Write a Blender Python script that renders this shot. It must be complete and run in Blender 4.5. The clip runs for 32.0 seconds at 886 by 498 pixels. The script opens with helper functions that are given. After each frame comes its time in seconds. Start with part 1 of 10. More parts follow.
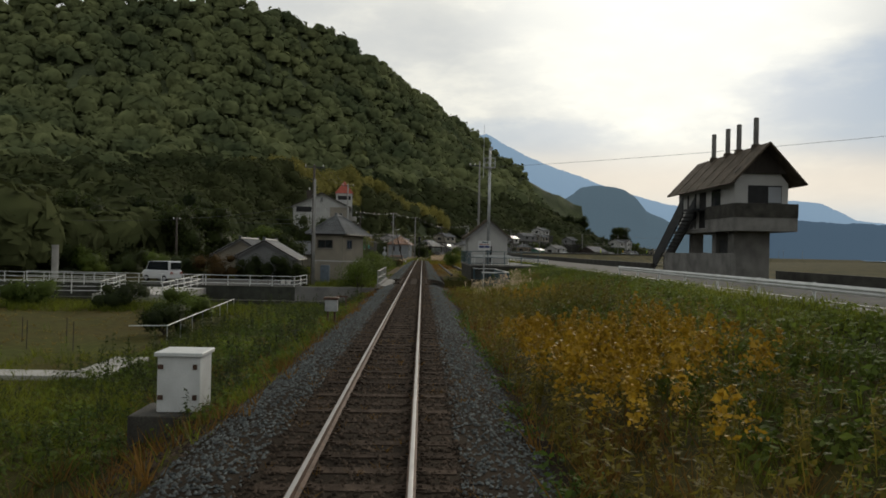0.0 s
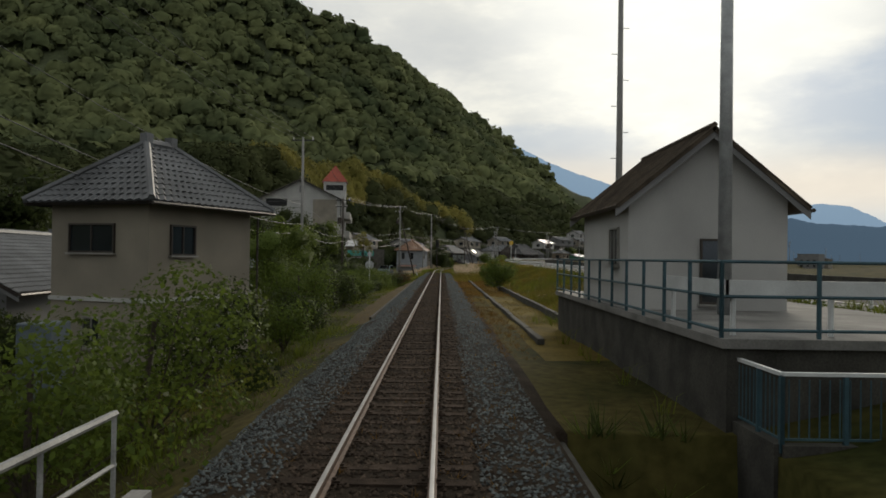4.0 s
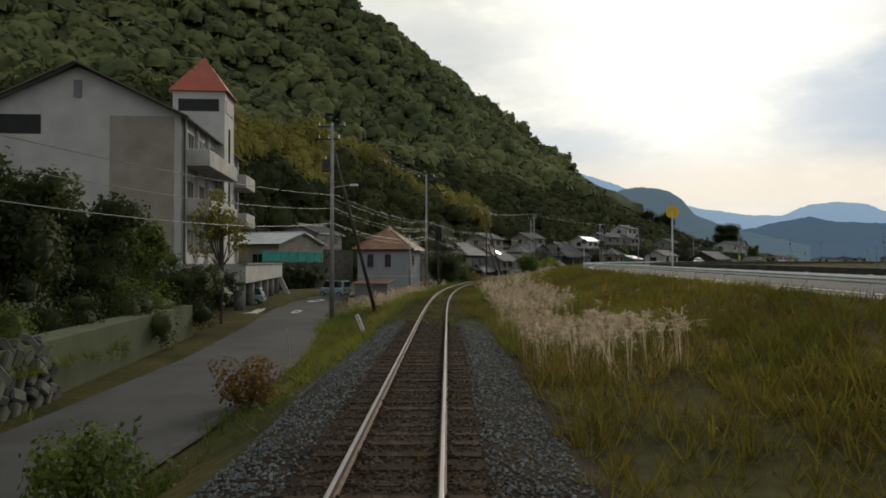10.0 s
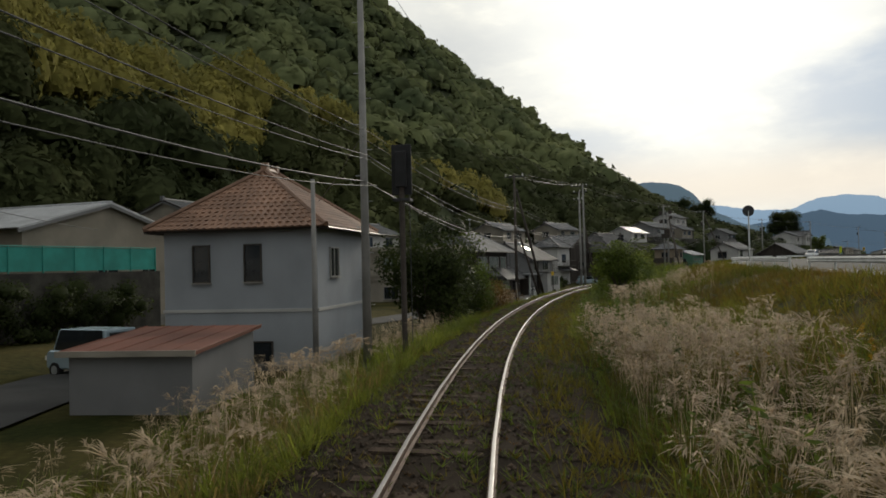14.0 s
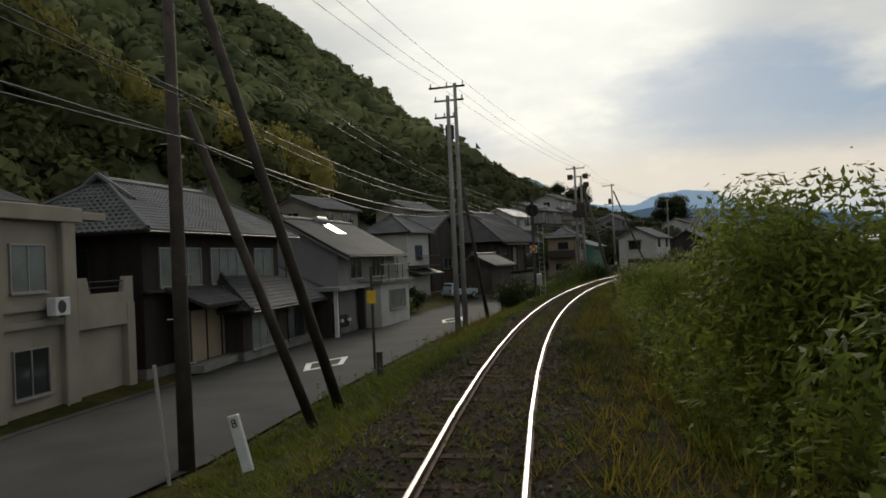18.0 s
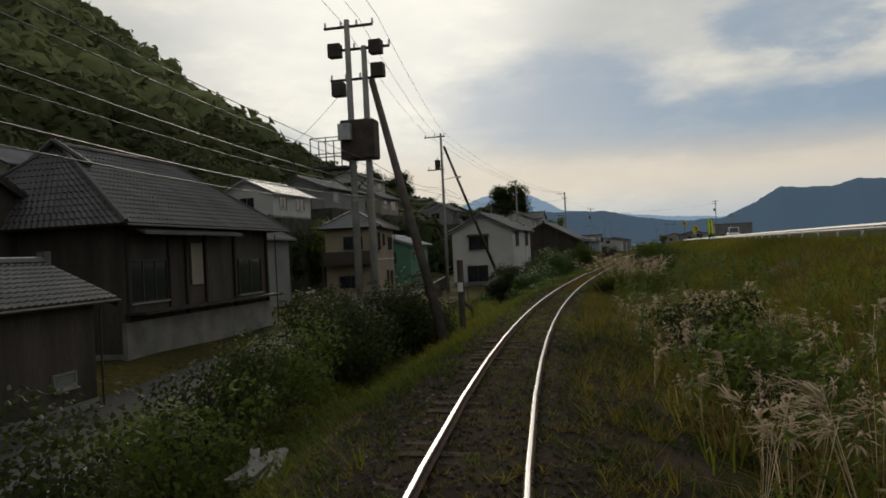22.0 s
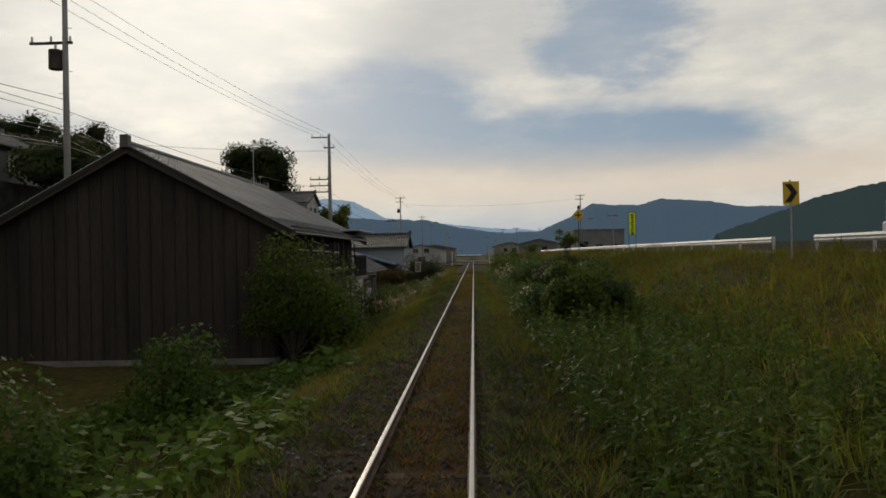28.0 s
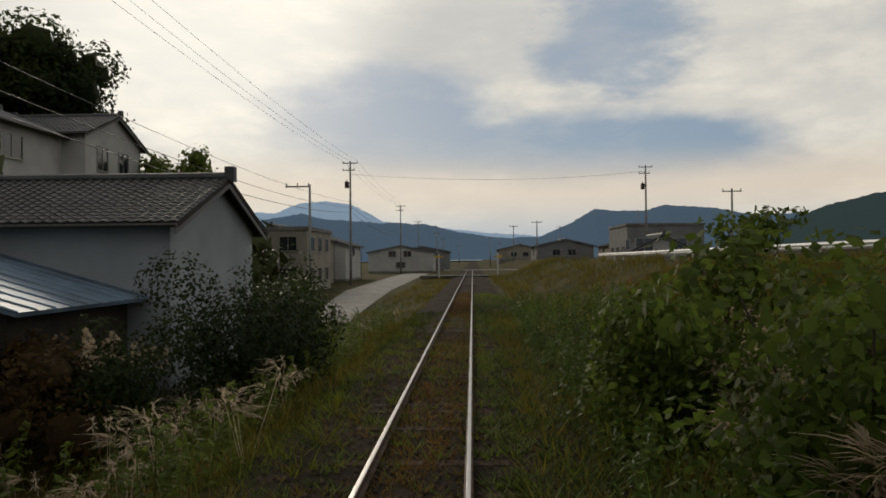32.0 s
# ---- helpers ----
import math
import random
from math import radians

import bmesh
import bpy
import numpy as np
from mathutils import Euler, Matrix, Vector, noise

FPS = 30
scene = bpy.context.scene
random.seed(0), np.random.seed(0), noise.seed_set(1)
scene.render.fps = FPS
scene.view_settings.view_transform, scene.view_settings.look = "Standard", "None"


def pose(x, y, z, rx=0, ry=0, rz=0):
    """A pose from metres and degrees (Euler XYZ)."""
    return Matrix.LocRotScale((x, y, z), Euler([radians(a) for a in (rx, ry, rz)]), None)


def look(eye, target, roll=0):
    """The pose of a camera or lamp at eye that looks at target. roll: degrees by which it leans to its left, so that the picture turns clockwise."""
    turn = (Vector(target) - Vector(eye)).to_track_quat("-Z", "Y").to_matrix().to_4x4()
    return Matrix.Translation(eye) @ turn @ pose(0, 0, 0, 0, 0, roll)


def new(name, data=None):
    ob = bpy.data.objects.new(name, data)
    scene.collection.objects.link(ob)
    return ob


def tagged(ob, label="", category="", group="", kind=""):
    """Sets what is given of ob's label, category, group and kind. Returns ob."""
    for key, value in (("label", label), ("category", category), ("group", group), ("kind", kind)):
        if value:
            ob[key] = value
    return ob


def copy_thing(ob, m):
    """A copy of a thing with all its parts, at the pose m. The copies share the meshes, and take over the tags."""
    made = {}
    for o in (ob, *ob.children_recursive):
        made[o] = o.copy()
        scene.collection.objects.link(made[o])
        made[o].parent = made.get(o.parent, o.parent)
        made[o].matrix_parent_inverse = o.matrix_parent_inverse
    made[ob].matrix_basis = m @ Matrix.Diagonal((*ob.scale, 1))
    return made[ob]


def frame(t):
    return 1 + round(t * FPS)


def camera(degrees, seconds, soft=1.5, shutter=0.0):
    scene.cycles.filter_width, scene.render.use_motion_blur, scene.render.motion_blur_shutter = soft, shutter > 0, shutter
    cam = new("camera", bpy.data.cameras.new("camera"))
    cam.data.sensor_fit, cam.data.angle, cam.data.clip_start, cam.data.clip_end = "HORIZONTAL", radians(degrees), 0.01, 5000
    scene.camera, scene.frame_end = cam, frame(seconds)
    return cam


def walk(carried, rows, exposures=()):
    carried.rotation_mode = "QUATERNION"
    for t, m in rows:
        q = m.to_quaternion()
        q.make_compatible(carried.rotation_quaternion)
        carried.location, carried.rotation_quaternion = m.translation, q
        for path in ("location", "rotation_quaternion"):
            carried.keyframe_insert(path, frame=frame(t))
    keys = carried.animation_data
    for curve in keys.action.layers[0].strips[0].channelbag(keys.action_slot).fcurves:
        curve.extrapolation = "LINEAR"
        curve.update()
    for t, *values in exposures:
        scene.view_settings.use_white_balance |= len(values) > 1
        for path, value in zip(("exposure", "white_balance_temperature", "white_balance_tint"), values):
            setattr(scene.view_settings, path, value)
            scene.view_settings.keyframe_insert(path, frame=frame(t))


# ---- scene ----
# The railway's centre line: straight, easing curve, arc, easing curve, straight; z = 0 is the rail top.
STRAIGHT, EASE_IN, ARC, EASE_OUT, BEND = 177.6, 45.4, 121.2, 57.8, 0.0038506
CANT, CAB_SIDE, CAB_HEIGHT = 1.76, 0.631, 2.297
_S = np.arange(-400.0, 1500.0, 0.5)
_K = np.interp(_S, [STRAIGHT, STRAIGHT + EASE_IN, STRAIGHT + EASE_IN + ARC, STRAIGHT + EASE_IN + ARC + EASE_OUT], [0, BEND, BEND, 0])
_TH = np.cumsum(_K) * 0.5
_X, _Y = np.cumsum(np.sin(_TH)) * 0.5, np.cumsum(np.cos(_TH)) * 0.5
_i0 = int(np.searchsorted(_S, 0))
_X, _Y = _X - _X[_i0], _Y - _Y[_i0]


def heading(s):
    return float(np.interp(s, _S, _TH))


def place(s, l, z=0.0):
    """World point from metres along the line, metres to its right, and height over the rails."""
    th = heading(s)
    return Vector((float(np.interp(s, _S, _X)) + l * math.cos(th), float(np.interp(s, _S, _Y)) - l * math.sin(th), z))


def place_np(s, l, z):
    th = np.interp(s, _S, _TH)
    return np.stack([np.interp(s, _S, _X) + l * np.cos(th), np.interp(s, _S, _Y) - l * np.sin(th), z + 0 * s], -1)


def cant_at(s):
    return math.radians(CANT) * float(np.interp(s, _S, _K)) / BEND


def stand(s, l, z, turn=0.0):
    """A pose at that place: local x points along the line, y to its left."""
    p = place(s, l, z)
    return pose(p.x, p.y, p.z, 0, 0, 90 - math.degrees(heading(s)) + turn)


cam = camera(60.0, 32.0, soft=1.7)
# seconds, metres along the line, yaw against the line, pitch, roll
ROWS = [
    (0.0, 0.00, -1.52, 0.12, 1.29),
    (0.5, 7.09, -0.75, 0.17, 0.96),
    (1.0, 14.22, -0.37, 0.20, 0.39),
    (1.5, 21.39, -0.27, 0.24, -0.01),
    (2.0, 28.59, -0.14, 0.23, -0.31),
    (2.5, 35.84, -0.12, 0.28, -0.53),
    (3.0, 43.13, -0.12, 0.48, 0.14),
    (3.5, 50.45, -0.17, 0.70, 1.65),
    (4.0, 57.82, -0.10, 0.65, 0.81),
    (4.5, 65.23, -0.06, 0.67, 0.69),
    (5.0, 72.69, -0.02, 0.68, 0.48),
    (5.5, 80.20, 0.08, 0.61, -0.27),
    (6.0, 87.75, 0.05, 0.72, 0.27),
    (6.5, 95.35, 0.13, 0.76, -0.14),
    (7.0, 103.00, 0.18, 0.74, -0.24),
    (7.5, 110.70, 0.21, 0.83, -0.13),
    (8.0, 118.45, 0.23, 0.85, 0.08),
    (8.5, 126.20, 0.26, 0.92, 0.19),
    (9.0, 133.94, 0.36, 0.88, -0.16),
    (9.5, 141.64, 0.37, 0.95, 0.03),
    (10.0, 149.33, 0.36, 1.04, -0.05),
    (10.5, 156.99, 0.41, 1.03, 0.01),
    (11.0, 164.62, 0.39, 1.07, 0.03),
    (11.5, 172.23, 0.41, 1.14, -0.10),
    (12.0, 179.82, 0.40, 1.09, 0.32),
    (12.5, 187.37, 0.74, 1.16, 0.04),
    (13.0, 194.90, 1.27, 1.23, -0.33),
    (13.5, 202.39, 2.15, 1.30, -0.68),
    (14.0, 209.86, 3.18, 1.26, -1.39),
    (14.5, 217.29, 4.15, 1.42, -2.14),
    (15.0, 224.69, 4.65, 1.27, -2.21),
    (15.5, 232.05, 5.12, 1.18, -2.41),
    (16.0, 239.39, 5.44, 1.08, -2.54),
    (16.5, 246.72, 5.65, 0.94, -2.35),
    (17.0, 254.05, 5.62, 0.90, -2.95),
    (17.5, 261.40, 5.48, 0.80, -2.35),
    (18.0, 268.75, 5.37, 0.77, -2.62),
    (18.5, 276.11, 5.48, 0.68, -2.73),
    (19.0, 283.48, 5.46, 0.57, -2.84),
    (19.5, 290.86, 5.44, 0.52, -2.77),
    (20.0, 298.25, 5.44, 0.44, -2.75),
    (20.5, 305.65, 5.58, 0.42, -3.04),
    (21.0, 313.05, 5.62, 0.33, -3.06),
    (21.5, 320.45, 5.58, 0.34, -2.96),
    (22.0, 327.85, 5.52, 0.34, -2.85),
    (22.5, 335.26, 5.44, 0.42, -2.97),
    (23.0, 342.66, 5.44, 0.44, -3.08),
    (23.5, 350.07, 5.44, 0.36, -3.23),
    (24.0, 357.49, 5.18, 0.31, -3.13),
    (24.5, 364.95, 4.76, 0.31, -3.31),
    (25.0, 372.50, 4.24, 0.26, -3.17),
    (25.5, 380.14, 3.75, 0.27, -3.12),
    (26.0, 387.87, 3.27, 0.29, -2.72),
    (26.5, 395.69, 2.93, 0.31, -2.30),
    (27.0, 403.60, 2.64, 0.35, -1.96),
    (27.5, 411.60, 2.42, 0.39, -1.55),
    (28.0, 419.69, 2.27, 0.43, -1.16),
    (28.5, 427.82, 2.16, 0.49, -0.75),
    (29.0, 435.92, 2.17, 0.54, -0.61),
    (29.5, 444.00, 2.16, 0.56, -0.35),
    (30.0, 452.06, 2.22, 0.67, -0.23),
    (30.5, 460.09, 2.12, 0.71, 0.10),
    (31.0, 468.10, 2.10, 0.72, 0.21),
    (31.5, 476.08, 2.09, 0.81, -0.07),
    (32.0, 484.05, 2.21, 0.79, -0.48),
]


def cab(along, yaw, pitch, roll):
    th, c = heading(along), cant_at(along)
    side = Vector((math.cos(th) * math.cos(c), -math.sin(th) * math.cos(c), -math.sin(c)))
    rise = Vector((math.cos(th) * math.sin(c), -math.sin(th) * math.sin(c), math.cos(c)))
    eye = place(along, 0, 0) + CAB_SIDE * side + CAB_HEIGHT * rise
    a, b = math.radians(yaw) - th, math.radians(pitch)
    return look(eye, eye + Vector((-math.sin(a) * math.cos(b), math.cos(a) * math.cos(b), math.sin(b))), roll)


walk(cam, [(t, cab(s, a, b, c)) for t, s, a, b, c in ROWS], [(0, 0.06, 6500, 10), (7, 0.08, 6500, 10), (10, 0.16, 6500, 10), (13, 0.18, 6500, 10), (16.5, 0.07, 6500, 10), (19.5, -0.14, 6560, 10), (24, -0.18, 6700, 11), (32, -0.15, 6780, 12)])
# ---- world and sun ----
SUN_AZ, SUN_EL = 18.0, 21.0


def build_world():
    w = bpy.data.worlds.new("sky")
    scene.world = w
    w.use_nodes = True
    nt = w.node_tree
    nt.nodes.clear()
    N = nt.nodes.new

    def math_(op, a, b=None, c=None):
        n = N("ShaderNodeMath")
        n.operation = op
        for i, v in enumerate((a, b, c)):
            if v is None:
                continue
            if isinstance(v, (int, float)):
                n.inputs[i].default_value = v
            else:
                nt.links.new(v, n.inputs[i])
        return n.outputs[0]

    def mix(f, a, b):
        n = N("ShaderNodeMix")
        n.data_type = "RGBA"
        for sock, v in ((n.inputs[0], f), (n.inputs[6], a), (n.inputs[7], b)):
            if isinstance(v, (int, float)):
                sock.default_value = v
            elif isinstance(v, tuple):
                sock.default_value = (*v, 1)
            else:
                nt.links.new(v, sock)
        return n.outputs[2]

    def ramp(v, a, b):
        n = N("ShaderNodeMapRange")
        n.interpolation_type = "SMOOTHSTEP"
        nt.links.new(v, n.inputs[0])
        n.inputs[1].default_value, n.inputs[2].default_value = a, b
        return n.outputs[0]

    tc = N("ShaderNodeTexCoord")
    sep = N("ShaderNodeSeparateXYZ")
    nt.links.new(tc.outputs["Generated"], sep.inputs[0])
    x, y, z = sep.outputs
    az = math_("MULTIPLY", math_("ARCTAN2", x, y), 57.2958)
    el = math_("MULTIPLY", math_("ARCSINE", z), 57.2958)
    # clouds drawn out along the horizon
    comb = N("ShaderNodeCombineXYZ")
    nt.links.new(math_("MULTIPLY", az, 0.075), comb.inputs[0])
    nt.links.new(math_("MULTIPLY", el, 0.19), comb.inputs[1])

    def cloud(scale, detail, off, rough=0.55):
        n = N("ShaderNodeTexNoise")
        n.inputs["Scale"].default_value, n.inputs["Detail"].default_value = scale, detail
        n.inputs["Roughness"].default_value = rough
        m = N("ShaderNodeMapping")
        m.inputs["Location"].default_value = (off, off * 0.7, off * 0.3)
        nt.links.new(comb.outputs[0], m.inputs[0])
        nt.links.new(m.outputs[0], n.inputs["Vector"])
        return n.outputs[0]

    n1, n2, n3 = cloud(0.8, 6, 3.1), cloud(2.2, 6, 8.4, 0.6), cloud(0.45, 3, 1.3)

    def gap(a0, e0, wa, we, noise_, amount):
        """An uneven opening in the cloud round one direction."""
        da = math_("DIVIDE", math_("SUBTRACT", az, a0), wa)
        de = math_("DIVIDE", math_("SUBTRACT", el, e0), we)
        r = math_("ADD", math_("MULTIPLY", da, da), math_("MULTIPLY", de, de))
        r = math_("ADD", r, math_("MULTIPLY", math_("SUBTRACT", noise_, 0.5), amount))
        return math_("SUBTRACT", 1.0, ramp(r, 0.25, 1.5))

    g = math_("MAXIMUM", gap(31.5, 10.4, 9.5, 3.8, n1, 3.0), gap(46.0, 8.2, 15.0, 2.6, n1, 3.2))
    g = math_("MAXIMUM", g, math_("MULTIPLY", gap(48.5, 15.5, 6.0, 4.0, n2, 2.6), 0.75))
    g = math_("MAXIMUM", g, math_("MULTIPLY", gap(6.0, 8.5, 9.0, 1.4, n2, 2.0), 0.6))
    g = math_("MAXIMUM", g, math_("MULTIPLY", ramp(n3, 0.58, 0.78), 0.6))
    g = math_("MINIMUM", 1.0, math_("MULTIPLY", g, math_("SUBTRACT", 1.5, math_("MULTIPLY", n2, 1.1))))
    white = mix(ramp(n1, 0.38, 0.66), (0.57, 0.585, 0.575), (0.81, 0.80, 0.72))
    white = mix(ramp(n2, 0.42, 0.66), mix(0.45, white, (0.50, 0.525, 0.535)), white)
    sky = N("ShaderNodeTexSky")
    sky.sky_type = "NISHITA"
    sky.sun_disc = False
    sky.sun_elevation, sky.sun_rotation = radians(SUN_EL), radians(SUN_AZ)
    blue = mix(0.985, sky.outputs[0], (0.185, 0.275, 0.385))
    col = mix(g, white, blue)
    # a warm band low down, paler at the very rim
    warm = math_("MULTIPLY", ramp(el, 2.0, 5.0), math_("SUBTRACT", 1.0, ramp(el, 5.2, 8.5)))
    col = mix(math_("MULTIPLY", warm, 0.6), col, (0.80, 0.69, 0.55))
    col = mix(math_("MULTIPLY", math_("SUBTRACT", 1.0, ramp(el, 1.0, 4.0)), 0.8), col, (0.42, 0.49, 0.56))
    # cloud lit through round the hidden sun
    a, e = radians(SUN_AZ), radians(SUN_EL)
    dot = N("ShaderNodeVectorMath")
    dot.operation = "DOT_PRODUCT"
    nt.links.new(tc.outputs["Generated"], dot.inputs[0])
    dot.inputs[1].default_value = (math.sin(a) * math.cos(e), math.cos(a) * math.cos(e), math.sin(e))
    near = math_("ADD", math_("MULTIPLY", ramp(dot.outputs["Value"], 0.955, 1.0), 0.4), math_("MULTIPLY", ramp(dot.outputs["Value"], 0.6, 1.0), 0.1))
    glow = math_("MULTIPLY", near, math_("SUBTRACT", 1.0, math_("MULTIPLY", g, 0.7)))
    n = N("ShaderNodeMix")
    n.data_type, n.blend_type = "RGBA", "ADD"
    nt.links.new(glow, n.inputs[0])
    nt.links.new(col, n.inputs[6])
    n.inputs[7].default_value = (0.95, 0.9, 0.75, 1)
    # the far side of the sky, away from the sun, is duller
    n2_ = N("ShaderNodeMix")
    n2_.data_type, n2_.blend_type = "RGBA", "MULTIPLY"
    nt.links.new(math_("SUBTRACT", 1.0, ramp(dot.outputs["Value"], -0.4, 0.75)), n2_.inputs[0])
    nt.links.new(n.outputs[2], n2_.inputs[6])
    n2_.inputs[7].default_value = (0.80, 0.82, 0.84, 1)
    bg, out = N("ShaderNodeBackground"), N("ShaderNodeOutputWorld")
    bg.inputs["Strength"].default_value = 1.0
    nt.links.new(n2_.outputs[2], bg.inputs["Color"])
    nt.links.new(bg.outputs[0], out.inputs["Surface"])


build_world()
sun_data = bpy.data.lights.new("sun", "SUN")
sun_data.energy, sun_data.angle, sun_data.color = 1.4, radians(18), (1.0, 0.9, 0.74)
sun = new("sun", sun_data)
sun.matrix_world = pose(0, 0, 80, 0, 0, 0) @ Matrix.Rotation(radians(-SUN_AZ), 4, "Z") @ Matrix.Rotation(radians(-(90 - SUN_EL)), 4, "X")


# ---- materials ----
def material(name, base, rough=0.8, metal=0.0, scale=3.0, vary=0.25, grain=40.0, grain_amount=0.15, bump=0.15, island=0.0, tint=None, second=None, spec=0.3, objrand=0.0, coords="Object", stretch=None, translucent=0.0):
    """A plain surface with blotches at one scale, grain at another, and fine relief."""
    m = bpy.data.materials.new(name)
    m.use_nodes = True
    nt = m.node_tree
    N, L = nt.nodes.new, nt.links.new
    b = nt.nodes["Principled BSDF"]
    b.inputs["Roughness"].default_value, b.inputs["Metallic"].default_value = rough, metal
    b.inputs["Specular IOR Level"].default_value = spec
    tc = N("ShaderNodeTexCoord")
    vec = tc.outputs[coords]
    if stretch:
        mp = N("ShaderNodeMapping")
        mp.inputs["Scale"].default_value = stretch
        L(vec, mp.inputs[0])
        vec = mp.outputs[0]
    na, nb = N("ShaderNodeTexNoise"), N("ShaderNodeTexNoise")
    for n_, sc, de in ((na, scale, 4), (nb, grain, 3)):
        n_.inputs["Scale"].default_value, n_.inputs["Detail"].default_value = sc, de
        L(vec, n_.inputs["Vector"])
    dark = tuple(c * (1 - vary) for c in base)
    light = second or tuple(min(1, c * (1 + vary)) for c in base)
    cr = N("ShaderNodeValToRGB")
    cr.color_ramp.elements[0].color, cr.color_ramp.elements[1].color = (*dark, 1), (*light, 1)
    cr.color_ramp.elements[0].position, cr.color_ramp.elements[1].position = 0.32, 0.68
    L(na.outputs[0], cr.inputs[0])
    mx = N("ShaderNodeMix")
    mx.data_type, mx.blend_type = "RGBA", "OVERLAY"
    mx.inputs[0].default_value = grain_amount * 2
    L(cr.outputs[0], mx.inputs[6])
    L(nb.outputs[0], mx.inputs[7])
    col = mx.outputs[2]
    for src, amount in (("island", island), ("object", objrand)):
        if amount <= 0:
            continue
        if src == "island":
            val = N("ShaderNodeNewGeometry").outputs["Random Per Island"]
        else:
            val = N("ShaderNodeObjectInfo").outputs["Random"]
        r = N("ShaderNodeValToRGB")
        lo, hi = 1 - amount, 1 + amount
        r.color_ramp.elements[0].color = (lo, lo, lo, 1)
        r.color_ramp.elements[1].color = (*(tint or (hi, hi, hi)), 1)
        L(val, r.inputs[0])
        mm = N("ShaderNodeMix")
        mm.data_type, mm.blend_type = "RGBA", "MULTIPLY"
        mm.inputs[0].default_value = 1
        mm.clamp_result = False
        L(col, mm.inputs[6])
        L(r.outputs[0], mm.inputs[7])
        col = mm.outputs[2]
    L(col, b.inputs["Base Color"])
    if bump:
        bu = N("ShaderNodeBump")
        bu.inputs["Strength"].default_value, bu.inputs["Distance"].default_value = bump, 0.02
        L(nb.outputs[0], bu.inputs["Height"])
        L(bu.outputs[0], b.inputs["Normal"])
    if translucent:
        t = N("ShaderNodeBsdfTranslucent")
        L(col, t.inputs["Color"])
        ms = N("ShaderNodeMixShader")
        ms.inputs[0].default_value = translucent
        L(b.outputs[0], ms.inputs[1])
        L(t.outputs[0], ms.inputs[2])
        L(ms.outputs[0], nt.nodes["Material Output"].inputs["Surface"])
    return m


M = {}
M["rail_side"] = material("rusty_rail", (0.085, 0.05, 0.034), 0.75, 0.2, 6, 0.35, 60, 0.25)
M["rail_top"] = material("worn_steel", (0.36, 0.35, 0.34), 0.34, 0.7, 2, 0.12, 30, 0.1, 0.03, spec=0.5)
M["sleeper"] = material("weathered_sleeper", (0.046, 0.034, 0.026), 0.97, 0, 5, 0.35, 60, 0.3, 0.4, objrand=0.35, spec=0.03)
M["ballast_bed"] = material("ballast_bed", (0.026, 0.02, 0.0145), 0.98, 0, 0.6, 0.4, 30, 0.4, 0.5, spec=0.03)
M["stone_grey"] = material("blue_grey_ballast", (0.052, 0.06, 0.06), 0.85, 0, 2, 0.25, 40, 0.2, 0.2, island=0.6, spec=0.25)
M["stone_brown"] = material("rust_brown_ballast", (0.04, 0.029, 0.021), 0.95, 0, 2, 0.3, 40, 0.2, 0.2, island=0.6, spec=0.08)
M["asphalt"] = material("worn_asphalt", (0.04, 0.04, 0.0385), 0.92, 0, 0.5, 0.22, 30, 0.2, 0.15, spec=0.2)
M["road_white"] = material("road_paint", (0.62, 0.62, 0.58), 0.7, 0, 3, 0.2, 30, 0.2, 0.05)
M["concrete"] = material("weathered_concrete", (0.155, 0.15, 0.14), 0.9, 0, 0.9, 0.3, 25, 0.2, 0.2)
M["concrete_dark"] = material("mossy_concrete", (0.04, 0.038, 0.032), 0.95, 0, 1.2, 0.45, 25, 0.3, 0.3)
M["concrete_light"] = material("pale_concrete", (0.31, 0.3, 0.28), 0.85, 0, 0.7, 0.2, 25, 0.15, 0.15)
M["pole"] = material("pole_concrete", (0.21, 0.205, 0.195), 0.85, 0, 1.0, 0.2, 30, 0.15, 0.1)
M["pole_dark"] = material("tarred_timber", (0.055, 0.045, 0.038), 0.85, 0, 2, 0.3, 30, 0.25, 0.2)
M["steel_white"] = material("white_painted_steel", (0.52, 0.53, 0.525), 0.5, 0.0, 2, 0.12, 40, 0.1, 0.05)
M["steel_worn"] = material("dirty_white_paint", (0.25, 0.25, 0.24), 0.6, 0.0, 3, 0.3, 40, 0.2, 0.05)
M["steel_service"] = material("blue_grey_sheet_steel", (0.10, 0.125, 0.15), 0.5, 0.2, 2, 0.2, 40, 0.1, 0.05)
M["soil"] = material("trodden_dry_soil", (0.105, 0.075, 0.045), 1.0, 0, 0.7, 0.3, 12, 0.3, 0.5, second=(0.085, 0.07, 0.035), spec=0.03)
M["steel_grey"] = material("galvanised_steel", (0.34, 0.35, 0.355), 0.5, 0.5, 3, 0.2, 40, 0.15, 0.05)
M["steel_dark"] = material("dark_steel", (0.04, 0.042, 0.045), 0.6, 0.3, 3, 0.3, 40, 0.2, 0.05)
M["steel_blue"] = material("blue_painted_steel", (0.035, 0.075, 0.092), 0.55, 0.0, 2, 0.25, 40, 0.15, 0.08)
M["wire"] = material("cable", (0.06, 0.06, 0.06), 0.55, 0.0, 3, 0.1, 40, 0.1, 0.0, spec=0.4)
M["porcelain"] = material("porcelain", (0.62, 0.6, 0.57), 0.3, 0, 3, 0.1, 40, 0.1, 0.0)
M["glass"] = material("window_glass", (0.018, 0.022, 0.026), 0.08, 0, 0.5, 0.3, 30, 0.1, 0.0, spec=0.7)
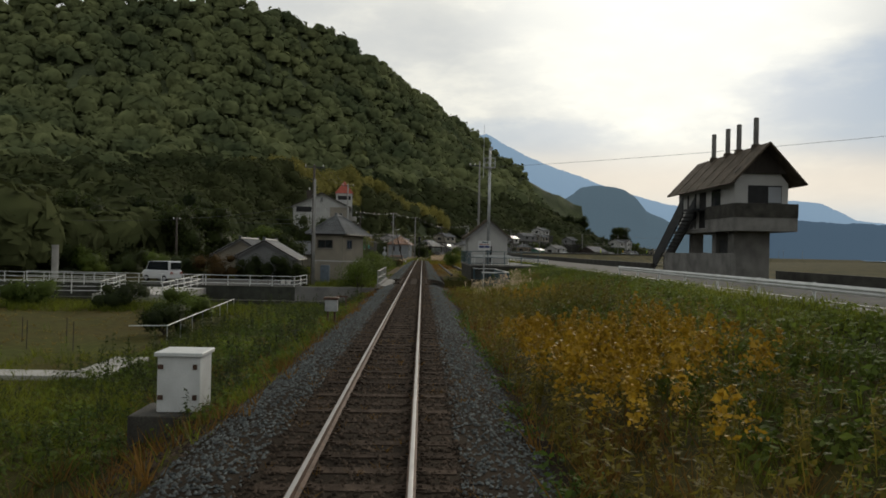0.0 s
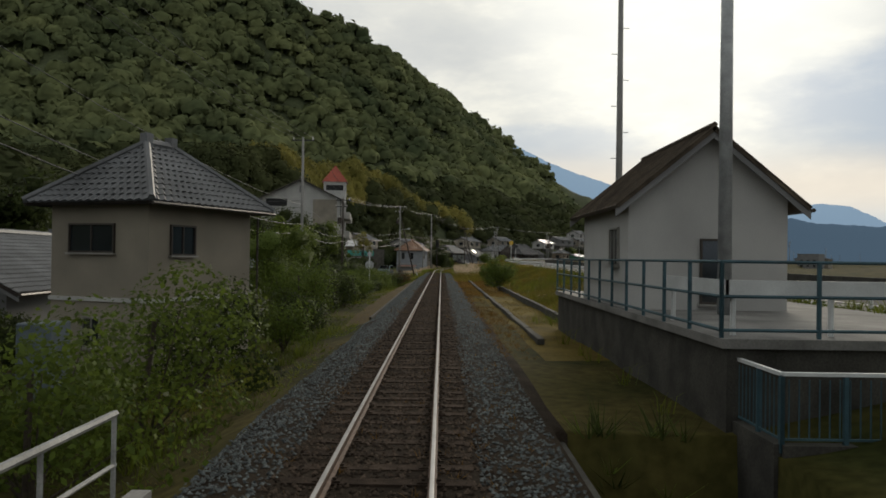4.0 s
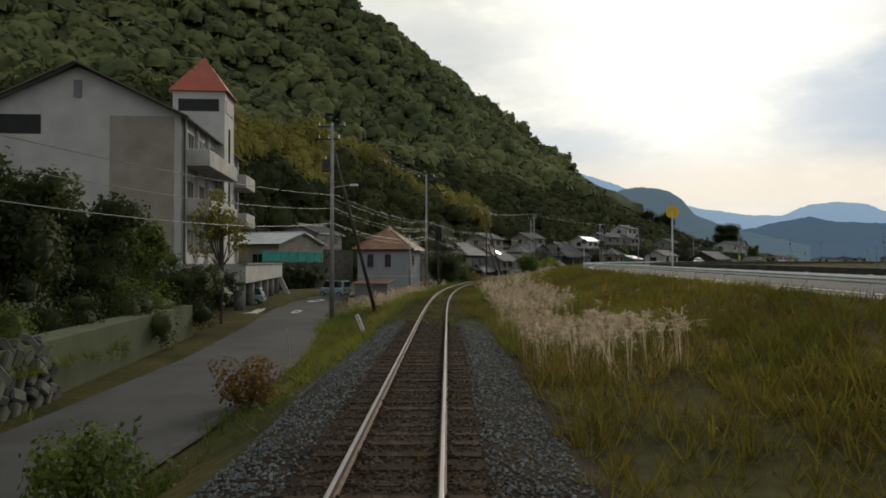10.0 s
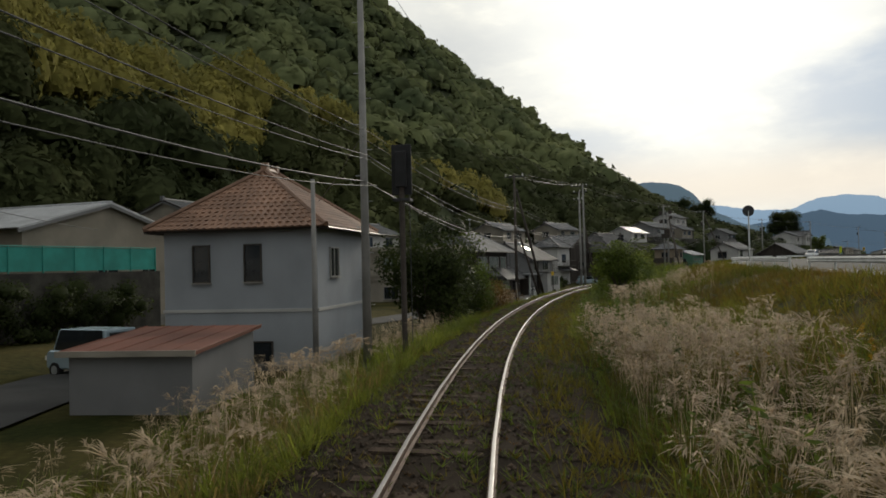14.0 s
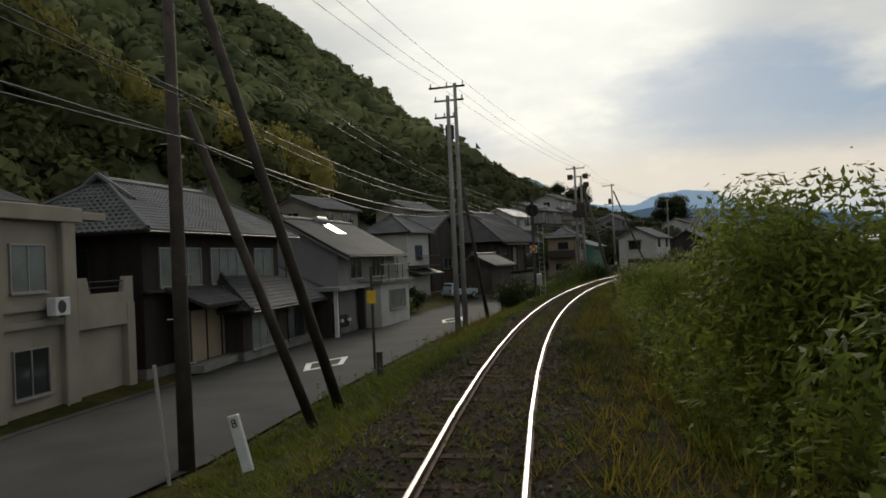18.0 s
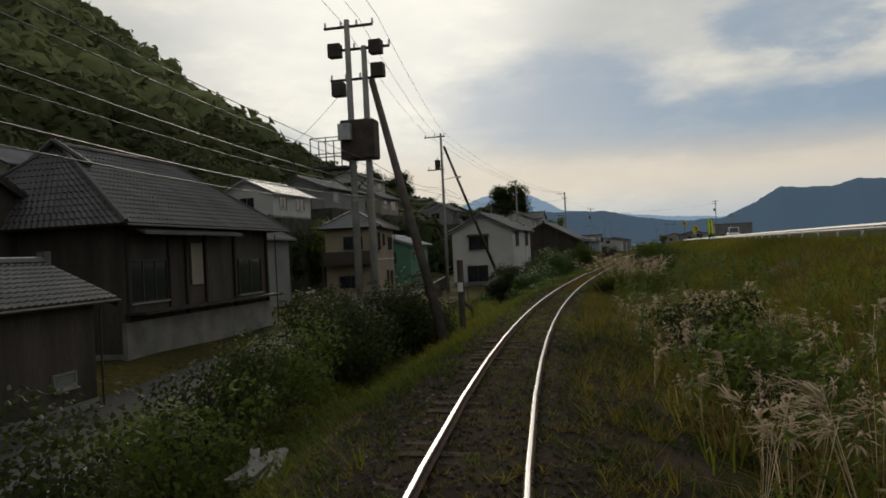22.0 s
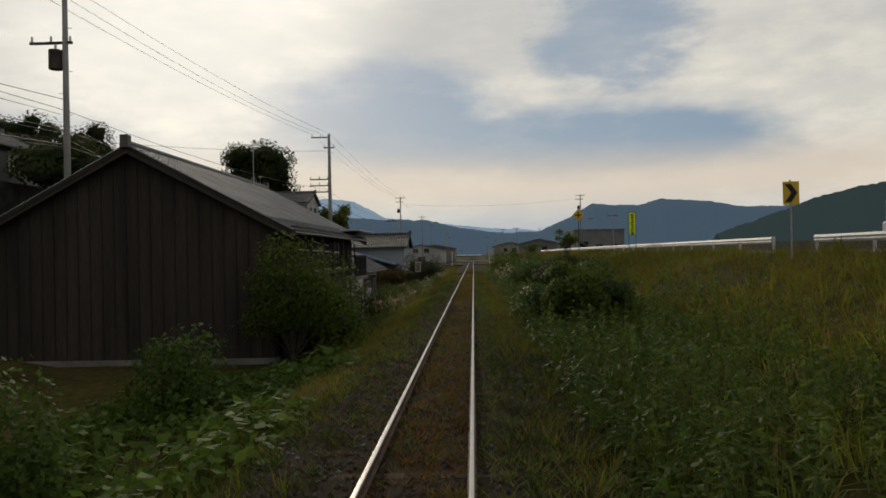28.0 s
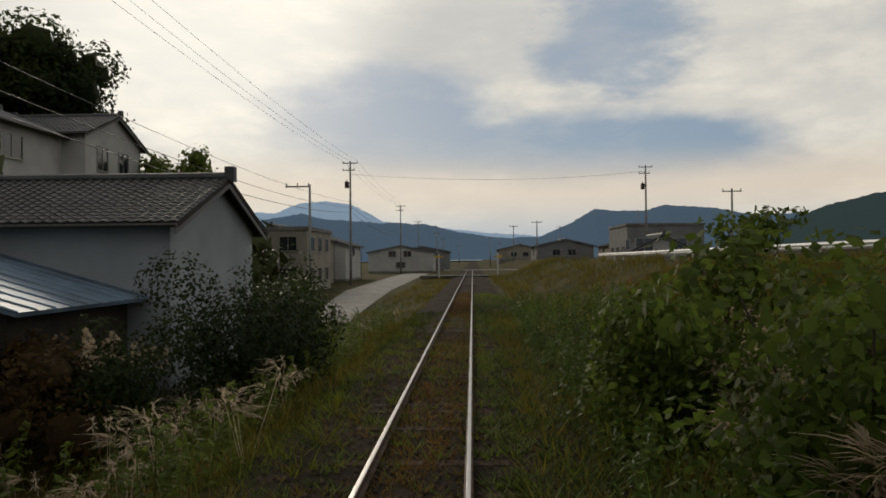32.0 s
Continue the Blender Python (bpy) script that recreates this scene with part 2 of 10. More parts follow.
M["glass_pale"] = material("curtained_glass", (0.16, 0.18, 0.17), 0.12, 0, 0.9, 0.3, 20, 0.1, 0.0, spec=0.7)
M["frame_alu"] = material("aluminium_frame", (0.30, 0.29, 0.27), 0.4, 0.6, 3, 0.1, 30, 0.1, 0.0)
M["frame_dark"] = material("bronze_frame", (0.05, 0.042, 0.035), 0.45, 0.3, 3, 0.1, 30, 0.1, 0.0)
M["wall_cream"] = material("cream_render", (0.222, 0.198, 0.158), 0.9, 0, 0.6, 0.14, 40, 0.12, 0.12)
M["wall_beige"] = material("beige_render", (0.246, 0.221, 0.182), 0.9, 0, 0.6, 0.16, 40, 0.12, 0.12)
M["wall_white"] = material("white_render", (0.38, 0.375, 0.36), 0.88, 0, 0.5, 0.12, 40, 0.1, 0.1)
M["wall_grey"] = material("grey_render", (0.167, 0.167, 0.167), 0.9, 0, 0.5, 0.14, 40, 0.1, 0.1)
M["wall_bluegrey"] = material("pale_blue_grey_render", (0.261, 0.277, 0.297), 0.9, 0, 0.5, 0.12, 40, 0.1, 0.1)
M["wall_tan"] = material("tan_render", (0.221, 0.178, 0.127), 0.9, 0, 0.5, 0.14, 40, 0.1, 0.1)
M["wall_green"] = material("green_corrugated_sheet", (0.07, 0.17, 0.12), 0.7, 0, 0.8, 0.2, 30, 0.15, 0.1)
M["timber_dark"] = material("charred_cedar_boards", (0.03, 0.024, 0.02), 0.85, 0, 1.5, 0.35, 20, 0.3, 0.25, objrand=0.3, stretch=(1, 1, 0.1))
M["timber_brown"] = material("brown_boards", (0.042, 0.034, 0.028), 0.8, 0, 1.5, 0.35, 20, 0.3, 0.25, objrand=0.3, stretch=(1, 1, 0.15))
M["brick_red"] = material("red_brown_panel", (0.07, 0.03, 0.022), 0.85, 0, 1.5, 0.3, 30, 0.2, 0.2)
M["tile_grey"] = material("grey_kawara_tiles", (0.085, 0.088, 0.092), 0.55, 0, 0.8, 0.28, 12, 0.2, 0.08, island=0.12, objrand=0.3, spec=0.3)
M["tile_dark"] = material("dark_kawara_tiles", (0.046, 0.046, 0.048), 0.55, 0, 0.8, 0.3, 12, 0.2, 0.08, island=0.12, objrand=0.3, spec=0.3)
M["tile_brown"] = material("brown_roof_tiles", (0.20, 0.115, 0.075), 0.55, 0, 0.8, 0.22, 12, 0.2, 0.08, island=0.12, objrand=0.3)
M["roof_rust"] = material("rusty_roof_sheet", (0.15, 0.06, 0.04), 0.7, 0, 0.5, 0.3, 20, 0.15, 0.05)
M["roof_red"] = material("red_roof_sheet", (0.28, 0.062, 0.04), 0.6, 0, 0.5, 0.18, 20, 0.1, 0.05)
M["roof_metal"] = material("pale_metal_roof", (0.38, 0.39, 0.40), 0.35, 0.6, 0.8, 0.2, 30, 0.15, 0.05)
M["roof_blue"] = material("faded_blue_roof", (0.12, 0.17, 0.23), 0.45, 0.2, 0.8, 0.3, 30, 0.2, 0.05)
M["thatch"] = material("mossy_brown_roof", (0.07, 0.055, 0.04), 0.95, 0, 1.5, 0.35, 30, 0.3, 0.4)
M["sign_yellow"] = material("yellow_sign", (0.62, 0.40, 0.03), 0.5, 0, 2, 0.1, 40, 0.05, 0.0)
M["sign_blue"] = material("sign_blue", (0.03, 0.04, 0.13), 0.5, 0, 2, 0.1, 40, 0.05, 0.0)
M["lamp_orange"] = material("orange_lens", (0.75, 0.26, 0.02), 0.3, 0, 2, 0.1, 40, 0.05, 0.0)
M["black"] = material("black_paint", (0.012, 0.012, 0.013), 0.6, 0, 2, 0.3, 40, 0.1, 0.0)
M["banner"] = material("yellow_green_banner", (0.55, 0.62, 0.03), 0.8, 0, 1, 0.12, 40, 0.05, 0.05, translucent=0.25)
M["fence_green"] = material("green_mesh_fence", (0.03, 0.24, 0.20), 0.6, 0, 1, 0.2, 40, 0.1, 0.05)
M["car_white"] = material("white_car_paint", (0.62, 0.63, 0.64), 0.25, 0, 1, 0.05, 40, 0.02, 0.0, spec=0.6)
M["car_blue"] = material("pale_blue_car_paint", (0.33, 0.42, 0.47), 0.25, 0.3, 1, 0.05, 40, 0.02, 0.0, spec=0.6)
M["rubber"] = material("tyre_rubber", (0.015, 0.015, 0.015), 0.9, 0, 3, 0.2, 40, 0.1, 0.0)
M["drystone"] = material("field_stone", (0.044, 0.046, 0.036), 0.9, 0, 1.5, 0.35, 25, 0.25, 0.4, objrand=0.35, island=0.3)
M["bark"] = material("bark", (0.06, 0.048, 0.036), 0.95, 0, 3, 0.35, 25, 0.3, 0.5)
# plants
def leafy(name, base, second, island=0.4, translucent=0.5, rough=0.65, spec=0.25, scale=0.12, grain=6, grain_amount=0.15):
    return material(name, base, rough, 0, scale, 0.3, grain, grain_amount, 0.0, island=island, second=second, spec=spec, translucent=translucent)


M["leaf_dark"] = leafy("dark_evergreen_leaves", (0.026, 0.040, 0.012), (0.055, 0.07, 0.018), spec=0.12)
M["leaf_mid"] = leafy("green_leaves", (0.066, 0.104, 0.019), (0.13, 0.165, 0.028), spec=0.12)
M["leaf_gloss"] = leafy("glossy_vine_leaves", (0.052, 0.095, 0.016), (0.09, 0.14, 0.024), rough=0.6, spec=0.14)
# far canopy: the lift of haze is put into a paler base colour
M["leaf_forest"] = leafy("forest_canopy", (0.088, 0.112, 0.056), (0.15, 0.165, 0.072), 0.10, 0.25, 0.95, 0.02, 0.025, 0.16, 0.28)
# the same mixed forest on the near slope, its shade put into a darker colour
M["leaf_slope"] = leafy("shaded_slope_canopy", (0.034, 0.046, 0.021), (0.066, 0.074, 0.03), 0.14, 0.25, 0.95, 0.02, 0.03, 0.2, 0.28)
M["leaf_bamboo"] = leafy("bamboo_grove", (0.17, 0.165, 0.045), (0.27, 0.235, 0.06), 0.14, 0.35, 0.9, 0.05, 0.04, 0.25, 0.2)
# yellow-green of fresh growth, with the glow of backlit leaves put into the colour
M["leaf_bright"] = leafy("sunlit_fresh_yellow_green_leaves", (0.105, 0.155, 0.022), (0.21, 0.225, 0.034), 0.4, 0.55, spec=0.15)
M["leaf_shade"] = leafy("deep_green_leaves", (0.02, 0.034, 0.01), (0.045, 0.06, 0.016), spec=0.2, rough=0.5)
M["leaf_kudzu"] = leafy("glossy_kudzu_leaves", (0.036, 0.07, 0.015), (0.07, 0.112, 0.021), spec=0.16, rough=0.5)
M["leaf_autumn"] = leafy("rust_brown_vine_leaves", (0.05, 0.032, 0.012), (0.10, 0.06, 0.018), spec=0.1)
M["grass_green"] = leafy("green_grass", (0.08, 0.112, 0.015), (0.155, 0.17, 0.02), spec=0.1)
M["grass_olive"] = leafy("olive_grass", (0.112, 0.108, 0.018), (0.182, 0.142, 0.026), spec=0.1)
M["grass_rust"] = leafy("rust_brown_dry_grass", (0.12, 0.066, 0.02), (0.19, 0.11, 0.026), spec=0.1)
M["grass_straw"] = leafy("straw_grass", (0.165, 0.125, 0.04), (0.25, 0.19, 0.06), spec=0.1)
M["plume"] = leafy("silver_pink_plumes", (0.46, 0.355, 0.235), (0.63, 0.51, 0.37), 0.3, 0.55, 0.8)
M["goldenrod"] = leafy("goldenrod_flowers", (0.27, 0.165, 0.012), (0.40, 0.25, 0.02), 0.3, 0.3)


# ---- mesh helpers ----
class Solid:
    """Collects simple solids into one mesh."""

    def __init__(self):
        self.v, self.f = [], []

    def add(self, verts, faces):
        n = len(self.v)
        self.v += [tuple(p) for p in verts]
        self.f += [tuple(i + n for i in q) for q in faces]
        return self

    def box(self, x0, x1, y0, y1, z0, z1, m=None):
        vs = [(x, y, z) for z in (z0, z1) for y in (y0, y1) for x in (x0, x1)]
        if m is not None:
            vs = [m @ Vector(p) for p in vs]
        return self.add(vs, [(0, 2, 3, 1), (4, 5, 7, 6), (0, 1, 5, 4), (2, 6, 7, 3), (0, 4, 6, 2), (1, 3, 7, 5)])

    def tube(self, a, b, r0, r1=None, n=8, caps=True):
        a, b = Vector(a), Vector(b)
        r1 = r0 if r1 is None else r1
        d = (b - a).normalized()
        u = d.cross(Vector((0, 0, 1)) if abs(d.z) < 0.9 else Vector((1, 0, 0))).normalized()
        w = d.cross(u)
        ring = [(math.cos(2 * math.pi * i / n), math.sin(2 * math.pi * i / n)) for i in range(n)]
        vs = [a + (u * c + w * s) * r0 for c, s in ring] + [b + (u * c + w * s) * r1 for c, s in ring]
        fs = [(i, (i + 1) % n, n + (i + 1) % n, n + i) for i in range(n)]
        if caps:
            fs += [tuple(reversed(range(n))), tuple(range(n, 2 * n))]
        return self.add(vs, fs)

    def path(self, pts, r, n=5):
        """A round bar through points."""
        pts = [Vector(p) for p in pts]
        vs, fs = [], []
        for i, p in enumerate(pts):
            d = (pts[min(i + 1, len(pts) - 1)] - pts[max(i - 1, 0)]).normalized()
            u = d.cross(Vector((0, 0, 1)) if abs(d.z) < 0.95 else Vector((1, 0, 0))).normalized()
            w = d.cross(u)
            vs += [p + (u * math.cos(2 * math.pi * k / n) + w * math.sin(2 * math.pi * k / n)) * r for k in range(n)]
        for i in range(len(pts) - 1):
            fs += [(i * n + k, i * n + (k + 1) % n, (i + 1) * n + (k + 1) % n, (i + 1) * n + k) for k in range(n)]
        fs += [tuple(reversed(range(n))), tuple(range((len(pts) - 1) * n, len(pts) * n))]
        return self.add(vs, fs)

    def prism(self, profile, axis, a, b):
        """A closed profile (pairs) drawn out along x or y from a to b."""
        n = len(profile)
        if axis == "x":
            vs = [(a, p, q) for p, q in profile] + [(b, p, q) for p, q in profile]
        elif axis == "y":
            vs = [(p, a, q) for p, q in profile] + [(p, b, q) for p, q in profile]
        else:
            vs = [(p, q, a) for p, q in profile] + [(p, q, b) for p, q in profile]
        fs = [(i, (i + 1) % n, n + (i + 1) % n, n + i) for i in range(n)]
        return self.add(vs, fs + [tuple(reversed(range(n))), tuple(range(n, 2 * n))])

    def data(self, name, mat, bevel=0.0, smooth=False):
        me = bpy.data.meshes.new(name)
        me.from_pydata([tuple(p) for p in self.v], [], self.f)
        bm = bmesh.new()
        bm.from_mesh(me)
        bmesh.ops.recalc_face_normals(bm, faces=bm.faces)
        if bevel:
            bmesh.ops.bevel(bm, geom=[e for e in bm.edges if e.calc_face_angle(0) > 0.6], offset=bevel, segments=1, affect="EDGES")
        bm.to_mesh(me)
        bm.free()
        if smooth:
            me.shade_smooth()
        me.materials.append(mat)
        return me


def part(name, solid, mat, parent, label="", m=None, bevel=0.0, smooth=False):
    data = solid.data(name, mat, bevel, smooth) if isinstance(solid, Solid) else solid
    ob = new(name, data)
    ob.parent = parent
    if m is not None:
        ob.matrix_basis = m
    if label:
        tagged(ob, label)
    return ob


def thing(name, m, label, category, group="", kind=""):
    ob = new(name)
    ob.empty_display_size = 0.3
    ob.matrix_basis = m
    return tagged(ob, label, category, group, kind)


def solid_thing(name, solid, mat, label, category, m=None, group="", kind="", bevel=0.0, smooth=False):
    ob = new(name, solid.data(name, mat, bevel, smooth))
    if m is not None:
        ob.matrix_basis = m
    return tagged(ob, label, category, group, kind)


def mesh_np(name, verts, faces, mats, smooth=False, index=None, normals=None):
    """A mesh from arrays; all faces have the same number of corners."""
    me = bpy.data.meshes.new(name)
    verts, faces = np.asarray(verts, np.float32), np.asarray(faces, np.int32)
    k = faces.shape[1]
    me.vertices.add(len(verts))
    me.vertices.foreach_set("co", verts.ravel())
    me.loops.add(faces.size)
    me.loops.foreach_set("vertex_index", faces.ravel())
    me.polygons.add(len(faces))
    me.polygons.foreach_set("loop_start", np.arange(0, faces.size, k, dtype=np.int32))
    if index is not None:
        me.polygons.foreach_set("material_index", np.asarray(index, np.int32))
    me.update(calc_edges=True)
    for mt in mats:
        me.materials.append(mt)
    if smooth or normals is not None:
        me.shade_smooth()
    if normals is not None:
        # foliage shades by the roundness of its crown
        at = me.attributes.new("custom_normal", "FLOAT_VECTOR", "POINT")
        at.data.foreach_set("vector", np.asarray(normals, np.float32).ravel())
    return me


def scatter(base_v, base_f, pos, yaw, scale, tilt=None, lean_dir=None, zscale=None):
    """Copies of a small shape, joined: arrays of places, turns and sizes."""
    n, k = len(pos), len(base_v)
    c, s = np.cos(yaw)[:, None], np.sin(yaw)[:, None]
    bx, by, bz = base_v[None, :, 0], base_v[None, :, 1], base_v[None, :, 2]
    sc = scale[:, None]
    zs = sc if zscale is None else zscale[:, None]
    x, y, z = (bx * c - by * s) * sc, (bx * s + by * c) * sc, bz * zs + 0 * c
    if tilt is not None:
        x = x + z * np.sin(tilt)[:, None] * np.cos(lean_dir)[:, None]
        y = y + z * np.sin(tilt)[:, None] * np.sin(lean_dir)[:, None]
    v = np.stack([x + pos[:, 0:1], y + pos[:, 1:2], z + pos[:, 2:3]], -1).reshape(-1, 3)
    f = (base_f[None] + (np.arange(n) * k)[:, None, None]).reshape(-1, base_f.shape[1])
    return v, f


def join_np(chunks):
    vs, fs, n = [], [], 0
    for v, f in chunks:
        vs.append(v)
        fs.append(f + n)
        n += len(v)
    return np.concatenate(vs), np.concatenate(fs)


rng = np.random.default_rng(7)


def wave(x, y, seed=0.0):
    """Cheap smooth unevenness between about -1 and 1."""
    return (np.sin(x * 0.31 + 1.3 * np.sin(y * 0.23 + seed) + seed * 2.1) + np.sin(y * 0.37 + 1.7 * np.sin(x * 0.19 + seed * 1.7)) + 0.6 * np.sin(x * 0.83 + y * 0.71 + seed)) / 2.6


shrub_later = []
# ---- lie of the land ----
ROAD_Z = ([-400, 0, 100, 170, 200, 250, 335, 500, 700], [0.8, 0.85, 1.0, 1.25, 1.5, 1.65, 1.95, 2.15, 2.0])
LEFT_Z = ([-400, 45, 75, 100, 125, 150, 165, 235, 285, 345, 370, 400, 430, 480, 505, 535, 600, 900], [-2.0, -2.0, -1.3, -1.1, -0.9, -1.2, -1.5, -1.5, -1.8, -1.8, -1.6, -1.3, -1.3, -1.5, -1.3, -0.9, -0.5, -0.4])
LEFT_FOOT = ([-400, 40, 80, 150, 200, 230, 285, 345, 400, 440, 480, 530, 600], [-5.2, -5.2, -4.4, -4.2, -4.4, -4.2, -5.4, -5.0, -4.6, -4.8, -4.8, -4.2, -3.6])
GARDEN_Z = ([-400, 60, 100, 125, 150, 190, 205, 240, 300, 400, 520, 700], [-2.0, -1.8, -1.0, -0.6, -0.5, -0.3, -1.2, -1.0, -1.6, -1.2, -0.8, -0.4])
HILL_FOOT = ([-400, -100, 0, 60, 110, 150, 230, 290, 350, 400, 450, 520, 560, 600, 680, 900], [-130, -75, -52, -44, -32, -27, -33, -30, -27, -27, -24, -17, -18, -30, -90, -260])

LANE_S = [106, 122, 140, 165, 180, 196, 210, 225, 240, 255, 270, 283, 300, 325, 350, 372, 387, 405, 420]
LANE_R = [-6.2, -6.0, -5.6, -5.0, -5.4, -7.4, -9.3, -11.5, -14.2, -14.0, -9.5, -6.4, -6.3, -6.6, -9.3, -9.6, -12, -16.6, -18.5]
LANE_L = [-8.8, -8.5, -8.7, -9.2, -9.8, -11.6, -14.0, -16.2, -18, -17.5, -14.2, -13.0, -12.9, -12.9, -13.6, -15, -18.3, -21, -22]


def ground_z(s, l):
    s, l = np.asarray(s, float), np.asarray(l, float)
    zr, zl, zg, lf = (np.interp(s, *t) for t in (ROAD_Z, LEFT_Z, GARDEN_Z, LEFT_FOOT))
    plat = np.interp(s, [-60, 60, 75, 82, 146, 154, 900], [0, 0, 0, 1, 1, 0, 0])
    # right side: shoulder, verge, bank up to the road, then down to the flood plain
    verge = np.interp(s, [-400, 40, 80, 150, 190, 900], [-0.55, -0.6, -0.35, -0.4, -0.35, -0.3])
    b0 = 4.2 + 1.6 * plat
    zright = np.where(l < 1.6, -0.168, np.where(l < 2.6, -0.168 + (verge + 0.185) * (l - 1.6) / 1.0, verge))
    bank = np.clip((l - b0) / (12.2 - b0), 0, 1)
    zright = zright + (zr - verge) * bank * bank * (3 - 2 * bank)
    zright = np.where(l > 22, zr - np.clip((l - 22) / 8, 0, 1) * 3.2, zright)
    # left side: shoulder, bank down, level ground, gardens
    a = np.clip((-l - 2.5) / np.maximum(-lf - 2.5, 0.2), 0, 1)
    zleft = np.where(-l < 1.6, -0.168, np.where(-l < 2.5, -0.168 - 0.395 * (-l - 1.6) / 0.9, -0.58 + (zl + 0.58) * a))
    gd = np.clip((-l - 14) / 2.0, 0, 1)
    zleft = zleft * (1 - gd) + zg * gd
    out = np.where(l >= 0, zright, zleft)
    out = out + np.where(np.abs(l) > 2.4, 0.07 * wave(s * 2.1, l * 2.6, 0.4), 0) * np.where((l < -5) & (l > -14), 0.15, 1) * np.where((l > 12) & (l < 22), 0, 1)
    lane = np.clip(np.minimum(np.interp(s, LANE_S, LANE_R) + 0.5 - l, l - np.interp(s, LANE_S, LANE_L) + 0.5) / 0.4, 0, 1) * np.where((s > 106) & (s < 422), 1, 0)
    out = out * (1 - lane) + (zl - 0.06) * lane
    # the brook under the railway bridge
    bed = np.clip(np.minimum(s - 54.33, np.where((l > 2.4) & (l < 5.25), 69.6, 64.3) - s) / 0.2, 0, 1) * np.where((l < 7.0) & (l > -60), 1, 0)
    out = out * (1 - bed) + (-3.7) * bed
    return out


S_LINES = np.unique(np.concatenate([np.arange(-300, -40, 20), np.arange(-40, 640, 2.0), np.arange(640, 1200, 20), [54.33, 54.53, 64.1, 64.3, 69.4, 69.6]]))
L_LINES = np.array([-900, -500, -300, -200, -130, -90, -70, -55, -45, -38, -32, -28, -24, -20, -17, -15.5, -14, -13, -12, -11, -10, -9, -8, -7, -6, -5.4, -4.8, -4.2, -3.6, -3, -2.5, -1.6, 0, 1.6, 2.38, 2.42, 2.6, 3.4, 4.2, 5, 5.24, 5.26, 5.8, 6.6, 6.95, 7.1, 7.4, 8.2, 9, 9.8, 10.6, 11.4, 12.2, 13, 21, 22, 26, 30, 40, 60, 90, 130, 170, 210], float)


def build_ground():
    S, L = np.meshgrid(S_LINES, L_LINES, indexing="ij")
    V = place_np(S, L, ground_z(S, L)).reshape(-1, 3)
    m = len(L_LINES)
    i = np.arange(len(S_LINES) - 1)[:, None] * m + np.arange(m - 1)[None]
    F = np.stack([i, i + m, i + m + 1, i + 1], -1).reshape(-1, 4)[:, ::-1]
    lm = (0.5 * (L_LINES[:-1] + L_LINES[1:]))[None] + 0 * i
    sm = (0.5 * (S_LINES[:-1] + S_LINES[1:]))[:, None] + 0 * i
    idx = np.where(np.abs(lm) < 2.55, 1, 0)
    idx = np.where((lm < -10.7) & (lm > -40) & (sm < 52), 2, idx)
    idx = np.where((lm > 3.0) & (lm < 5.8) & (sm > 78) & (sm < 150), 3, idx)
    idx = np.where((lm < -2.55) & (lm > -4.1) & (sm > 92) & (sm < 152), 4, idx)
    me = mesh_np("ground", V, F, [M["ground"], M["ballast_bed"], M["paddy"], M["mown"], M["soil"]], True, idx.ravel())
    tagged(new("ground", me), "weedy grass and bare soil beside the railway", "ground", kind="structure")


M["ground"] = material("weedy_ground", (0.032, 0.038, 0.010), 1.0, 0, 0.22, 0.4, 4.0, 0.4, 0.6, second=(0.062, 0.05, 0.016), spec=0.05, coords="Object")
M["paddy"] = material("harvested_field", (0.085, 0.062, 0.022), 1.0, 0, 0.12, 0.3, 2.5, 0.35, 0.5, second=(0.055, 0.062, 0.016), spec=0.05, coords="Object")
M["mown"] = material("mown_yellow_grass", (0.085, 0.062, 0.016), 1.0, 0, 0.5, 0.3, 9.0, 0.3, 0.6, second=(0.12, 0.09, 0.022), spec=0.05, coords="Object")
build_ground()
plain = Solid().add([(-6000, -6000, -4.5), (6000, -6000, -4.5), (6000, 6000, -4.5), (-6000, 6000, -4.5)], [(0, 1, 2, 3)])
solid_thing("ground_far", plain, M["ground"], "wide flat valley floor of grass and fields", "ground", kind="structure")

# ---- the wooded hill ----
RIDGE = np.array([(-1200, 100, 40), (-700, 240, 70), (-328, 397, 100), (-235, 488, 151), (-138, 566, 180), (-67, 640, 172), (4, 739, 141), (-3, 767, 153), (109, 762, 73), (164, 805, 54), (200, 744, 18), (253, 705, -8)], float)


def ridge_info(x, y):
    best, side, hh = np.full(x.shape, 1e9), np.zeros(x.shape), np.zeros(x.shape)
    for a, b in zip(RIDGE[:-1], RIDGE[1:]):
        d = b[:2] - a[:2]
        t = np.clip(((x - a[0]) * d[0] + (y - a[1]) * d[1]) / (d @ d), 0, 1)
        r = np.hypot(x - a[0] - t * d[0], y - a[1] - t * d[1])
        cr = d[0] * (y - a[1]) - d[1] * (x - a[0])
        m = r < best
        best, side, hh = np.where(m, r, best), np.where(m, cr, side), np.where(m, a[2] + t * (b[2] - a[2]), hh)
    return best, side, hh


_ts = np.arange(-390, 1200, 6.0)
_tp = place_np(_ts, 0 * _ts, 0)
_tth = np.interp(_ts, _S, _TH)


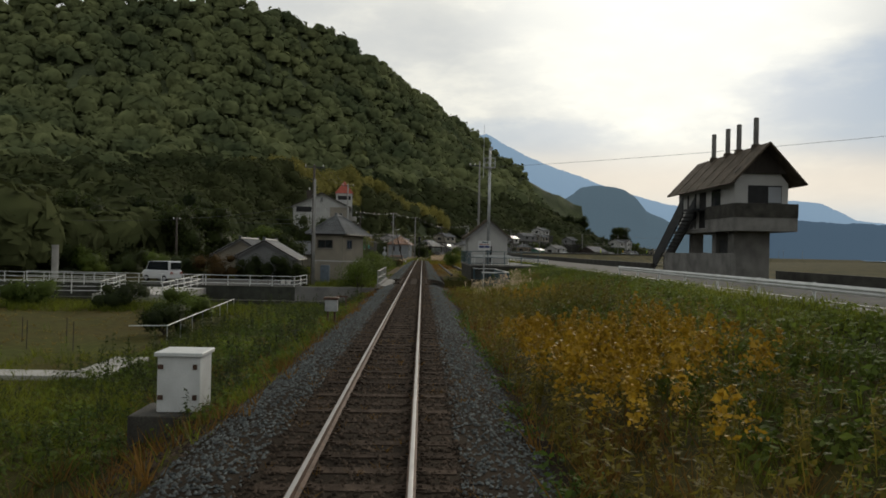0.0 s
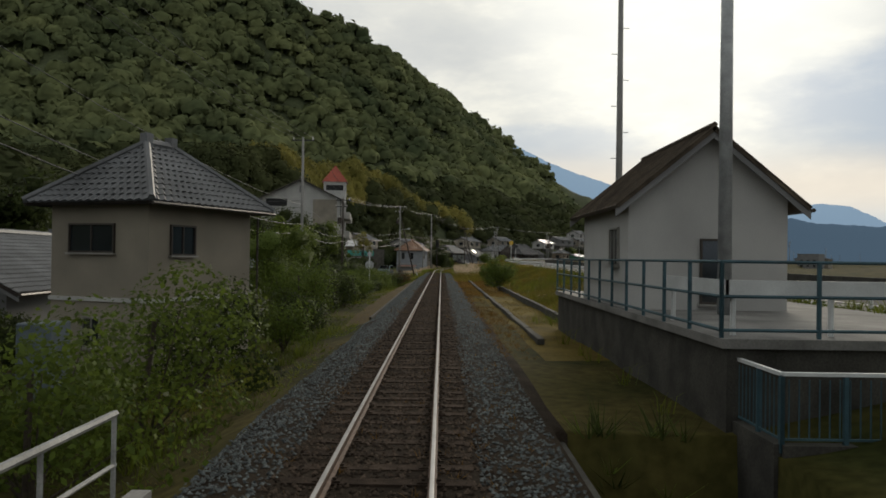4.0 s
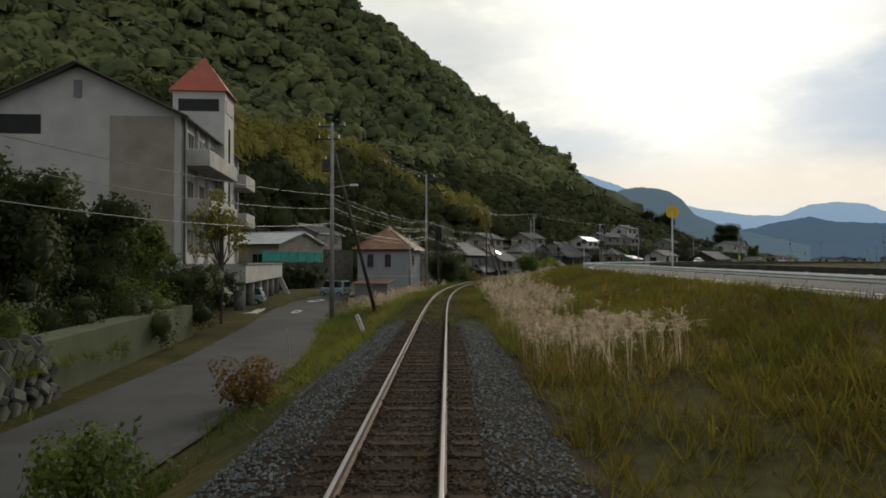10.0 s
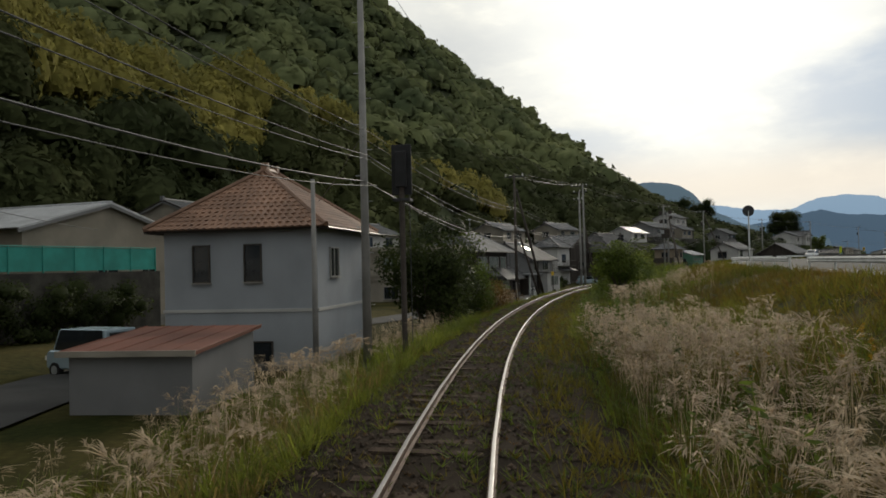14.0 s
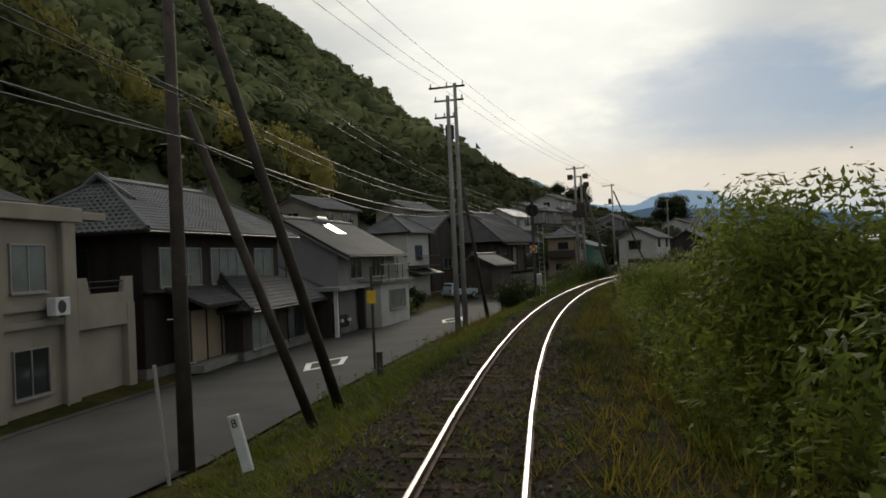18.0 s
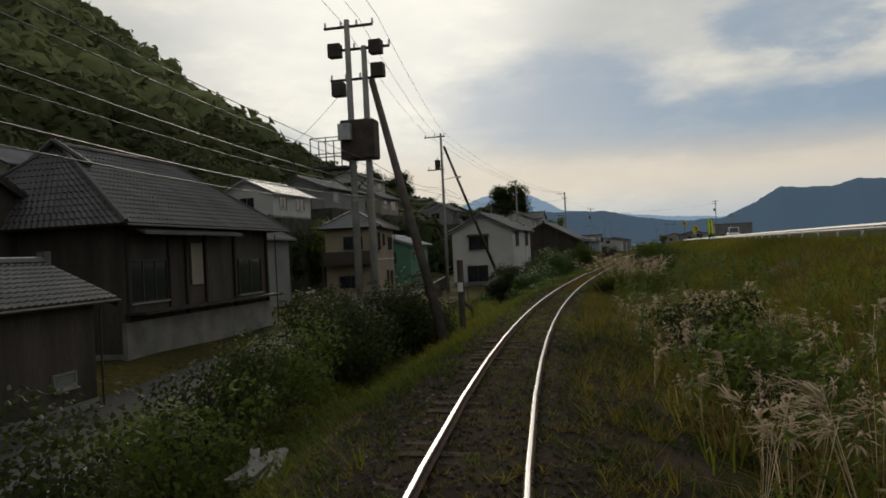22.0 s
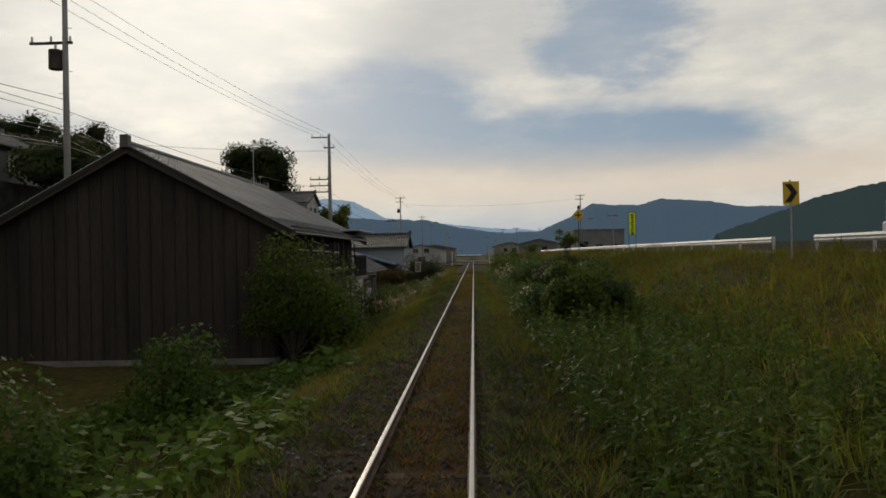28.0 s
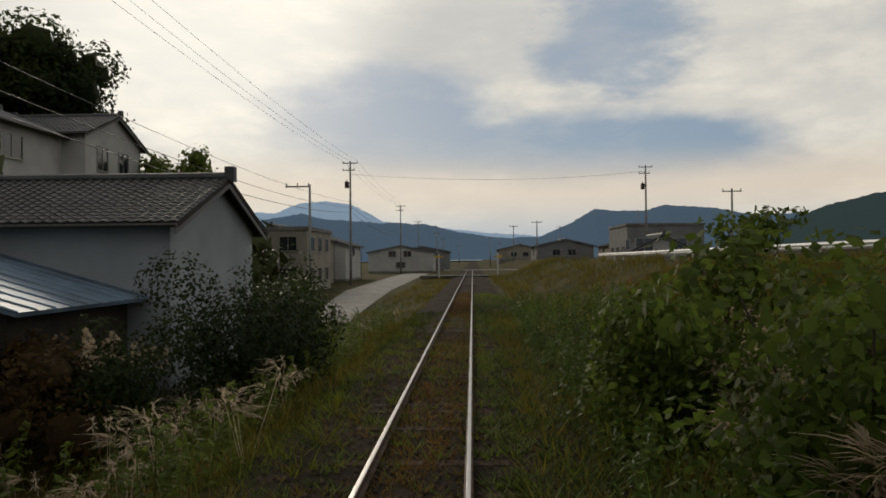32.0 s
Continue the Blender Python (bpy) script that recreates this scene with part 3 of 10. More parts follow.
def line_coords(x, y):
    """Metres along and to the right of the line for world places (coarse)."""
    s, l = np.empty(len(x)), np.empty(len(x))
    for k in range(0, len(x), 4000):
        q = slice(k, k + 4000)
        dx, dy = x[q, None] - _tp[None, :, 0], y[q, None] - _tp[None, :, 1]
        i = np.argmin(dx * dx + dy * dy, 1)
        r = np.arange(len(i))
        dx, dy, th = dx[r, i], dy[r, i], _tth[i]
        s[q] = _ts[i] + dx * np.sin(th) + dy * np.cos(th)
        l[q] = dx * np.cos(th) - dy * np.sin(th)
    return s, l


def hill_z(x, y):
    s, l = line_coords(x, y)
    df = np.interp(s, *HILL_FOOT) - l
    dr, side, hh = ridge_info(x, y)
    t = np.clip(df, 0, None) / (np.clip(df, 0, None) + dr + 1e-6)
    z = np.where(side <= 0, hh * t ** 1.6, hh * (1 - dr / 260))
    hump = np.interp(s, [190, 235, 275, 310, 340, 368, 400, 425], [6, 18, 32, 33, 29, 22, 9, 0]) * np.clip((df - 5) / 30, 0, 1) ** 2 * (3 - 2 * np.clip((df - 5) / 30, 0, 1))
    z = np.maximum(z, hump)
    z = z + np.clip(df / 40, 0, 1) * (6 * wave(x / 12, y / 12, 2.0) + 2.5 * wave(x / 4, y / 4, 5.0)) * np.clip(hh / 60, 0.1, 1) * np.clip(dr / 90, 0.15, 1)
    return np.where(df > 0, z - 1.6 * np.exp(-df / 4), -3.0), df


def build_hill():
    xs, ys = np.arange(-760, 330, 9.0), np.arange(-60, 960, 9.0)
    X, Y = np.meshgrid(xs, ys, indexing="ij")
    z, df = hill_z(X.ravel(), Y.ravel())
    V = np.stack([X.ravel(), Y.ravel(), z], -1)
    m = len(ys)
    i = np.arange(len(xs) - 1)[:, None] * m + np.arange(m - 1)[None]
    F = np.stack([i, i + m, i + m + 1, i + 1], -1).reshape(-1, 4)
    ok = (df.reshape(X.shape) > -12)
    keep = (ok[:-1, :-1] | ok[1:, :-1] | ok[:-1, 1:] | ok[1:, 1:]).ravel()
    me = mesh_np("hillside", V, F[keep], [M["forest_floor"]], True)
    tagged(new("hillside", me), "steep dark wooded hillside above the village", "hill", kind="structure")


M["forest_floor"] = material("forest_floor", (0.055, 0.066, 0.03), 1.0, 0, 0.05, 0.35, 0.6, 0.3, 0.5)
build_hill()

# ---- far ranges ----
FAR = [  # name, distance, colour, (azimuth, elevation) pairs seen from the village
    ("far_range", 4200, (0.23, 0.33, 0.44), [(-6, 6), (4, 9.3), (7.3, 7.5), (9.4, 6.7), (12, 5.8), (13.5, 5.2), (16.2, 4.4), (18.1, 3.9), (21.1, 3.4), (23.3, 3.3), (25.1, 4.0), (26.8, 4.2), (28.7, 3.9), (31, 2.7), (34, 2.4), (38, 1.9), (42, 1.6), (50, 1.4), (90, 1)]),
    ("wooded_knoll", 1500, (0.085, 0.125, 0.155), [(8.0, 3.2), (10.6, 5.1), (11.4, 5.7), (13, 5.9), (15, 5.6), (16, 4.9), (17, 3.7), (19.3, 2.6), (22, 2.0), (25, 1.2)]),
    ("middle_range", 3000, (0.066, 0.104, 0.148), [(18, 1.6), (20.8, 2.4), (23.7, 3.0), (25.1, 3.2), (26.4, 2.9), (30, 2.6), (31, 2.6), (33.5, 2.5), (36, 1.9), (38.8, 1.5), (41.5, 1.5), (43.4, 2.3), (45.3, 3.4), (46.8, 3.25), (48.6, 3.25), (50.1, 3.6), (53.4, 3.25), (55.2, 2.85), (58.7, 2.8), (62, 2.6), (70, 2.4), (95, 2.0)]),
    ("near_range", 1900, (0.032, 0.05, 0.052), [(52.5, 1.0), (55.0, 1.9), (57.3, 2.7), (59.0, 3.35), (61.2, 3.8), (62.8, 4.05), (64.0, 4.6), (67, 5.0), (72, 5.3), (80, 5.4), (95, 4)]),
]


def build_far():
    eye = (60.0, 260.0)
    for name, dist, colour, prof in FAR:
        az = np.arange(prof[0][0], prof[-1][0], 0.16)
        el = np.interp(az, [p[0] for p in prof], [p[1] for p in prof])
        el = el + 0.05 * wave(az * 9, az * 3, dist * 0.01) + 0.035 * wave(az * 31, az * 17, 3)
        rows = []
        for k, (fr, up) in enumerate(((1.0, 1.0), (0.93, 0.66), (0.86, 0.3), (0.8, -0.02), (1.12, 0.5), (1.2, -0.02))):
            d = dist * fr * (1 + (0.012 * wave(az * 1.1 + k * 7, az * 0.4, k) if 0 < k < 4 else 0))
            h = 2.3 + dist * np.tan(np.radians(el)) * up * (1 + (0.07 * wave(az * 1.3, az * 0.3 + k, 4 + k) if 0 < k < 3 else 0))
            rows.append(np.stack([eye[0] + d * np.sin(np.radians(az)), eye[1] + d * np.cos(np.radians(az)), h], -1))
        order = [3, 2, 1, 0, 4, 5]
        V = np.concatenate([rows[k] for k in order])
        n = len(az)
        F = np.array([(r * n + i, r * n + i + 1, (r + 1) * n + i + 1, (r + 1) * n + i) for r in range(5) for i in range(n - 1)])
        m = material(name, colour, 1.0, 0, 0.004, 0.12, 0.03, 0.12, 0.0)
        # distance haze put into colour and glow: emission stands in for scattered sky light
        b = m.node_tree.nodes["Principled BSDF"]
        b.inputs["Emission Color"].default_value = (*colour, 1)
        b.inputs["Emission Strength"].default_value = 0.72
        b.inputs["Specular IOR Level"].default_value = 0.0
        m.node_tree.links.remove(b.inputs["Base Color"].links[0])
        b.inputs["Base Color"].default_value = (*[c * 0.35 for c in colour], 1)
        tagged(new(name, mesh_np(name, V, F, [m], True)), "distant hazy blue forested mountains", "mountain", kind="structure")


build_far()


# ---- railway ----
def sweep_profile(profile, s0, s1, step, l0, canted=True, closed=True):
    """A profile of (offset, height) pairs carried along the line at l0."""
    ss = np.arange(s0, s1 + 0.01, step)
    vs = []
    for s in ss:
        c = cant_at(s) if canted else 0.0
        for dl, dz in profile:
            l = l0 + dl
            vs.append(place(s, l * math.cos(c) + dz * math.sin(c), dz * math.cos(c) - l * math.sin(c)))
    n = len(profile)
    fs = []
    for i in range(len(ss) - 1):
        fs += [(i * n + k, i * n + (k + 1) % n, (i + 1) * n + (k + 1) % n, (i + 1) * n + k) for k in range(n if closed else n - 1)]
    return [tuple(v) for v in vs], fs


track = thing("railway_track", pose(0, 0, 0), "single railway track with shiny rails on dark wooden sleepers", "railway track", kind="structure")
RAIL = [(-0.05, -0.142), (0.05, -0.142), (0.05, -0.13), (0.01, -0.115), (0.01, -0.045), (0.0325, -0.035), (0.0325, -0.004), (-0.0325, -0.004), (-0.0325, -0.035), (-0.01, -0.045), (-0.01, -0.115), (-0.05, -0.13)]
for side in (-0.5665, 0.5665):
    r = part("rail", Solid().add(*sweep_profile(RAIL, -40, 640, 4.0, side)), M["rail_side"], track, "rusty steel rail with a polished top")
    part("rail_head", Solid().add(*sweep_profile([(-0.023, -0.006), (0.023, -0.006), (0.023, 0.0), (0.017, 0.001), (-0.017, 0.001), (-0.023, 0.0)], -40, 640, 4.0, side)), M["rail_top"], r, "polished running surface")


def build_sleepers():
    rs = random.Random(3)
    def unit():
        so = Solid().box(-0.11, 0.11, -1.05, 1.05, -0.31, -0.152)
        for y in (-0.5665, 0.5665):
            so.box(-0.08, 0.08, y - 0.15, y + 0.15, -0.153, -0.136)
            for k in (-1, 1):
                so.box(-0.02, 0.02, y + k * 0.085 - 0.02, y + k * 0.085 + 0.02, -0.137, -0.115)
        return so
    data = unit().data("sleeper", M["sleeper"], 0.0)
    rest, n = [], 0
    s = -20.0
    while s < 560:
        if not (54.0 < s < 64.6):
            m = stand(s, 0, 0) @ Matrix.Rotation(cant_at(s), 4, "X") @ pose(0, rs.uniform(-0.03, 0.03), rs.uniform(-0.01, 0.012), 0, 0, rs.uniform(-1.5, 1.5))
            if 6 < s < 182:
                ob = new("sleeper", data)
                ob.parent, ob.matrix_basis = track, m
            else:
                rest.append(m)
        s += 0.62
    so = Solid()
    bury = random.Random(8)
    for m in rest:
        so.box(-0.11, 0.11, -1.05, 1.05, -0.31, -0.165, m @ pose(0, 0, bury.uniform(-0.035, 0.006), bury.uniform(-1, 1), 0, 0))
    ob = part("sleeper_row", so, M["sleeper"], track)
    tagged(ob, kind="stuff")


build_sleepers()


# ---- buildings ----
def tile_slope(parent, a, b, c, d, mat, name="roof_tiles", pitch=0.29, course=0.26, lift=0.055, pieces=False):
    """Courses of curved tiles on a slope with eave a-b and upper edge d-c (a below d)."""
    a, b, c, d = (Vector(p) for p in (a, b, c, d))
    up = (d - a) if (d - a).length > 0.05 else (c - b)
    nrm = (b - a).cross(((c + d) - (a + b))).normalized()
    if nrm.z < 0:
        nrm = -nrm
    rows = max(2, int(((c + d) / 2 - (a + b) / 2).length / course))
    V, F = [], []
    prof = [0.0, 1.0, 0.55]
    if float(line_coords(np.array([parent.matrix_basis.translation.x]), np.array([parent.matrix_basis.translation.y]))[1][0]) < -19:
        # houses back from the lane: broader courses
        prof, rows = [0.0, 1.0], max(2, int(rows * 0.7))
    single = []
    for j in range(rows):
        v0, v1 = j / rows, min(1.0, (j + 1.12) / rows)
        l0, r0, l1, r1 = a.lerp(d, v0), b.lerp(c, v0), a.lerp(d, v1), b.lerp(c, v1)
        w = (r0 - l0).length
        if w < pitch * 0.7:
            continue
        n = max(1, round(w / pitch)) * len(prof)
        if pieces and len(single) + n // len(prof) <= 300:
            m = n // len(prof)
            x, y = (r0 - l0) / m, l1 - l0
            flip = x.cross(y).dot(nrm) < 0
            for k in range(m):
                o = l0.lerp(r0, (k + 1 if flip else k) / m)
                ax = -x if flip else x
                single.append(Matrix(((ax.x, y.x, nrm.x, o.x), (ax.y, y.y, nrm.y, o.y), (ax.z, y.z, nrm.z, o.z), (0, 0, 0, 1))))
            continue
        base = len(V)
        for k in range(n + 1):
            h = prof[k % len(prof)] * lift
            u = k / n
            p0, p1 = l0.lerp(r0, u), l1.lerp(r1, u)
            V += [p0 + nrm * (h + 0.03), p1 + nrm * (h * 0.9 + 0.002), p0 + nrm * (h * 0.6 - 0.02)]
        for k in range(n):
            i = base + 3 * k
            F += [(i, i + 3, i + 4, i + 1), (i + 2, i + 5, i + 3, i)]
    me = bpy.data.meshes.new(name)
    me.from_pydata([tuple(p) for p in V], [], F)
    me.materials.append(mat)
    ob = part(name, me, mat, parent)
    if single:
        tv = [(u, 0.0, z + 0.03) for u, z in ((0, 0.0), (0.33, 0.055), (0.6, 0.05), (1.0, 0.0))] + [(u, 1.0, z * 0.9 + 0.002) for u, z in ((0, 0.0), (0.33, 0.055), (0.6, 0.05), (1.0, 0.0))] + [(u, 0.0, z * 0.6 - 0.02) for u, z in ((0, 0.0), (0.33, 0.055), (0.6, 0.05), (1.0, 0.0))]
        td = bpy.data.meshes.new("roof_tile")
        td.from_pydata(tv, [], [(i, i + 1, i + 5, i + 4) for i in range(3)] + [(i + 8, i + 9, i + 1, i) for i in range(3)])
        td.materials.append(mat)
        tr = random.Random(7)
        for q in single:
            t = new("roof_tile", td)
            t.parent, t.matrix_basis = ob, q @ pose(0, 0, tr.uniform(-0.004, 0.008), 0, 0, 0)
    # the boarding under the tiles, with its thickness
    so = Solid()
    t = nrm * 0.12
    so.add([p - nrm * 0.015 for p in (a, b, c, d)] + [p - t for p in (a, b, c, d)], [(0, 1, 2, 3), (7, 6, 5, 4), (0, 4, 5, 1), (1, 5, 6, 2), (2, 6, 7, 3), (3, 7, 4, 0)])
    part("roof_boarding", so, M["timber_dark"], ob)
    return ob


def sheet_slope(parent, a, b, c, d, mat, seam=0.45):
    a, b, c, d = (Vector(p) for p in (a, b, c, d))
    nrm = (b - a).cross(d - a if (d - a).length > 0.05 else c - b).normalized()
    if nrm.z < 0:
        nrm = -nrm
    so = Solid().add([p for p in (a, b, c, d)] + [p - nrm * 0.09 for p in (a, b, c, d)], [(0, 1, 2, 3), (7, 6, 5, 4), (0, 4, 5, 1), (1, 5, 6, 2), (2, 6, 7, 3), (3, 7, 4, 0)])
    ob = part("roof", so, mat, parent)
    n = max(2, int((b - a).length / seam))
    for k in range(n + 1):
        p, q = a.lerp(b, k / n), d.lerp(c, k / n)
        if (q - p).length > 0.2:
            part("seam", Solid().tube(p + nrm * 0.01, q + nrm * 0.01, 0.022, n=4), mat, ob)
    return ob


def window(parent, face, u, v, w, h, half, kind="dark", panes=2, sill=True, hood=False):
    """A framed window on a wall; face N, F, R or L of a house whose half sizes are given."""
    hx, hy = half
    m = {"R": Matrix.Translation((u, -hy, v)), "L": Matrix.Translation((u, hy, v)) @ Matrix.Rotation(math.pi, 4, "Z"),
         "N": Matrix.Translation((-hx, u, v)) @ Matrix.Rotation(-math.pi / 2, 4, "Z"), "F": Matrix.Translation((hx, u, v)) @ Matrix.Rotation(math.pi / 2, 4, "Z")}[face]
    t, fr = 0.05, Solid()
    # one ring: outer and inner edge, front and back
    fr.add([(x * (w / 2 + q), y, z) for y in (-0.07, 0.02) for q, z0, z1 in ((t, -t, h + t), (0, 0, h)) for x, z in ((-1, z0), (1, z0), (1, z1), (-1, z1))],
           [f for i in range(4) for f in ((i, (i + 1) % 4, 4 + (i + 1) % 4, 4 + i), (8 + i, 12 + i, 12 + (i + 1) % 4, 8 + (i + 1) % 4), (i, 8 + i, 8 + (i + 1) % 4, (i + 1) % 4), (4 + i, 4 + (i + 1) % 4, 12 + (i + 1) % 4, 12 + i))])
    ob = part("window", fr, M["frame_alu" if kind != "bronze" else "frame_dark"], parent, "", m)
    for k in range(1, panes):
        x = -w / 2 + w * k / panes
        part("mullion", Solid().box(x - 0.022, x + 0.022, -0.05, 0.018, 0.001, h - 0.001), M["frame_alu" if kind != "bronze" else "frame_dark"], ob)
    for k in range(panes):
        x0, x1 = -w / 2 + w * k / panes, -w / 2 + w * (k + 1) / panes
        part("pane", Solid().box(x0, x1, -0.015, -0.004, 0, h), M["glass_pale" if kind == "pale" else "glass"], ob)
    if sill:
        part("sill", Solid().box(-w / 2 - 0.1, w / 2 + 0.1, -0.13, 0.0, -t - 0.05, -t), M["frame_alu"], ob)
    if hood:
        part("hood", Solid().prism([(0.0, h + 0.2), (-0.5, h + 0.06), (-0.5, h + 0.1), (0.0, h + 0.28)], "x", -w / 2 - 0.2, w / 2 + 0.2), M["frame_dark"], ob)
    return ob


def house(name, label, s0, s1, l0, l1, base, eave, ridge, axis="s", roof="tile_grey", wall="wall_cream", turn=0.0, hip=0.0, over=0.55, wins=(), tiles=True, category="house", group="", plinth=True, gable_over=0.4, floor_band=None, boards=False, pieces=False):
    """A house between two places along the line and two across it. axis: the way its ridge runs; hip: how far the ridge stops short of its ends."""
    cx, cy = (s0 + s1) / 2, (l0 + l1) / 2
    root = thing(name, stand(cx, cy, base, turn), label, category, group)
    hx, hy, e, r = (s1 - s0) / 2, (l1 - l0) / 2, eave - base, ridge - base
    wm, rm = M[wall], M[roof]
    if axis == "s":
        prof = [(-hy, 0), (hy, 0), (hy, e), (0, r - 0.12), (-hy, e)] if not hip else [(-hy, 0), (hy, 0), (hy, e), (-hy, e)]
        body = Solid().prism([(p, q) for p, q in prof], "x", -hx, hx)
    else:
        prof = [(-hx, 0), (hx, 0), (hx, e), (0, r - 0.12), (-hx, e)] if not hip else [(-hx, 0), (hx, 0), (hx, e), (-hx, e)]
        body = Solid().prism(prof, "y", -hy, hy)
    part("wall", body, wm, root)
    if plinth:
        part("plinth", Solid().box(-hx - 0.03, hx + 0.03, -hy - 0.03, hy + 0.03, -0.6, 0.35), M["concrete"], root)
    if boards:
        for f, ln in (("R", hx), ("N", hy), ("F", hy)):
            so = Solid()
            n = int(2 * ln / 0.42)
            for k in range(n + 1):
                u = -ln + 2 * ln * k / n
                if f == "R":
                    so.box(u - 0.02, u + 0.02, -hy - 0.03, -hy, 0.35, e - 0.05)
                else:
                    x = -hx if f == "N" else hx
                    top = e + (r - e) * (1 - abs(u) / hy) - 0.25 if axis == "s" and not hip else e
                    so.box(x - 0.03, x + 0.03, u - 0.02, u + 0.02, 0.35, top)
            part("batten", so, M["timber_dark"], root)
    # roof
    slope = tile_slope if tiles else sheet_slope
    if axis == "s":
        k = (r - e) / hy
        ze, Y, X = e - k * over, hy + over, hx + gable_over
        rr = max(0.0, hx + gable_over - hip) if hip else X
        if hip:
            X = hx + over
            rr = X - hip
        if tiles:
            tile_slope(root, (X, -Y, ze), (-X, -Y, ze), (-rr, 0, r), (rr, 0, r), rm, pieces=pieces)
        else:
            sheet_slope(root, (X, -Y, ze), (-X, -Y, ze), (-rr, 0, r), (rr, 0, r), rm)
        slope(root, (-X, Y, ze), (X, Y, ze), (rr, 0, r), (-rr, 0, r), rm)
        if hip:
            slope(root, (-X, -Y, ze), (-X, Y, ze), (-rr, 0.01, r), (-rr, -0.01, r), rm)
            slope(root, (X, Y, ze), (X, -Y, ze), (rr, -0.01, r), (rr, 0.01, r), rm)
        ra, rb, hips = (-rr, 0, r), (rr, 0, r), [((-X, -Y, ze), (-rr, 0, r)), ((-X, Y, ze), (-rr, 0, r)), ((X, -Y, ze), (rr, 0, r)), ((X, Y, ze), (rr, 0, r))]
        gut = [((-X, -Y - 0.05, ze - 0.06), (X, -Y - 0.05, ze - 0.06))]
        barge = [((x, sy * Y, ze - 0.08), (x, 0, r - 0.08)) for x in (-X + 0.03, X - 0.03) for sy in (-1, 1)]
    else:
        k = (r - e) / hx
        ze, X, Y = e - k * over, hx + over, hy + gable_over
        rr = Y
        if hip:
            Y = hy + over
            rr = Y - hip
        slope(root, (-X, -Y, ze), (-X, Y, ze), (0, rr, r), (0, -rr, r), rm)
        slope(root, (X, Y, ze), (X, -Y, ze), (0, -rr, r), (0, rr, r), rm)
        if hip:
            slope(root, (X, -Y, ze), (-X, -Y, ze), (-0.01, -rr, r), (0.01, -rr, r), rm)
            slope(root, (-X, Y, ze), (X, Y, ze), (0.01, rr, r), (-0.01, rr, r), rm)
        ra, rb, hips = (0, -rr, r), (0, rr, r), [((-X, -Y, ze), (0, -rr, r)), ((X, -Y, ze), (0, -rr, r)), ((-X, Y, ze), (0, rr, r)), ((X, Y, ze), (0, rr, r))]
        gut = [((-X - 0.05, -Y, ze - 0.06), (-X - 0.05, Y, ze - 0.06))]
        barge = [((sx * X, y, ze - 0.08), (0, y, r - 0.08)) for y in (-Y + 0.03, Y - 0.03) for sx in (-1, 1)]
    cap = Solid().tube(Vector(ra) + Vector((0, 0, 0.04)), Vector(rb) + Vector((0, 0, 0.04)), 0.15 if tiles else 0.07, n=8)
    if tiles:
        for p in (ra, rb):
            cap.box(p[0] - 0.14, p[0] + 0.14, p[1] - 0.14, p[1] + 0.14, p[2] - 0.1, p[2] + 0.34)
    if hip:
        for p, q in hips:
            cap.tube(Vector(p) + Vector((0, 0, 0.07)), Vector(q) + Vector((0, 0, 0.07)), 0.11 if tiles else 0.05, n=6)
    part("ridge_cap", cap, rm, root)
    if not hip:
        for p, q in barge:
            bg = Solid()
            p, q = Vector(p), Vector(q)
            bg.add([p, q, q - Vector((0, 0, 0.2)), p - Vector((0, 0, 0.2))] + [v + (Vector((0.04, 0, 0)) if axis == "s" else Vector((0, 0.04, 0))) for v in (p, q, q - Vector((0, 0, 0.2)), p - Vector((0, 0, 0.2)))], [(0, 1, 2, 3), (7, 6, 5, 4), (0, 4, 5, 1), (1, 5, 6, 2), (2, 6, 7, 3), (3, 7, 4, 0)])
            part("bargeboard", bg, M["frame_dark"] if wall.startswith("timber") else M["wall_grey"], root)
    for p, q in gut:
        g = Solid().tube(p, q, 0.055, n=6)
        g.tube((q[0] - 0.3 * (axis == "s"), q[1] + (over * 0.85 if axis == "s" else -0.2), q[2] - 0.15), (q[0] - 0.3 * (axis == "s"), q[1] + (over * 0.85 if axis == "s" else -0.2), 0.0), 0.04, n=6)
        part("gutter", g, M["frame_dark"], root)
    if floor_band:
        part("floor_band", Solid().box(-hx - 0.05, hx + 0.05, -hy - 0.05, hy + 0.05, floor_band - base, floor_band - base + 0.12), M["wall_white"], root)
    for wn in wins:
        f, u, v, w, h = wn[:5]
        kind = wn[5] if len(wn) > 5 else "dark"
        window(root, f, u, v - base, w, h, (hx, hy), kind, wn[6] if len(wn) > 6 else 2, hood=len(wn) > 7)
    return root, hx, hy


# first village houses beside the brook
h1, _, _ = house("house", "cream two-storey house with a grey tiled hip roof", 79.8, 84.6, -10.2, -6.6, -1.4, 4.2, 5.7, "s", "tile_grey", "wall_cream", -20.8, hip=2.4,
      wins=[("N", 0.25, 2.35, 1.6, 0.75, "bronze"), ("R", -1.0, 2.3, 1.0, 0.8, "bronze"), ("N", 0.2, -0.4, 0.6, 0.8), ("R", 1.1, -0.5, 1.3, 0.9, "pale")], floor_band=0.9)
house("house", "low dark house with a pale-ridged tiled roof", 82, 92, -19.5, -13.5, -1.6, 1.3, 3.0, "s", "tile_grey", "wall_grey", 4, wins=[("N", 0, -0.6, 1.4, 1.0)])
house("house", "low tiled house behind garden bushes", 92, 101, -24, -18, -1.5, 1.5, 3.2, "s", "tile_grey", "wall_cream", 0)
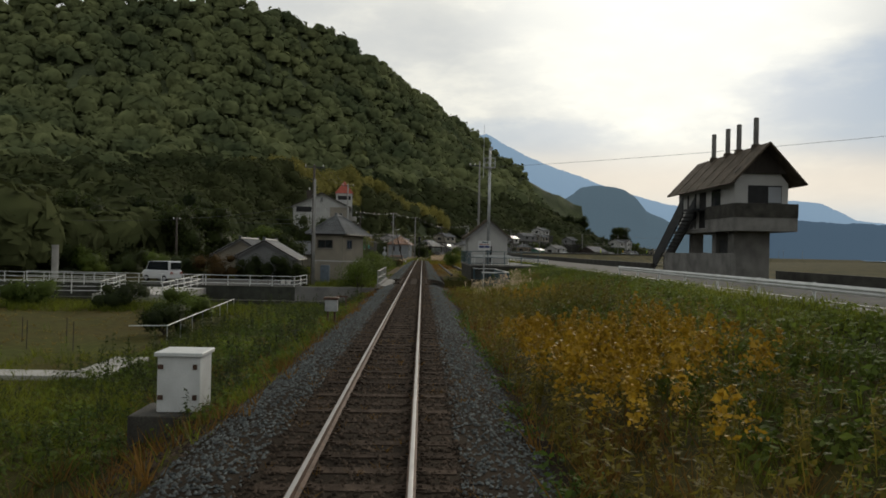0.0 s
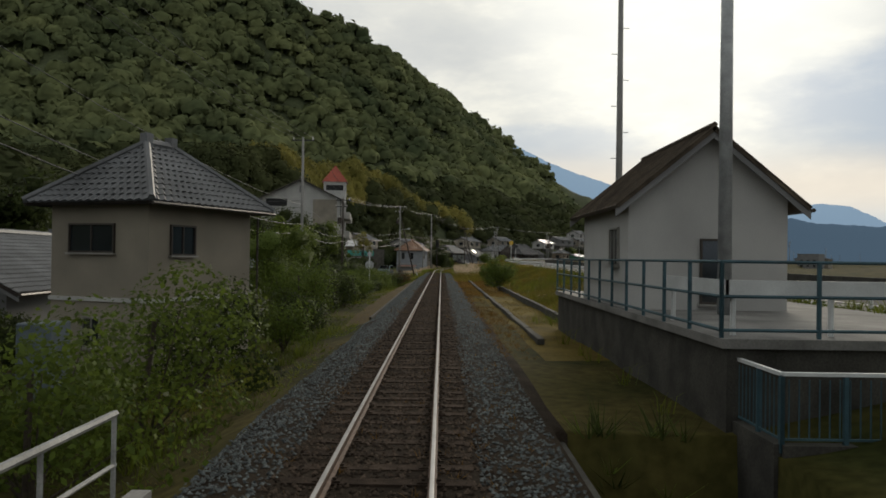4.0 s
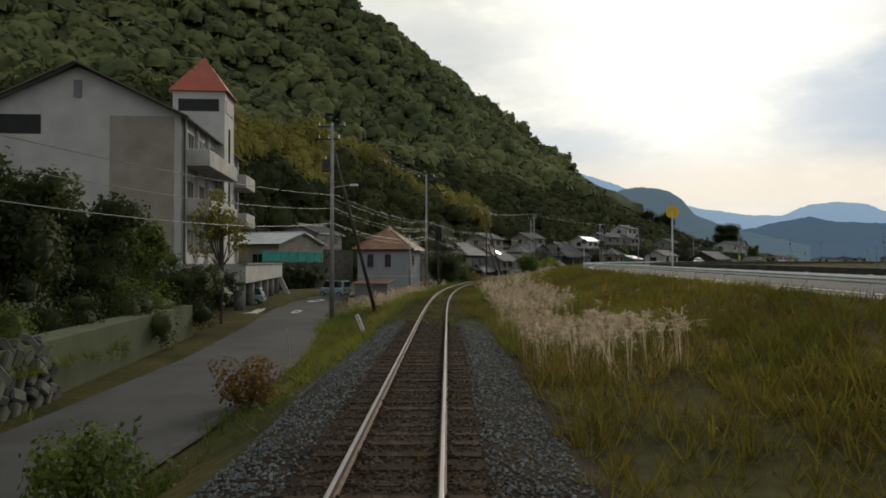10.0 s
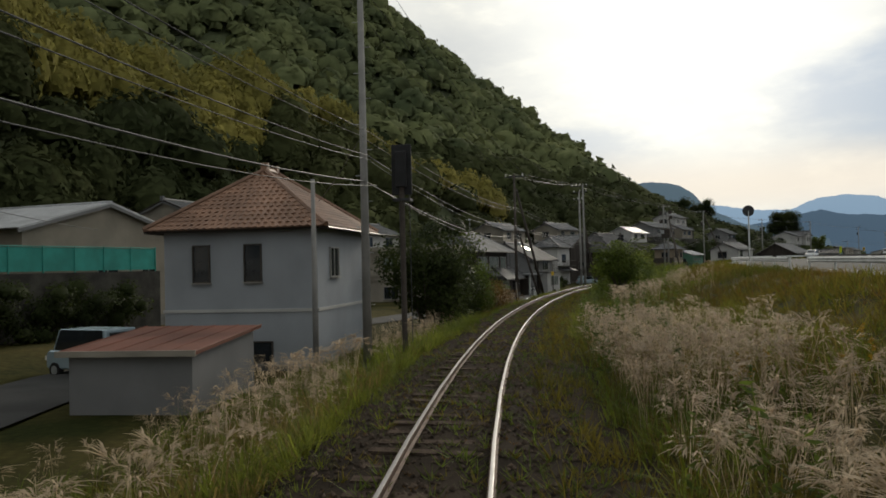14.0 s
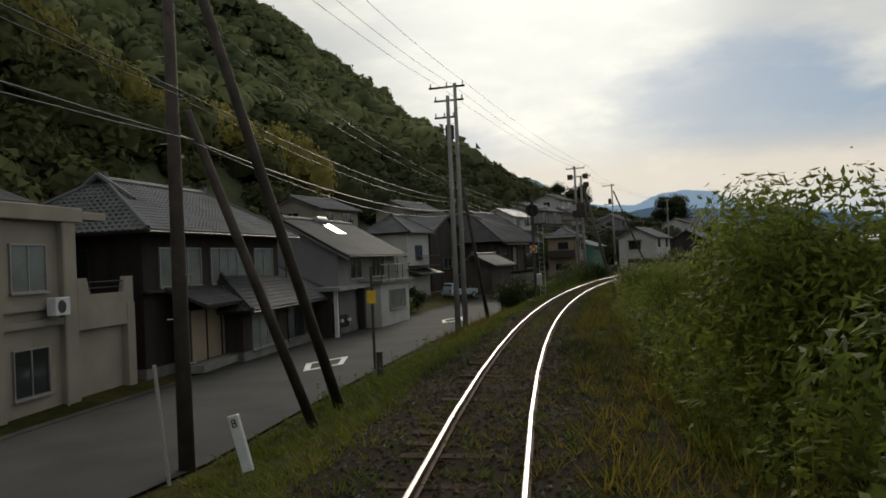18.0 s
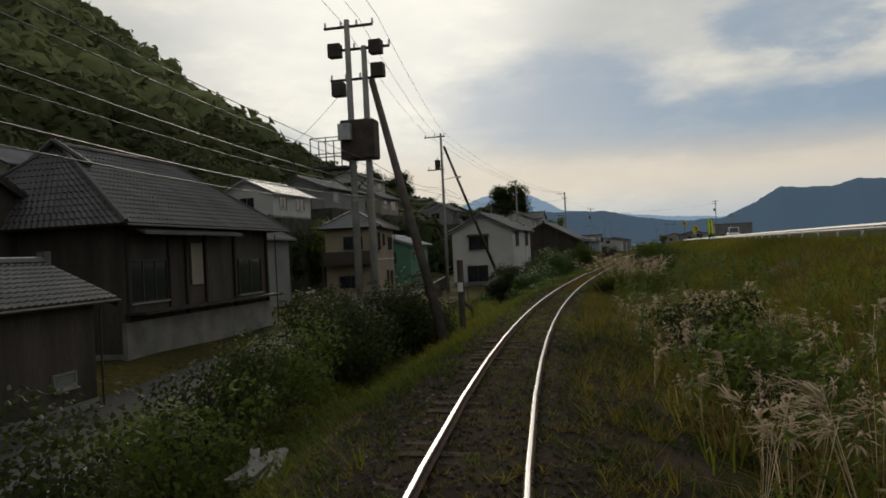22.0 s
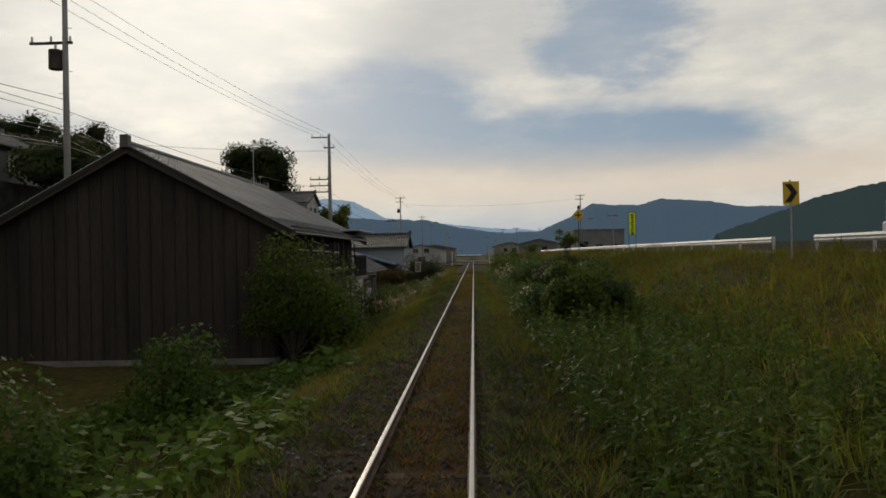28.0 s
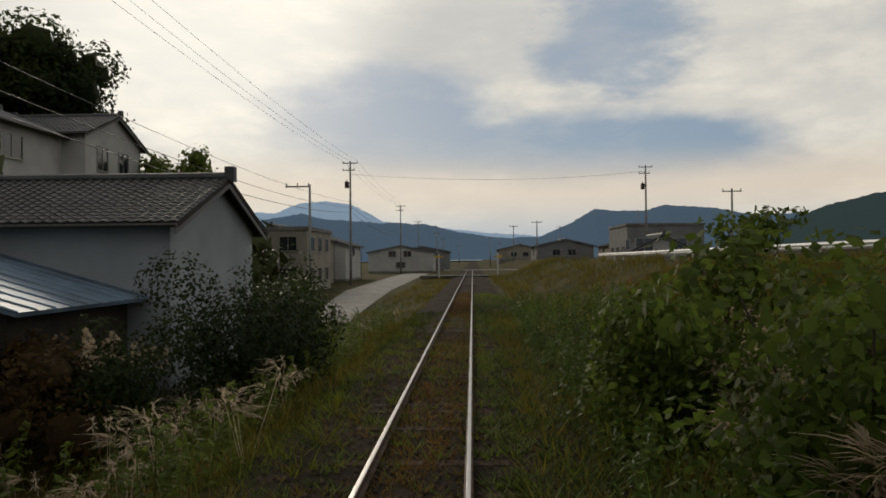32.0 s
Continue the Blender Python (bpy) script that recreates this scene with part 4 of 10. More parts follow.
house("house", "cream-walled garden house under a grey tiled gable roof", 118.9, 124.6, -22.5, -13.9, -0.9, 1.55, 3.1, "l", "tile_grey", "wall_cream", 0, wins=[("N", 1.5, 0.1, 1.2, 0.9)])
# houses in the bend
house("house", "pale blue-grey two-storey house with a brown hip roof", 237.6, 244.0, -13.2, -7.0, -1.7, 4.25, 6.4, "s", "tile_brown", "wall_bluegrey", 0, hip=3.2,
      wins=[("N", -0.55, 1.9, 0.62, 1.35, "bronze", 1), ("N", 1.55, 1.9, 0.62, 1.35, "bronze", 1), ("N", -0.5, -1.2, 1.5, 0.75, "bronze"), ("N", 2.4, -1.7, 0.7, 1.7, "bronze", 1), ("R", -1.2, 2.0, 1.0, 1.1)], floor_band=0.7)
house("house", "cream house with a shallow pale metal roof", 246, 258, -36, -25.5, -0.8, 5.0, 6.6, "l", "roof_metal", "wall_cream", -8, tiles=False, wins=[("N", -2, 2.4, 1.6, 1.1), ("R", 0, 2.4, 1.6, 1.1), ("R", 3.5, 2.4, 1.2, 1.1)])
sd_ = thing("shed", stand(229.3, -7.8, -1.6), "low grey-walled shed with a faded rust-red sheet roof", "shed")
part("wall", Solid().prism([(0.0, 0.0), (4.4, 0.0), (4.4, 2.05), (0.0, 1.8)], "y", 0.0, 3.5), M["wall_grey"], sd_)
sheet_slope(sd_, (-0.25, -0.2, 1.8), (-0.25, 3.5 + 0.2, 1.8), (4.4 + 0.2, 3.5 + 0.2, 2.12), (4.4 + 0.2, -0.2, 2.12), M["roof_rust"], 0.7)
part("fascia", Solid().box(-0.3, -0.24, -0.22, 3.5 + 0.22, 1.68, 1.84), M["wall_beige"], sd_)
for k in range(6):
    shrub_later.append((236.5 + 2.6 * k, -25.2 + 0.45 * k))
# street of old houses
hb, _, _ = house("house", "old two-storey house with dark timber walls and grey tiles", 294.6, 306.6, -20.6, -14.6, -1.7, 4.35, 6.15, "s", "tile_grey", "timber_dark", 0, hip=2.9, wins=[("R", -3.4, 1.7, 3.0, 1.5, "pale", 3), ("R", 0.6, 1.7, 3.2, 1.5, "pale", 4), ("R", 4.2, 1.7, 2.0, 1.5, "pale", 2), ("N", 0.6, 1.7, 2.6, 1.5, "bronze", 2)], over=0.85)
part("gable_end", Solid().prism([(-1.35, -0.55), (1.35, -0.55), (0, 0.45)], "x", -0.12, 0.12), M["timber_dark"], hb, "small hip-gable under the ridge end", Matrix.Translation((-4.05, 0, 7.62)))
for sy in (-1, 1):
    part("gable_verge", Solid().tube((-4.3, sy * 1.6, 6.95), (-4.3, 0, 8.05), 0.12, n=6), M["tile_grey"], hb)
part("upper_ledge", Solid().box(-6.2, 6.0, -3.35, -2.98, 3.2, 3.3), M["timber_dark"], hb)
house("house", "single-storey dark wing with a low tiled roof", 299.0, 309.4, -20.0, -13.4, -1.7, 1.0, 3.2, "s", "tile_dark", "timber_dark", 4, hip=3.5, wins=[("R", -3, -1.3, 2.6, 1.7, "pale", 3), ("R", 1.2, -1.4, 2.2, 1.6, "bronze", 2)], over=0.8)
hc, _, _ = house("house", "two-storey tiled house with a grey gable wall above its garage", 310.0, 321.0, -19.8, -13.2, -1.7, 3.2, 5.1, "s", "tile_dark", "wall_grey", 2, wins=[("R", -2.6, 1.4, 2.0, 1.2), ("R", 1.6, 1.4, 2.6, 1.2, "dark", 3)], over=0.8)
hp, _, _ = house("house", "narrow two-storey house with white walls and a hipped tiled roof", 335.6, 341.0, -22.9, -18.6, -1.6, 5.3, 6.65, "s", "tile_grey", "wall_white", 0, hip=2.2, wins=[("N", 0.3, 2.4, 1.8, 1.4, "bronze", 2), ("N", 0.2, -1.3, 2.4, 1.8, "pale", 3), ("R", 0, 2.4, 1.6, 1.3, "bronze")])
part("balcony_floor", Solid().box(-2.7, 2.7, -3.3, -2.15, 3.3, 3.42), M["frame_dark"], hp)
part("balcony_rail", Solid().box(-2.7, 2.7, -3.3, -3.25, 4.25, 4.32), M["frame_dark"], hp)
for k in range(15):
    part("baluster", Solid().box(-2.65 + k * 0.378, -2.62 + k * 0.378, -3.29, -3.26, 3.42, 4.25), M["frame_dark"], hp)
part("porch_roof", Solid().prism([(-3.6, 2.5), (-2.1, 3.0), (-2.1, 3.1), (-3.6, 2.6)], "x", -2.9, 2.9), M["tile_dark"], hp, "low tiled porch roof")
house("house", "dark old house with a grey tiled gable roof", 347.6, 356.8, -27.6, -21.6, -1.6, 5.4, 7.45, "l", "tile_grey", "timber_brown", 0, wins=[("R", 0, 1.2, 2.4, 1.2), ("N", -1.2, 2.4, 2.6, 1.3, "bronze", 3), ("N", 1.6, -0.8, 2.2, 1.6, "pale", 2)])
hf, _, _ = house("house", "large old farmhouse with a broad tiled roof and dark walls", 355.4, 368.8, -25.6, -16.7, -1.5, 4.75, 7.9, "s", "tile_dark", "timber_brown", 0, hip=3.2, wins=[("R", -4.9, 0.9, 2.6, 1.7, "bronze", 3), ("R", 4.4, 0.7, 2.6, 1.8, "bronze", 2), ("N", 0.4, 1.0, 3, 1.5, "bronze")], over=0.95)
part("gable_end", Solid().prism([(-1.5, -0.6), (1.5, -0.6), (0, 0.5)], "x", -0.12, 0.12), M["timber_brown"], hf, "small hip-gable under the ridge end", Matrix.Translation((-4.55, 0, 9.15)))
for sy in (-1, 1):
    part("gable_verge", Solid().tube((-4.8, sy * 1.8, 8.4), (-4.8, 0, 9.6), 0.13, n=6), M["tile_dark"], hf)
part("shutter", Solid().box(-1.6, -0.6, -4.55, -4.49, 2.9, 4.85), M["wall_cream"], hf, "pale sliding screen", bevel=0.01)
for x in (-6.4, -3.4, -2.0, -0.3, 2.6, 6.4):
    part("post", Solid().box(x - 0.08, x + 0.08, -4.58, -4.45, 0.3, 6.2), M["timber_dark"], hf)
part("veranda", Solid().box(-6.6, 6.6, -5.35, -4.45, 1.9, 2.02), M["timber_dark"], hf, "dark veranda boards")
part("lower_eave", Solid().prism([(-5.6, 5.15), (-4.45, 5.6), (-4.45, 5.72), (-5.6, 5.27)], "x", -6.7, 1.6), M["tile_dark"], hf)
part("foundation", Solid().box(-6.8, 6.8, -4.62, -4.4, -0.4, 1.6), M["concrete"], hf, "pale rendered foundation wall")
house("shed", "small outbuilding with a brick lower wall and tiled roof", 342.4, 348.6, -16.4, -12.7, -1.8, 1.7, 2.6, "s", "tile_dark", "timber_brown", 0, wins=[("R", 1.6, -0.9, 0.9, 0.35, "pale", 1)], category="shed")
house("house", "grey house with a small tiled roof behind the lane", 378, 386, -30, -24, -1.3, 4.3, 5.8, "s", "tile_dark", "wall_grey", 0, wins=[("N", 0, 1.5, 1.6, 1.2)])
h24, h24x, h24y = house("house", "tan two-storey house with a dark balcony and tiled hip roof", 390.2, 399.4, -23.4, -18.9, -1.3, 5.2, 6.5, "s", "tile_grey", "wall_tan", 10, hip=2.6,
      wins=[("R", -3.4, 2.9, 1.1, 1.5, "bronze"), ("R", -1.0, 3.3, 0.9, 1.0, "bronze"), ("R", 2.4, 2.9, 1.9, 1.2, "bronze", 3), ("R", 0.6, -1.0, 0.9, 2.0, "bronze", 1), ("R", 2.6, -1.0, 1.2, 1.9, "bronze"), ("N", -0.2, 3.0, 1.6, 1.1, "bronze"), ("N", 0.1, -0.3, 2.0, 1.0, "bronze", 2)], floor_band=2.0)
house("house", "green sheet-metal workshop with small windows", 411.5, 420.5, -28.0, -22.2, -1.3, 3.7, 4.7, "s", "roof_metal", "wall_green", 4, tiles=False, wins=[("R", -3.0, 2.2, 0.9, 0.45), ("R", -1.2, 2.2, 0.9, 0.45), ("R", 1.2, 2.2, 0.9, 0.45), ("R", -3.0, -0.4, 1.1, 0.45), ("R", -0.6, -0.4, 1.1, 0.45), ("N", 0, 1.4, 2.4, 1.2, "bronze", 3)], category="workshop")
house("house", "white two-storey house with a shallow grey gable roof", 406.8, 418.2, -15.6, -9.1, -1.2, 4.65, 6.25, "s", "tile_grey", "wall_white", 0,
      wins=[("N", 0.4, 2.55, 2.0, 1.3, "bronze", 2, 1), ("N", 0.6, -1.1, 2.1, 1.9, "bronze", 2), ("R", -3.2, 2.75, 1.6, 1.4, "bronze", 2, 1), ("R", 2.9, 2.75, 1.5, 1.3, "bronze", 2, 1), ("R", -4.0, -0.6, 1.0, 0.9, "bronze", 1, 1), ("R", 2.4, -0.6, 1.3, 1.2, "dark", 2, 1)], over=0.45)
hg, _, _ = house("house", "dark weatherboarded house with a long tiled roof", 446.0, 463.0, -16.2, -6.3, -1.5, 3.65, 6.3, "s", "tile_grey", "timber_dark", 0, boards=True, pieces=True, wins=[("R", 4.5, 1.8, 2.4, 1.3, "bronze", 3)], over=0.8)
for k in range(6):
    part("gallery_post", Solid().box(-7.6 + k * 2.35, -7.49 + k * 2.35, -5.62, -5.51, 2.2, 4.95), M["timber_brown"], hg)
part("gallery_floor", Solid().box(-7.8, 4.4, -5.65, -4.95, 2.1, 2.22), M["timber_dark"], hg)
part("gallery_rail", Solid().box(-7.6, 4.3, -5.6, -5.54, 3.15, 3.22), M["timber_brown"], hg)
part("laundry_pole", Solid().tube((-7.2, -5.5, 4.1), (1.4, -5.5, 4.0), 0.02, n=6), M["steel_grey"], hg, "thin steel laundry pole")
part("laundry_pole", Solid().tube((-4.6, -5.45, 4.45), (-1.2, -5.5, 4.3), 0.018, n=6), M["steel_grey"], hg, "thin steel laundry pole")
part("eave_beam", Solid().box(-8.3, 8.3, -5.66, -5.5, 4.75, 4.92), M["timber_brown"], hg)
house("house", "single-storey white-walled house with grey tiles and dark panels", 465.6, 478.6, -13.2, -6.9, -1.5, 1.72, 3.35, "s", "tile_grey", "wall_white", 0, pieces=True, wins=[("R", -3.6, -1.0, 1.7, 1.5, "bronze", 2), ("R", 1.8, -1.0, 1.9, 1.5, "pale", 2), ("R", 5.0, -1.0, 1.0, 1.6, "pale", 1)], over=0.75)
house("shed", "grey-walled shed with a ribbed brown roof", 502.9, 510.0, -14.2, -6.9, -1.2, 3.45, 4.75, "l", "tile_dark", "wall_bluegrey", 0, category="shed")
h31, _, _ = house("house", "two-storey hillside house with tiled gables", 523.5, 531.0, -33.5, -25.0, 3.2, 10.3, 12.0, "s", "tile_grey", "wall_white", 0, wins=[("N", 1.4, 8.2, 2.0, 1.4), ("R", -1.5, 8.2, 2.0, 1.3), ("N", -1.0, 5.0, 3.2, 1.6)])
part("pent_roof", Solid().prism([(-5.3, 3.35), (-4.25, 3.75), (-4.25, 3.87), (-5.3, 3.47)], "x", -4.6, 3.9), M["tile_grey"], h31, "tiled pent roof between the storeys")
part("pent_roof", Solid().prism([(-4.75, 3.4), (-3.75, 3.8), (-3.75, 3.92), (-4.75, 3.52)], "y", -5.2, 4.6), M["tile_grey"], h31, "tiled pent roof between the storeys")
house("house", "tall hillside house wing with a gable and windows", 531.0, 539.0, -30.0, -23.5, 3.0, 10.6, 12.2, "l", "tile_dark", "wall_white", 0, wins=[("R", -1.8, 8.3, 1.4, 1.5), ("R", 1.2, 8.3, 1.4, 1.5), ("R", -1.2, 4.8, 2.6, 1.6), ("N", 0, 8.3, 2, 1.2)])
# houses up on the terraces
for s, l, z, ln, wd, rise, lab, wl in ((405, -36, 5.5, 9, 6, 4.2, "hillside house with a pale metal roof", "wall_white"), (424, -38, 7.5, 14, 7, 4.0, "long hillside house with a grey roof", "wall_grey"), (440, -37, 7.5, 8, 6, 3.8, "hillside house with a tiled roof", "wall_cream"), (376, -40, 6.0, 10, 6, 4.0, "old hillside house with a tiled roof", "wall_beige"), (452, -44, 11, 9, 7, 4.5, "upper hillside house with a dark roof", "wall_white"), (470, -34, 6.5, 9, 6, 4.0, "terrace house with a tiled roof", "wall_grey"), (350, -38, 4.5, 9, 7, 4.5, "hillside house under the trees", "wall_beige"), (300, -33, 1.5, 12, 7, 5.2, "hillside house with a broad tiled roof", "wall_white"), (275, -36, 2.5, 10, 7, 5.0, "upper village house with a tiled roof", "wall_beige")):
    house("house", lab, s - ln / 2, s + ln / 2, l - wd / 2, l + wd / 2, z + rise - 2.9, z + rise, z + rise + 1.4, "s", "roof_metal" if "metal" in lab else "tile_grey", wl, 0, tiles="metal" not in lab, wins=[("R", -ln / 4, z + rise - 1.8, 1.6, 1.2), ("R", ln / 5, z + rise - 1.8, 2.0, 1.2), ("N", 0, z + rise - 1.8, 1.6, 1.2)], group="hillside houses")
    so_ = Solid().box(-ln / 2 - 1.5, ln / 2 + 1.5, -wd / 2 - 1.6, wd / 2 + 1, -9, -0.02)
    solid_thing("terrace_wall", so_, M["concrete_dark"], "dark mossy stone terrace under the hillside house", "wall", stand(s, l, z + rise - 2.9), kind="structure")


# ---- lane beside the line ----
def ribbon(name, s, la, lb, z, mat, label, category="road", kind="structure", n=4):
    """A strip of paving between two offsets along the line."""
    V, F = [], []
    for a, b, c, d in zip(s, la, lb, z):
        for k in range(n + 1):
            V.append(tuple(place(a, b + (c - b) * k / n, d + 0.05 * math.sin(math.pi * k / n))))
    for i in range(len(s) - 1):
        F += [(i * (n + 1) + k, i * (n + 1) + k + 1, (i + 1) * (n + 1) + k + 1, (i + 1) * (n + 1) + k) for k in range(n)]
    so = Solid().add(V, F)
    return solid_thing(name, so, mat, label, category, kind=kind)


ls = np.arange(107, 420.1, 3.0)
ribbon("lane", ls, np.interp(ls, LANE_S, LANE_R), np.interp(ls, LANE_S, LANE_L), np.interp(ls, *LEFT_Z) + 0.03, M["asphalt"], "narrow worn asphalt village lane")
for side, tab in (("r", LANE_R), ("l", LANE_L)):
    q = np.arange(283, 346, 3.0) if side == "l" else np.arange(160, 205, 3.0)
    e = np.interp(q, LANE_S, tab)
    dd = -0.35 if side == "l" else 0.35
    ribbon("lane_edging", q, e, e + dd, np.interp(q, *LEFT_Z) + 0.05, M["concrete_dark"], "mossy concrete edging along the lane", "kerb", n=1)
ws = np.arange(524, 640, 4.0)
ribbon("lane_north", ws, np.interp(ws, [524, 560, 640], [-6.0, -7.5, -8.0]), np.interp(ws, [524, 560, 640], [-8.6, -12, -13]), np.interp(ws, *LEFT_Z) + 0.04, M["concrete"], "pale lane leading to the level crossing")
# the main road on its bank
rs_ = np.arange(-60, 700, 6.0)
ribbon("road", rs_, 0 * rs_ + 13.3, 0 * rs_ + 21.5, np.interp(rs_, *ROAD_Z) + 0.03, M["asphalt"], "two-lane asphalt road on a low bank")
ribbon("road_line", rs_, 0 * rs_ + 13.75, 0 * rs_ + 13.9, np.interp(rs_, *ROAD_Z) + 0.05, M["road_white"], "white edge line on the road", "road marking", n=1)
ribbon("road_verge", rs_, 0 * rs_ + 12.3, 0 * rs_ + 13.3, np.interp(rs_, *ROAD_Z) + 0.035, M["concrete"], "weathered concrete shoulder of the road", "kerb", n=1)


def guard_rail(s0, s1, l, label):
    z = lambda s: float(np.interp(s, *ROAD_Z))
    root = thing("guard_rail", stand(s0, l, z(s0)), label, "guard rail")
    inv = root.matrix_basis.inverted()
    ss = np.arange(s0, s1 + 0.1, 4.0)
    prof = [(0.0, 0.40), (-0.05, 0.47), (0.0, 0.52), (-0.05, 0.58), (0.0, 0.66)]
    V, F = [], []
    for s in ss:
        V += [tuple(inv @ place(s, l + a, z(s) + b)) for a, b in prof] + [tuple(inv @ place(s, l + a + 0.012, z(s) + b)) for a, b in prof]
    n = len(prof)
    for i in range(len(ss) - 1):
        for k in range(n - 1):
            F += [(i * 2 * n + k, i * 2 * n + k + 1, (i + 1) * 2 * n + k + 1, (i + 1) * 2 * n + k), (i * 2 * n + n + k + 1, i * 2 * n + n + k, (i + 1) * 2 * n + n + k, (i + 1) * 2 * n + n + k + 1)]
    part("beam", Solid().add(V, F), M["steel_white"], root)
    post = Solid().tube((0, 0, -0.1), (0, 0, 0.68), 0.057, n=8).data("post", M["steel_white"])
    for s in ss:
        ob = new("post", post)
        ob.parent, ob.matrix_basis = root, inv @ Matrix.Translation(place(s, l + 0.07, z(s)))


for a, b in ((-20, 50), (76, 148), (152, 248), (252, 348), (352, 448), (452, 560)):
    guard_rail(a, b, 13.0, "white steel guard rail along the road edge")
# low concrete wall on the far side of the road
for a, b in ((-20, 48), (70, 240), (240, 420), (420, 600)):
    so = Solid()
    ss = np.arange(a, b + 1, 5.0)
    for p, q in zip(ss[:-1], ss[1:]):
        z0, z1 = np.interp((p, q), *ROAD_Z)
        so.add([place(p, 21.6, z0), place(q, 21.6, z1), place(q, 21.9, z1), place(p, 21.9, z0), place(p, 21.6, z0 + 0.62), place(q, 21.6, z1 + 0.62), place(q, 21.9, z1 + 0.62), place(p, 21.9, z0 + 0.62)], [(0, 1, 5, 4), (3, 7, 6, 2), (4, 5, 6, 7), (0, 4, 7, 3), (1, 2, 6, 5)])
    solid_thing("parapet", so, M["concrete_dark"], "low weathered concrete parapet beyond the road", "wall", kind="structure")

# ---- bridge and brook ----
bridge = thing("railway_bridge", stand(59.3, 0, 0), "short open-deck railway bridge with timber sleepers and a footway", "bridge", kind="structure")
g = Solid()
for y in (-0.56, 0.56):
    g.box(-5.4, 5.4, y - 0.15, y + 0.15, -0.95, -0.9).box(-5.4, 5.4, y - 0.15, y + 0.15, -0.4, -0.35).box(-5.4, 5.4, y - 0.02, y + 0.02, -0.95, -0.35)
part("girder", g, M["steel_dark"], bridge)
bs = Solid().box(-0.1, 0.1, -1.3, 1.3, -0.34, -0.145).data("bridge_sleeper", M["sleeper"])
for k in range(25):
    ob = new("bridge_sleeper", bs)
    ob.parent, ob.matrix_basis = bridge, pose(-5.05 + k * 0.42, 0, 0, 0, 0, 0)
part("walk_plate", Solid().box(-5.2, 5.2, -0.22, 0.22, -0.145, -0.125), M["sleeper"], bridge, "dark brown walkway boards between the rails")
for y in (-0.95, 0.95):
    part("guard_timber", Solid().box(-5.2, 5.2, y - 0.05, y + 0.05, -0.145, -0.06), M["sleeper"], bridge)
deck = Solid().box(-5.6, 6.2, 1.62, 2.3, -0.42, -0.26).box(-5.9, 6.4, 2.3, 2.5, -0.42, -0.12)
part("footway", deck, M["concrete"], bridge, "weathered concrete footway slab")
for k in range(10):
    x = -6.2 + k * 1.33
    part("handrail_post", Solid().tube((x, 2.43, -0.2), (x, 2.43, 0.78), 0.025, n=6), M["steel_worn"], bridge)
part("handrail", Solid().tube((-6.2, 2.43, 0.78), (5.8, 2.43, 0.78), 0.035, n=6).tube((-6.2, 2.43, 0.3), (5.8, 2.43, 0.3), 0.022, n=6), M["steel_worn"], bridge, "worn white tubular handrail")
for x in (-5.6, 5.6):
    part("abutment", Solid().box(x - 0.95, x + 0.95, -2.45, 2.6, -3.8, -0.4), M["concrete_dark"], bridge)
part("wing_wall", Solid().box(5.0, 10.6, -2.55, -2.3, -3.8, -0.5), M["concrete_dark"], bridge)
# channel walls
for s, la, lb, zt in ((54.45, -60, -3.2, -1.5), (64.2, -60, -9.9, -1.0), (64.2, -9.9, -3.1, -0.95), (54.45, 2.2, 13, -0.9)):
    w = Solid()
    n = max(1, int((lb - la) / 4))
    for k in range(n):
        a, b = la + (lb - la) * k / n, la + (lb - la) * (k + 1) / n
        w.add([place(s + dx, l, z) for z in (-3.9, zt) for dx in (-0.18, 0.18) for l in (a, b)], [(0, 1, 3, 2), (4, 6, 7, 5), (0, 4, 5, 1), (2, 3, 7, 6), (0, 2, 6, 4), (1, 5, 7, 3)])
    solid_thing("channel_wall", w, M["concrete" if zt == -0.95 else "drystone"], "weathered concrete wall of the brook channel" if zt == -0.95 else "dark mossy masonry wall of the brook channel", "wall", kind="structure")
solid_thing("water", Solid().add([tuple(place(s, l, -3.45)) for s, l in ((54.6, -58), (64.0, -58), (64.0, 13), (54.6, 13))], [(0, 1, 2, 3)]), material("brook_water", (0.012, 0.014, 0.011), 0.08, 0, 0.4, 0.3, 4, 0.1, 0.1), "dark still water in the brook", "water", kind="structure")


def pipe_fence(pts, label, height=0.85, rails=(0.85, 0.5, 0.2), step=1.8, mat="steel_white", r=0.03):
    """A tubular fence through places (s, l, z)."""
    root = thing("fence", stand(*pts[0]), label, "fence")
    inv = root.matrix_basis.inverted()
    pw = [place(*p) for p in pts]
    up = Vector((0, 0, 1))
    for h in rails:
        part("rail", Solid().path([inv @ (p + up * h) for p in pw], r, 6), M[mat], root)
    post = Solid().tube((0, 0, 0), (0, 0, height), r * 1.25, n=6).data("post", M[mat])
    for a, b in zip(pw[:-1], pw[1:]):
        n = max(1, round((b - a).length / step))
        for k in range(n + (b == pw[-1])):
            ob = new("post", post)
            ob.parent, ob.matrix_basis = root, inv @ Matrix.Translation(a.lerp(b, k / n))
    return root


pipe_fence([(64.3, -32, -1.0), (64.3, -10.0, -1.0), (68.5, -9.6, -1.0)], "white tubular steel fence along the brook wall")
pipe_fence([(64.3, -40, -1.0), (60.5, -22.5, -1.0), (53.6, -21.5, -1.2), (50, -36, -1.2)], "white painted fence of the small road bridge over the brook")
pipe_fence([(53.6, -17.3, -1.2), (64.4, -17.6, -1.0)], "white painted bridge fence")
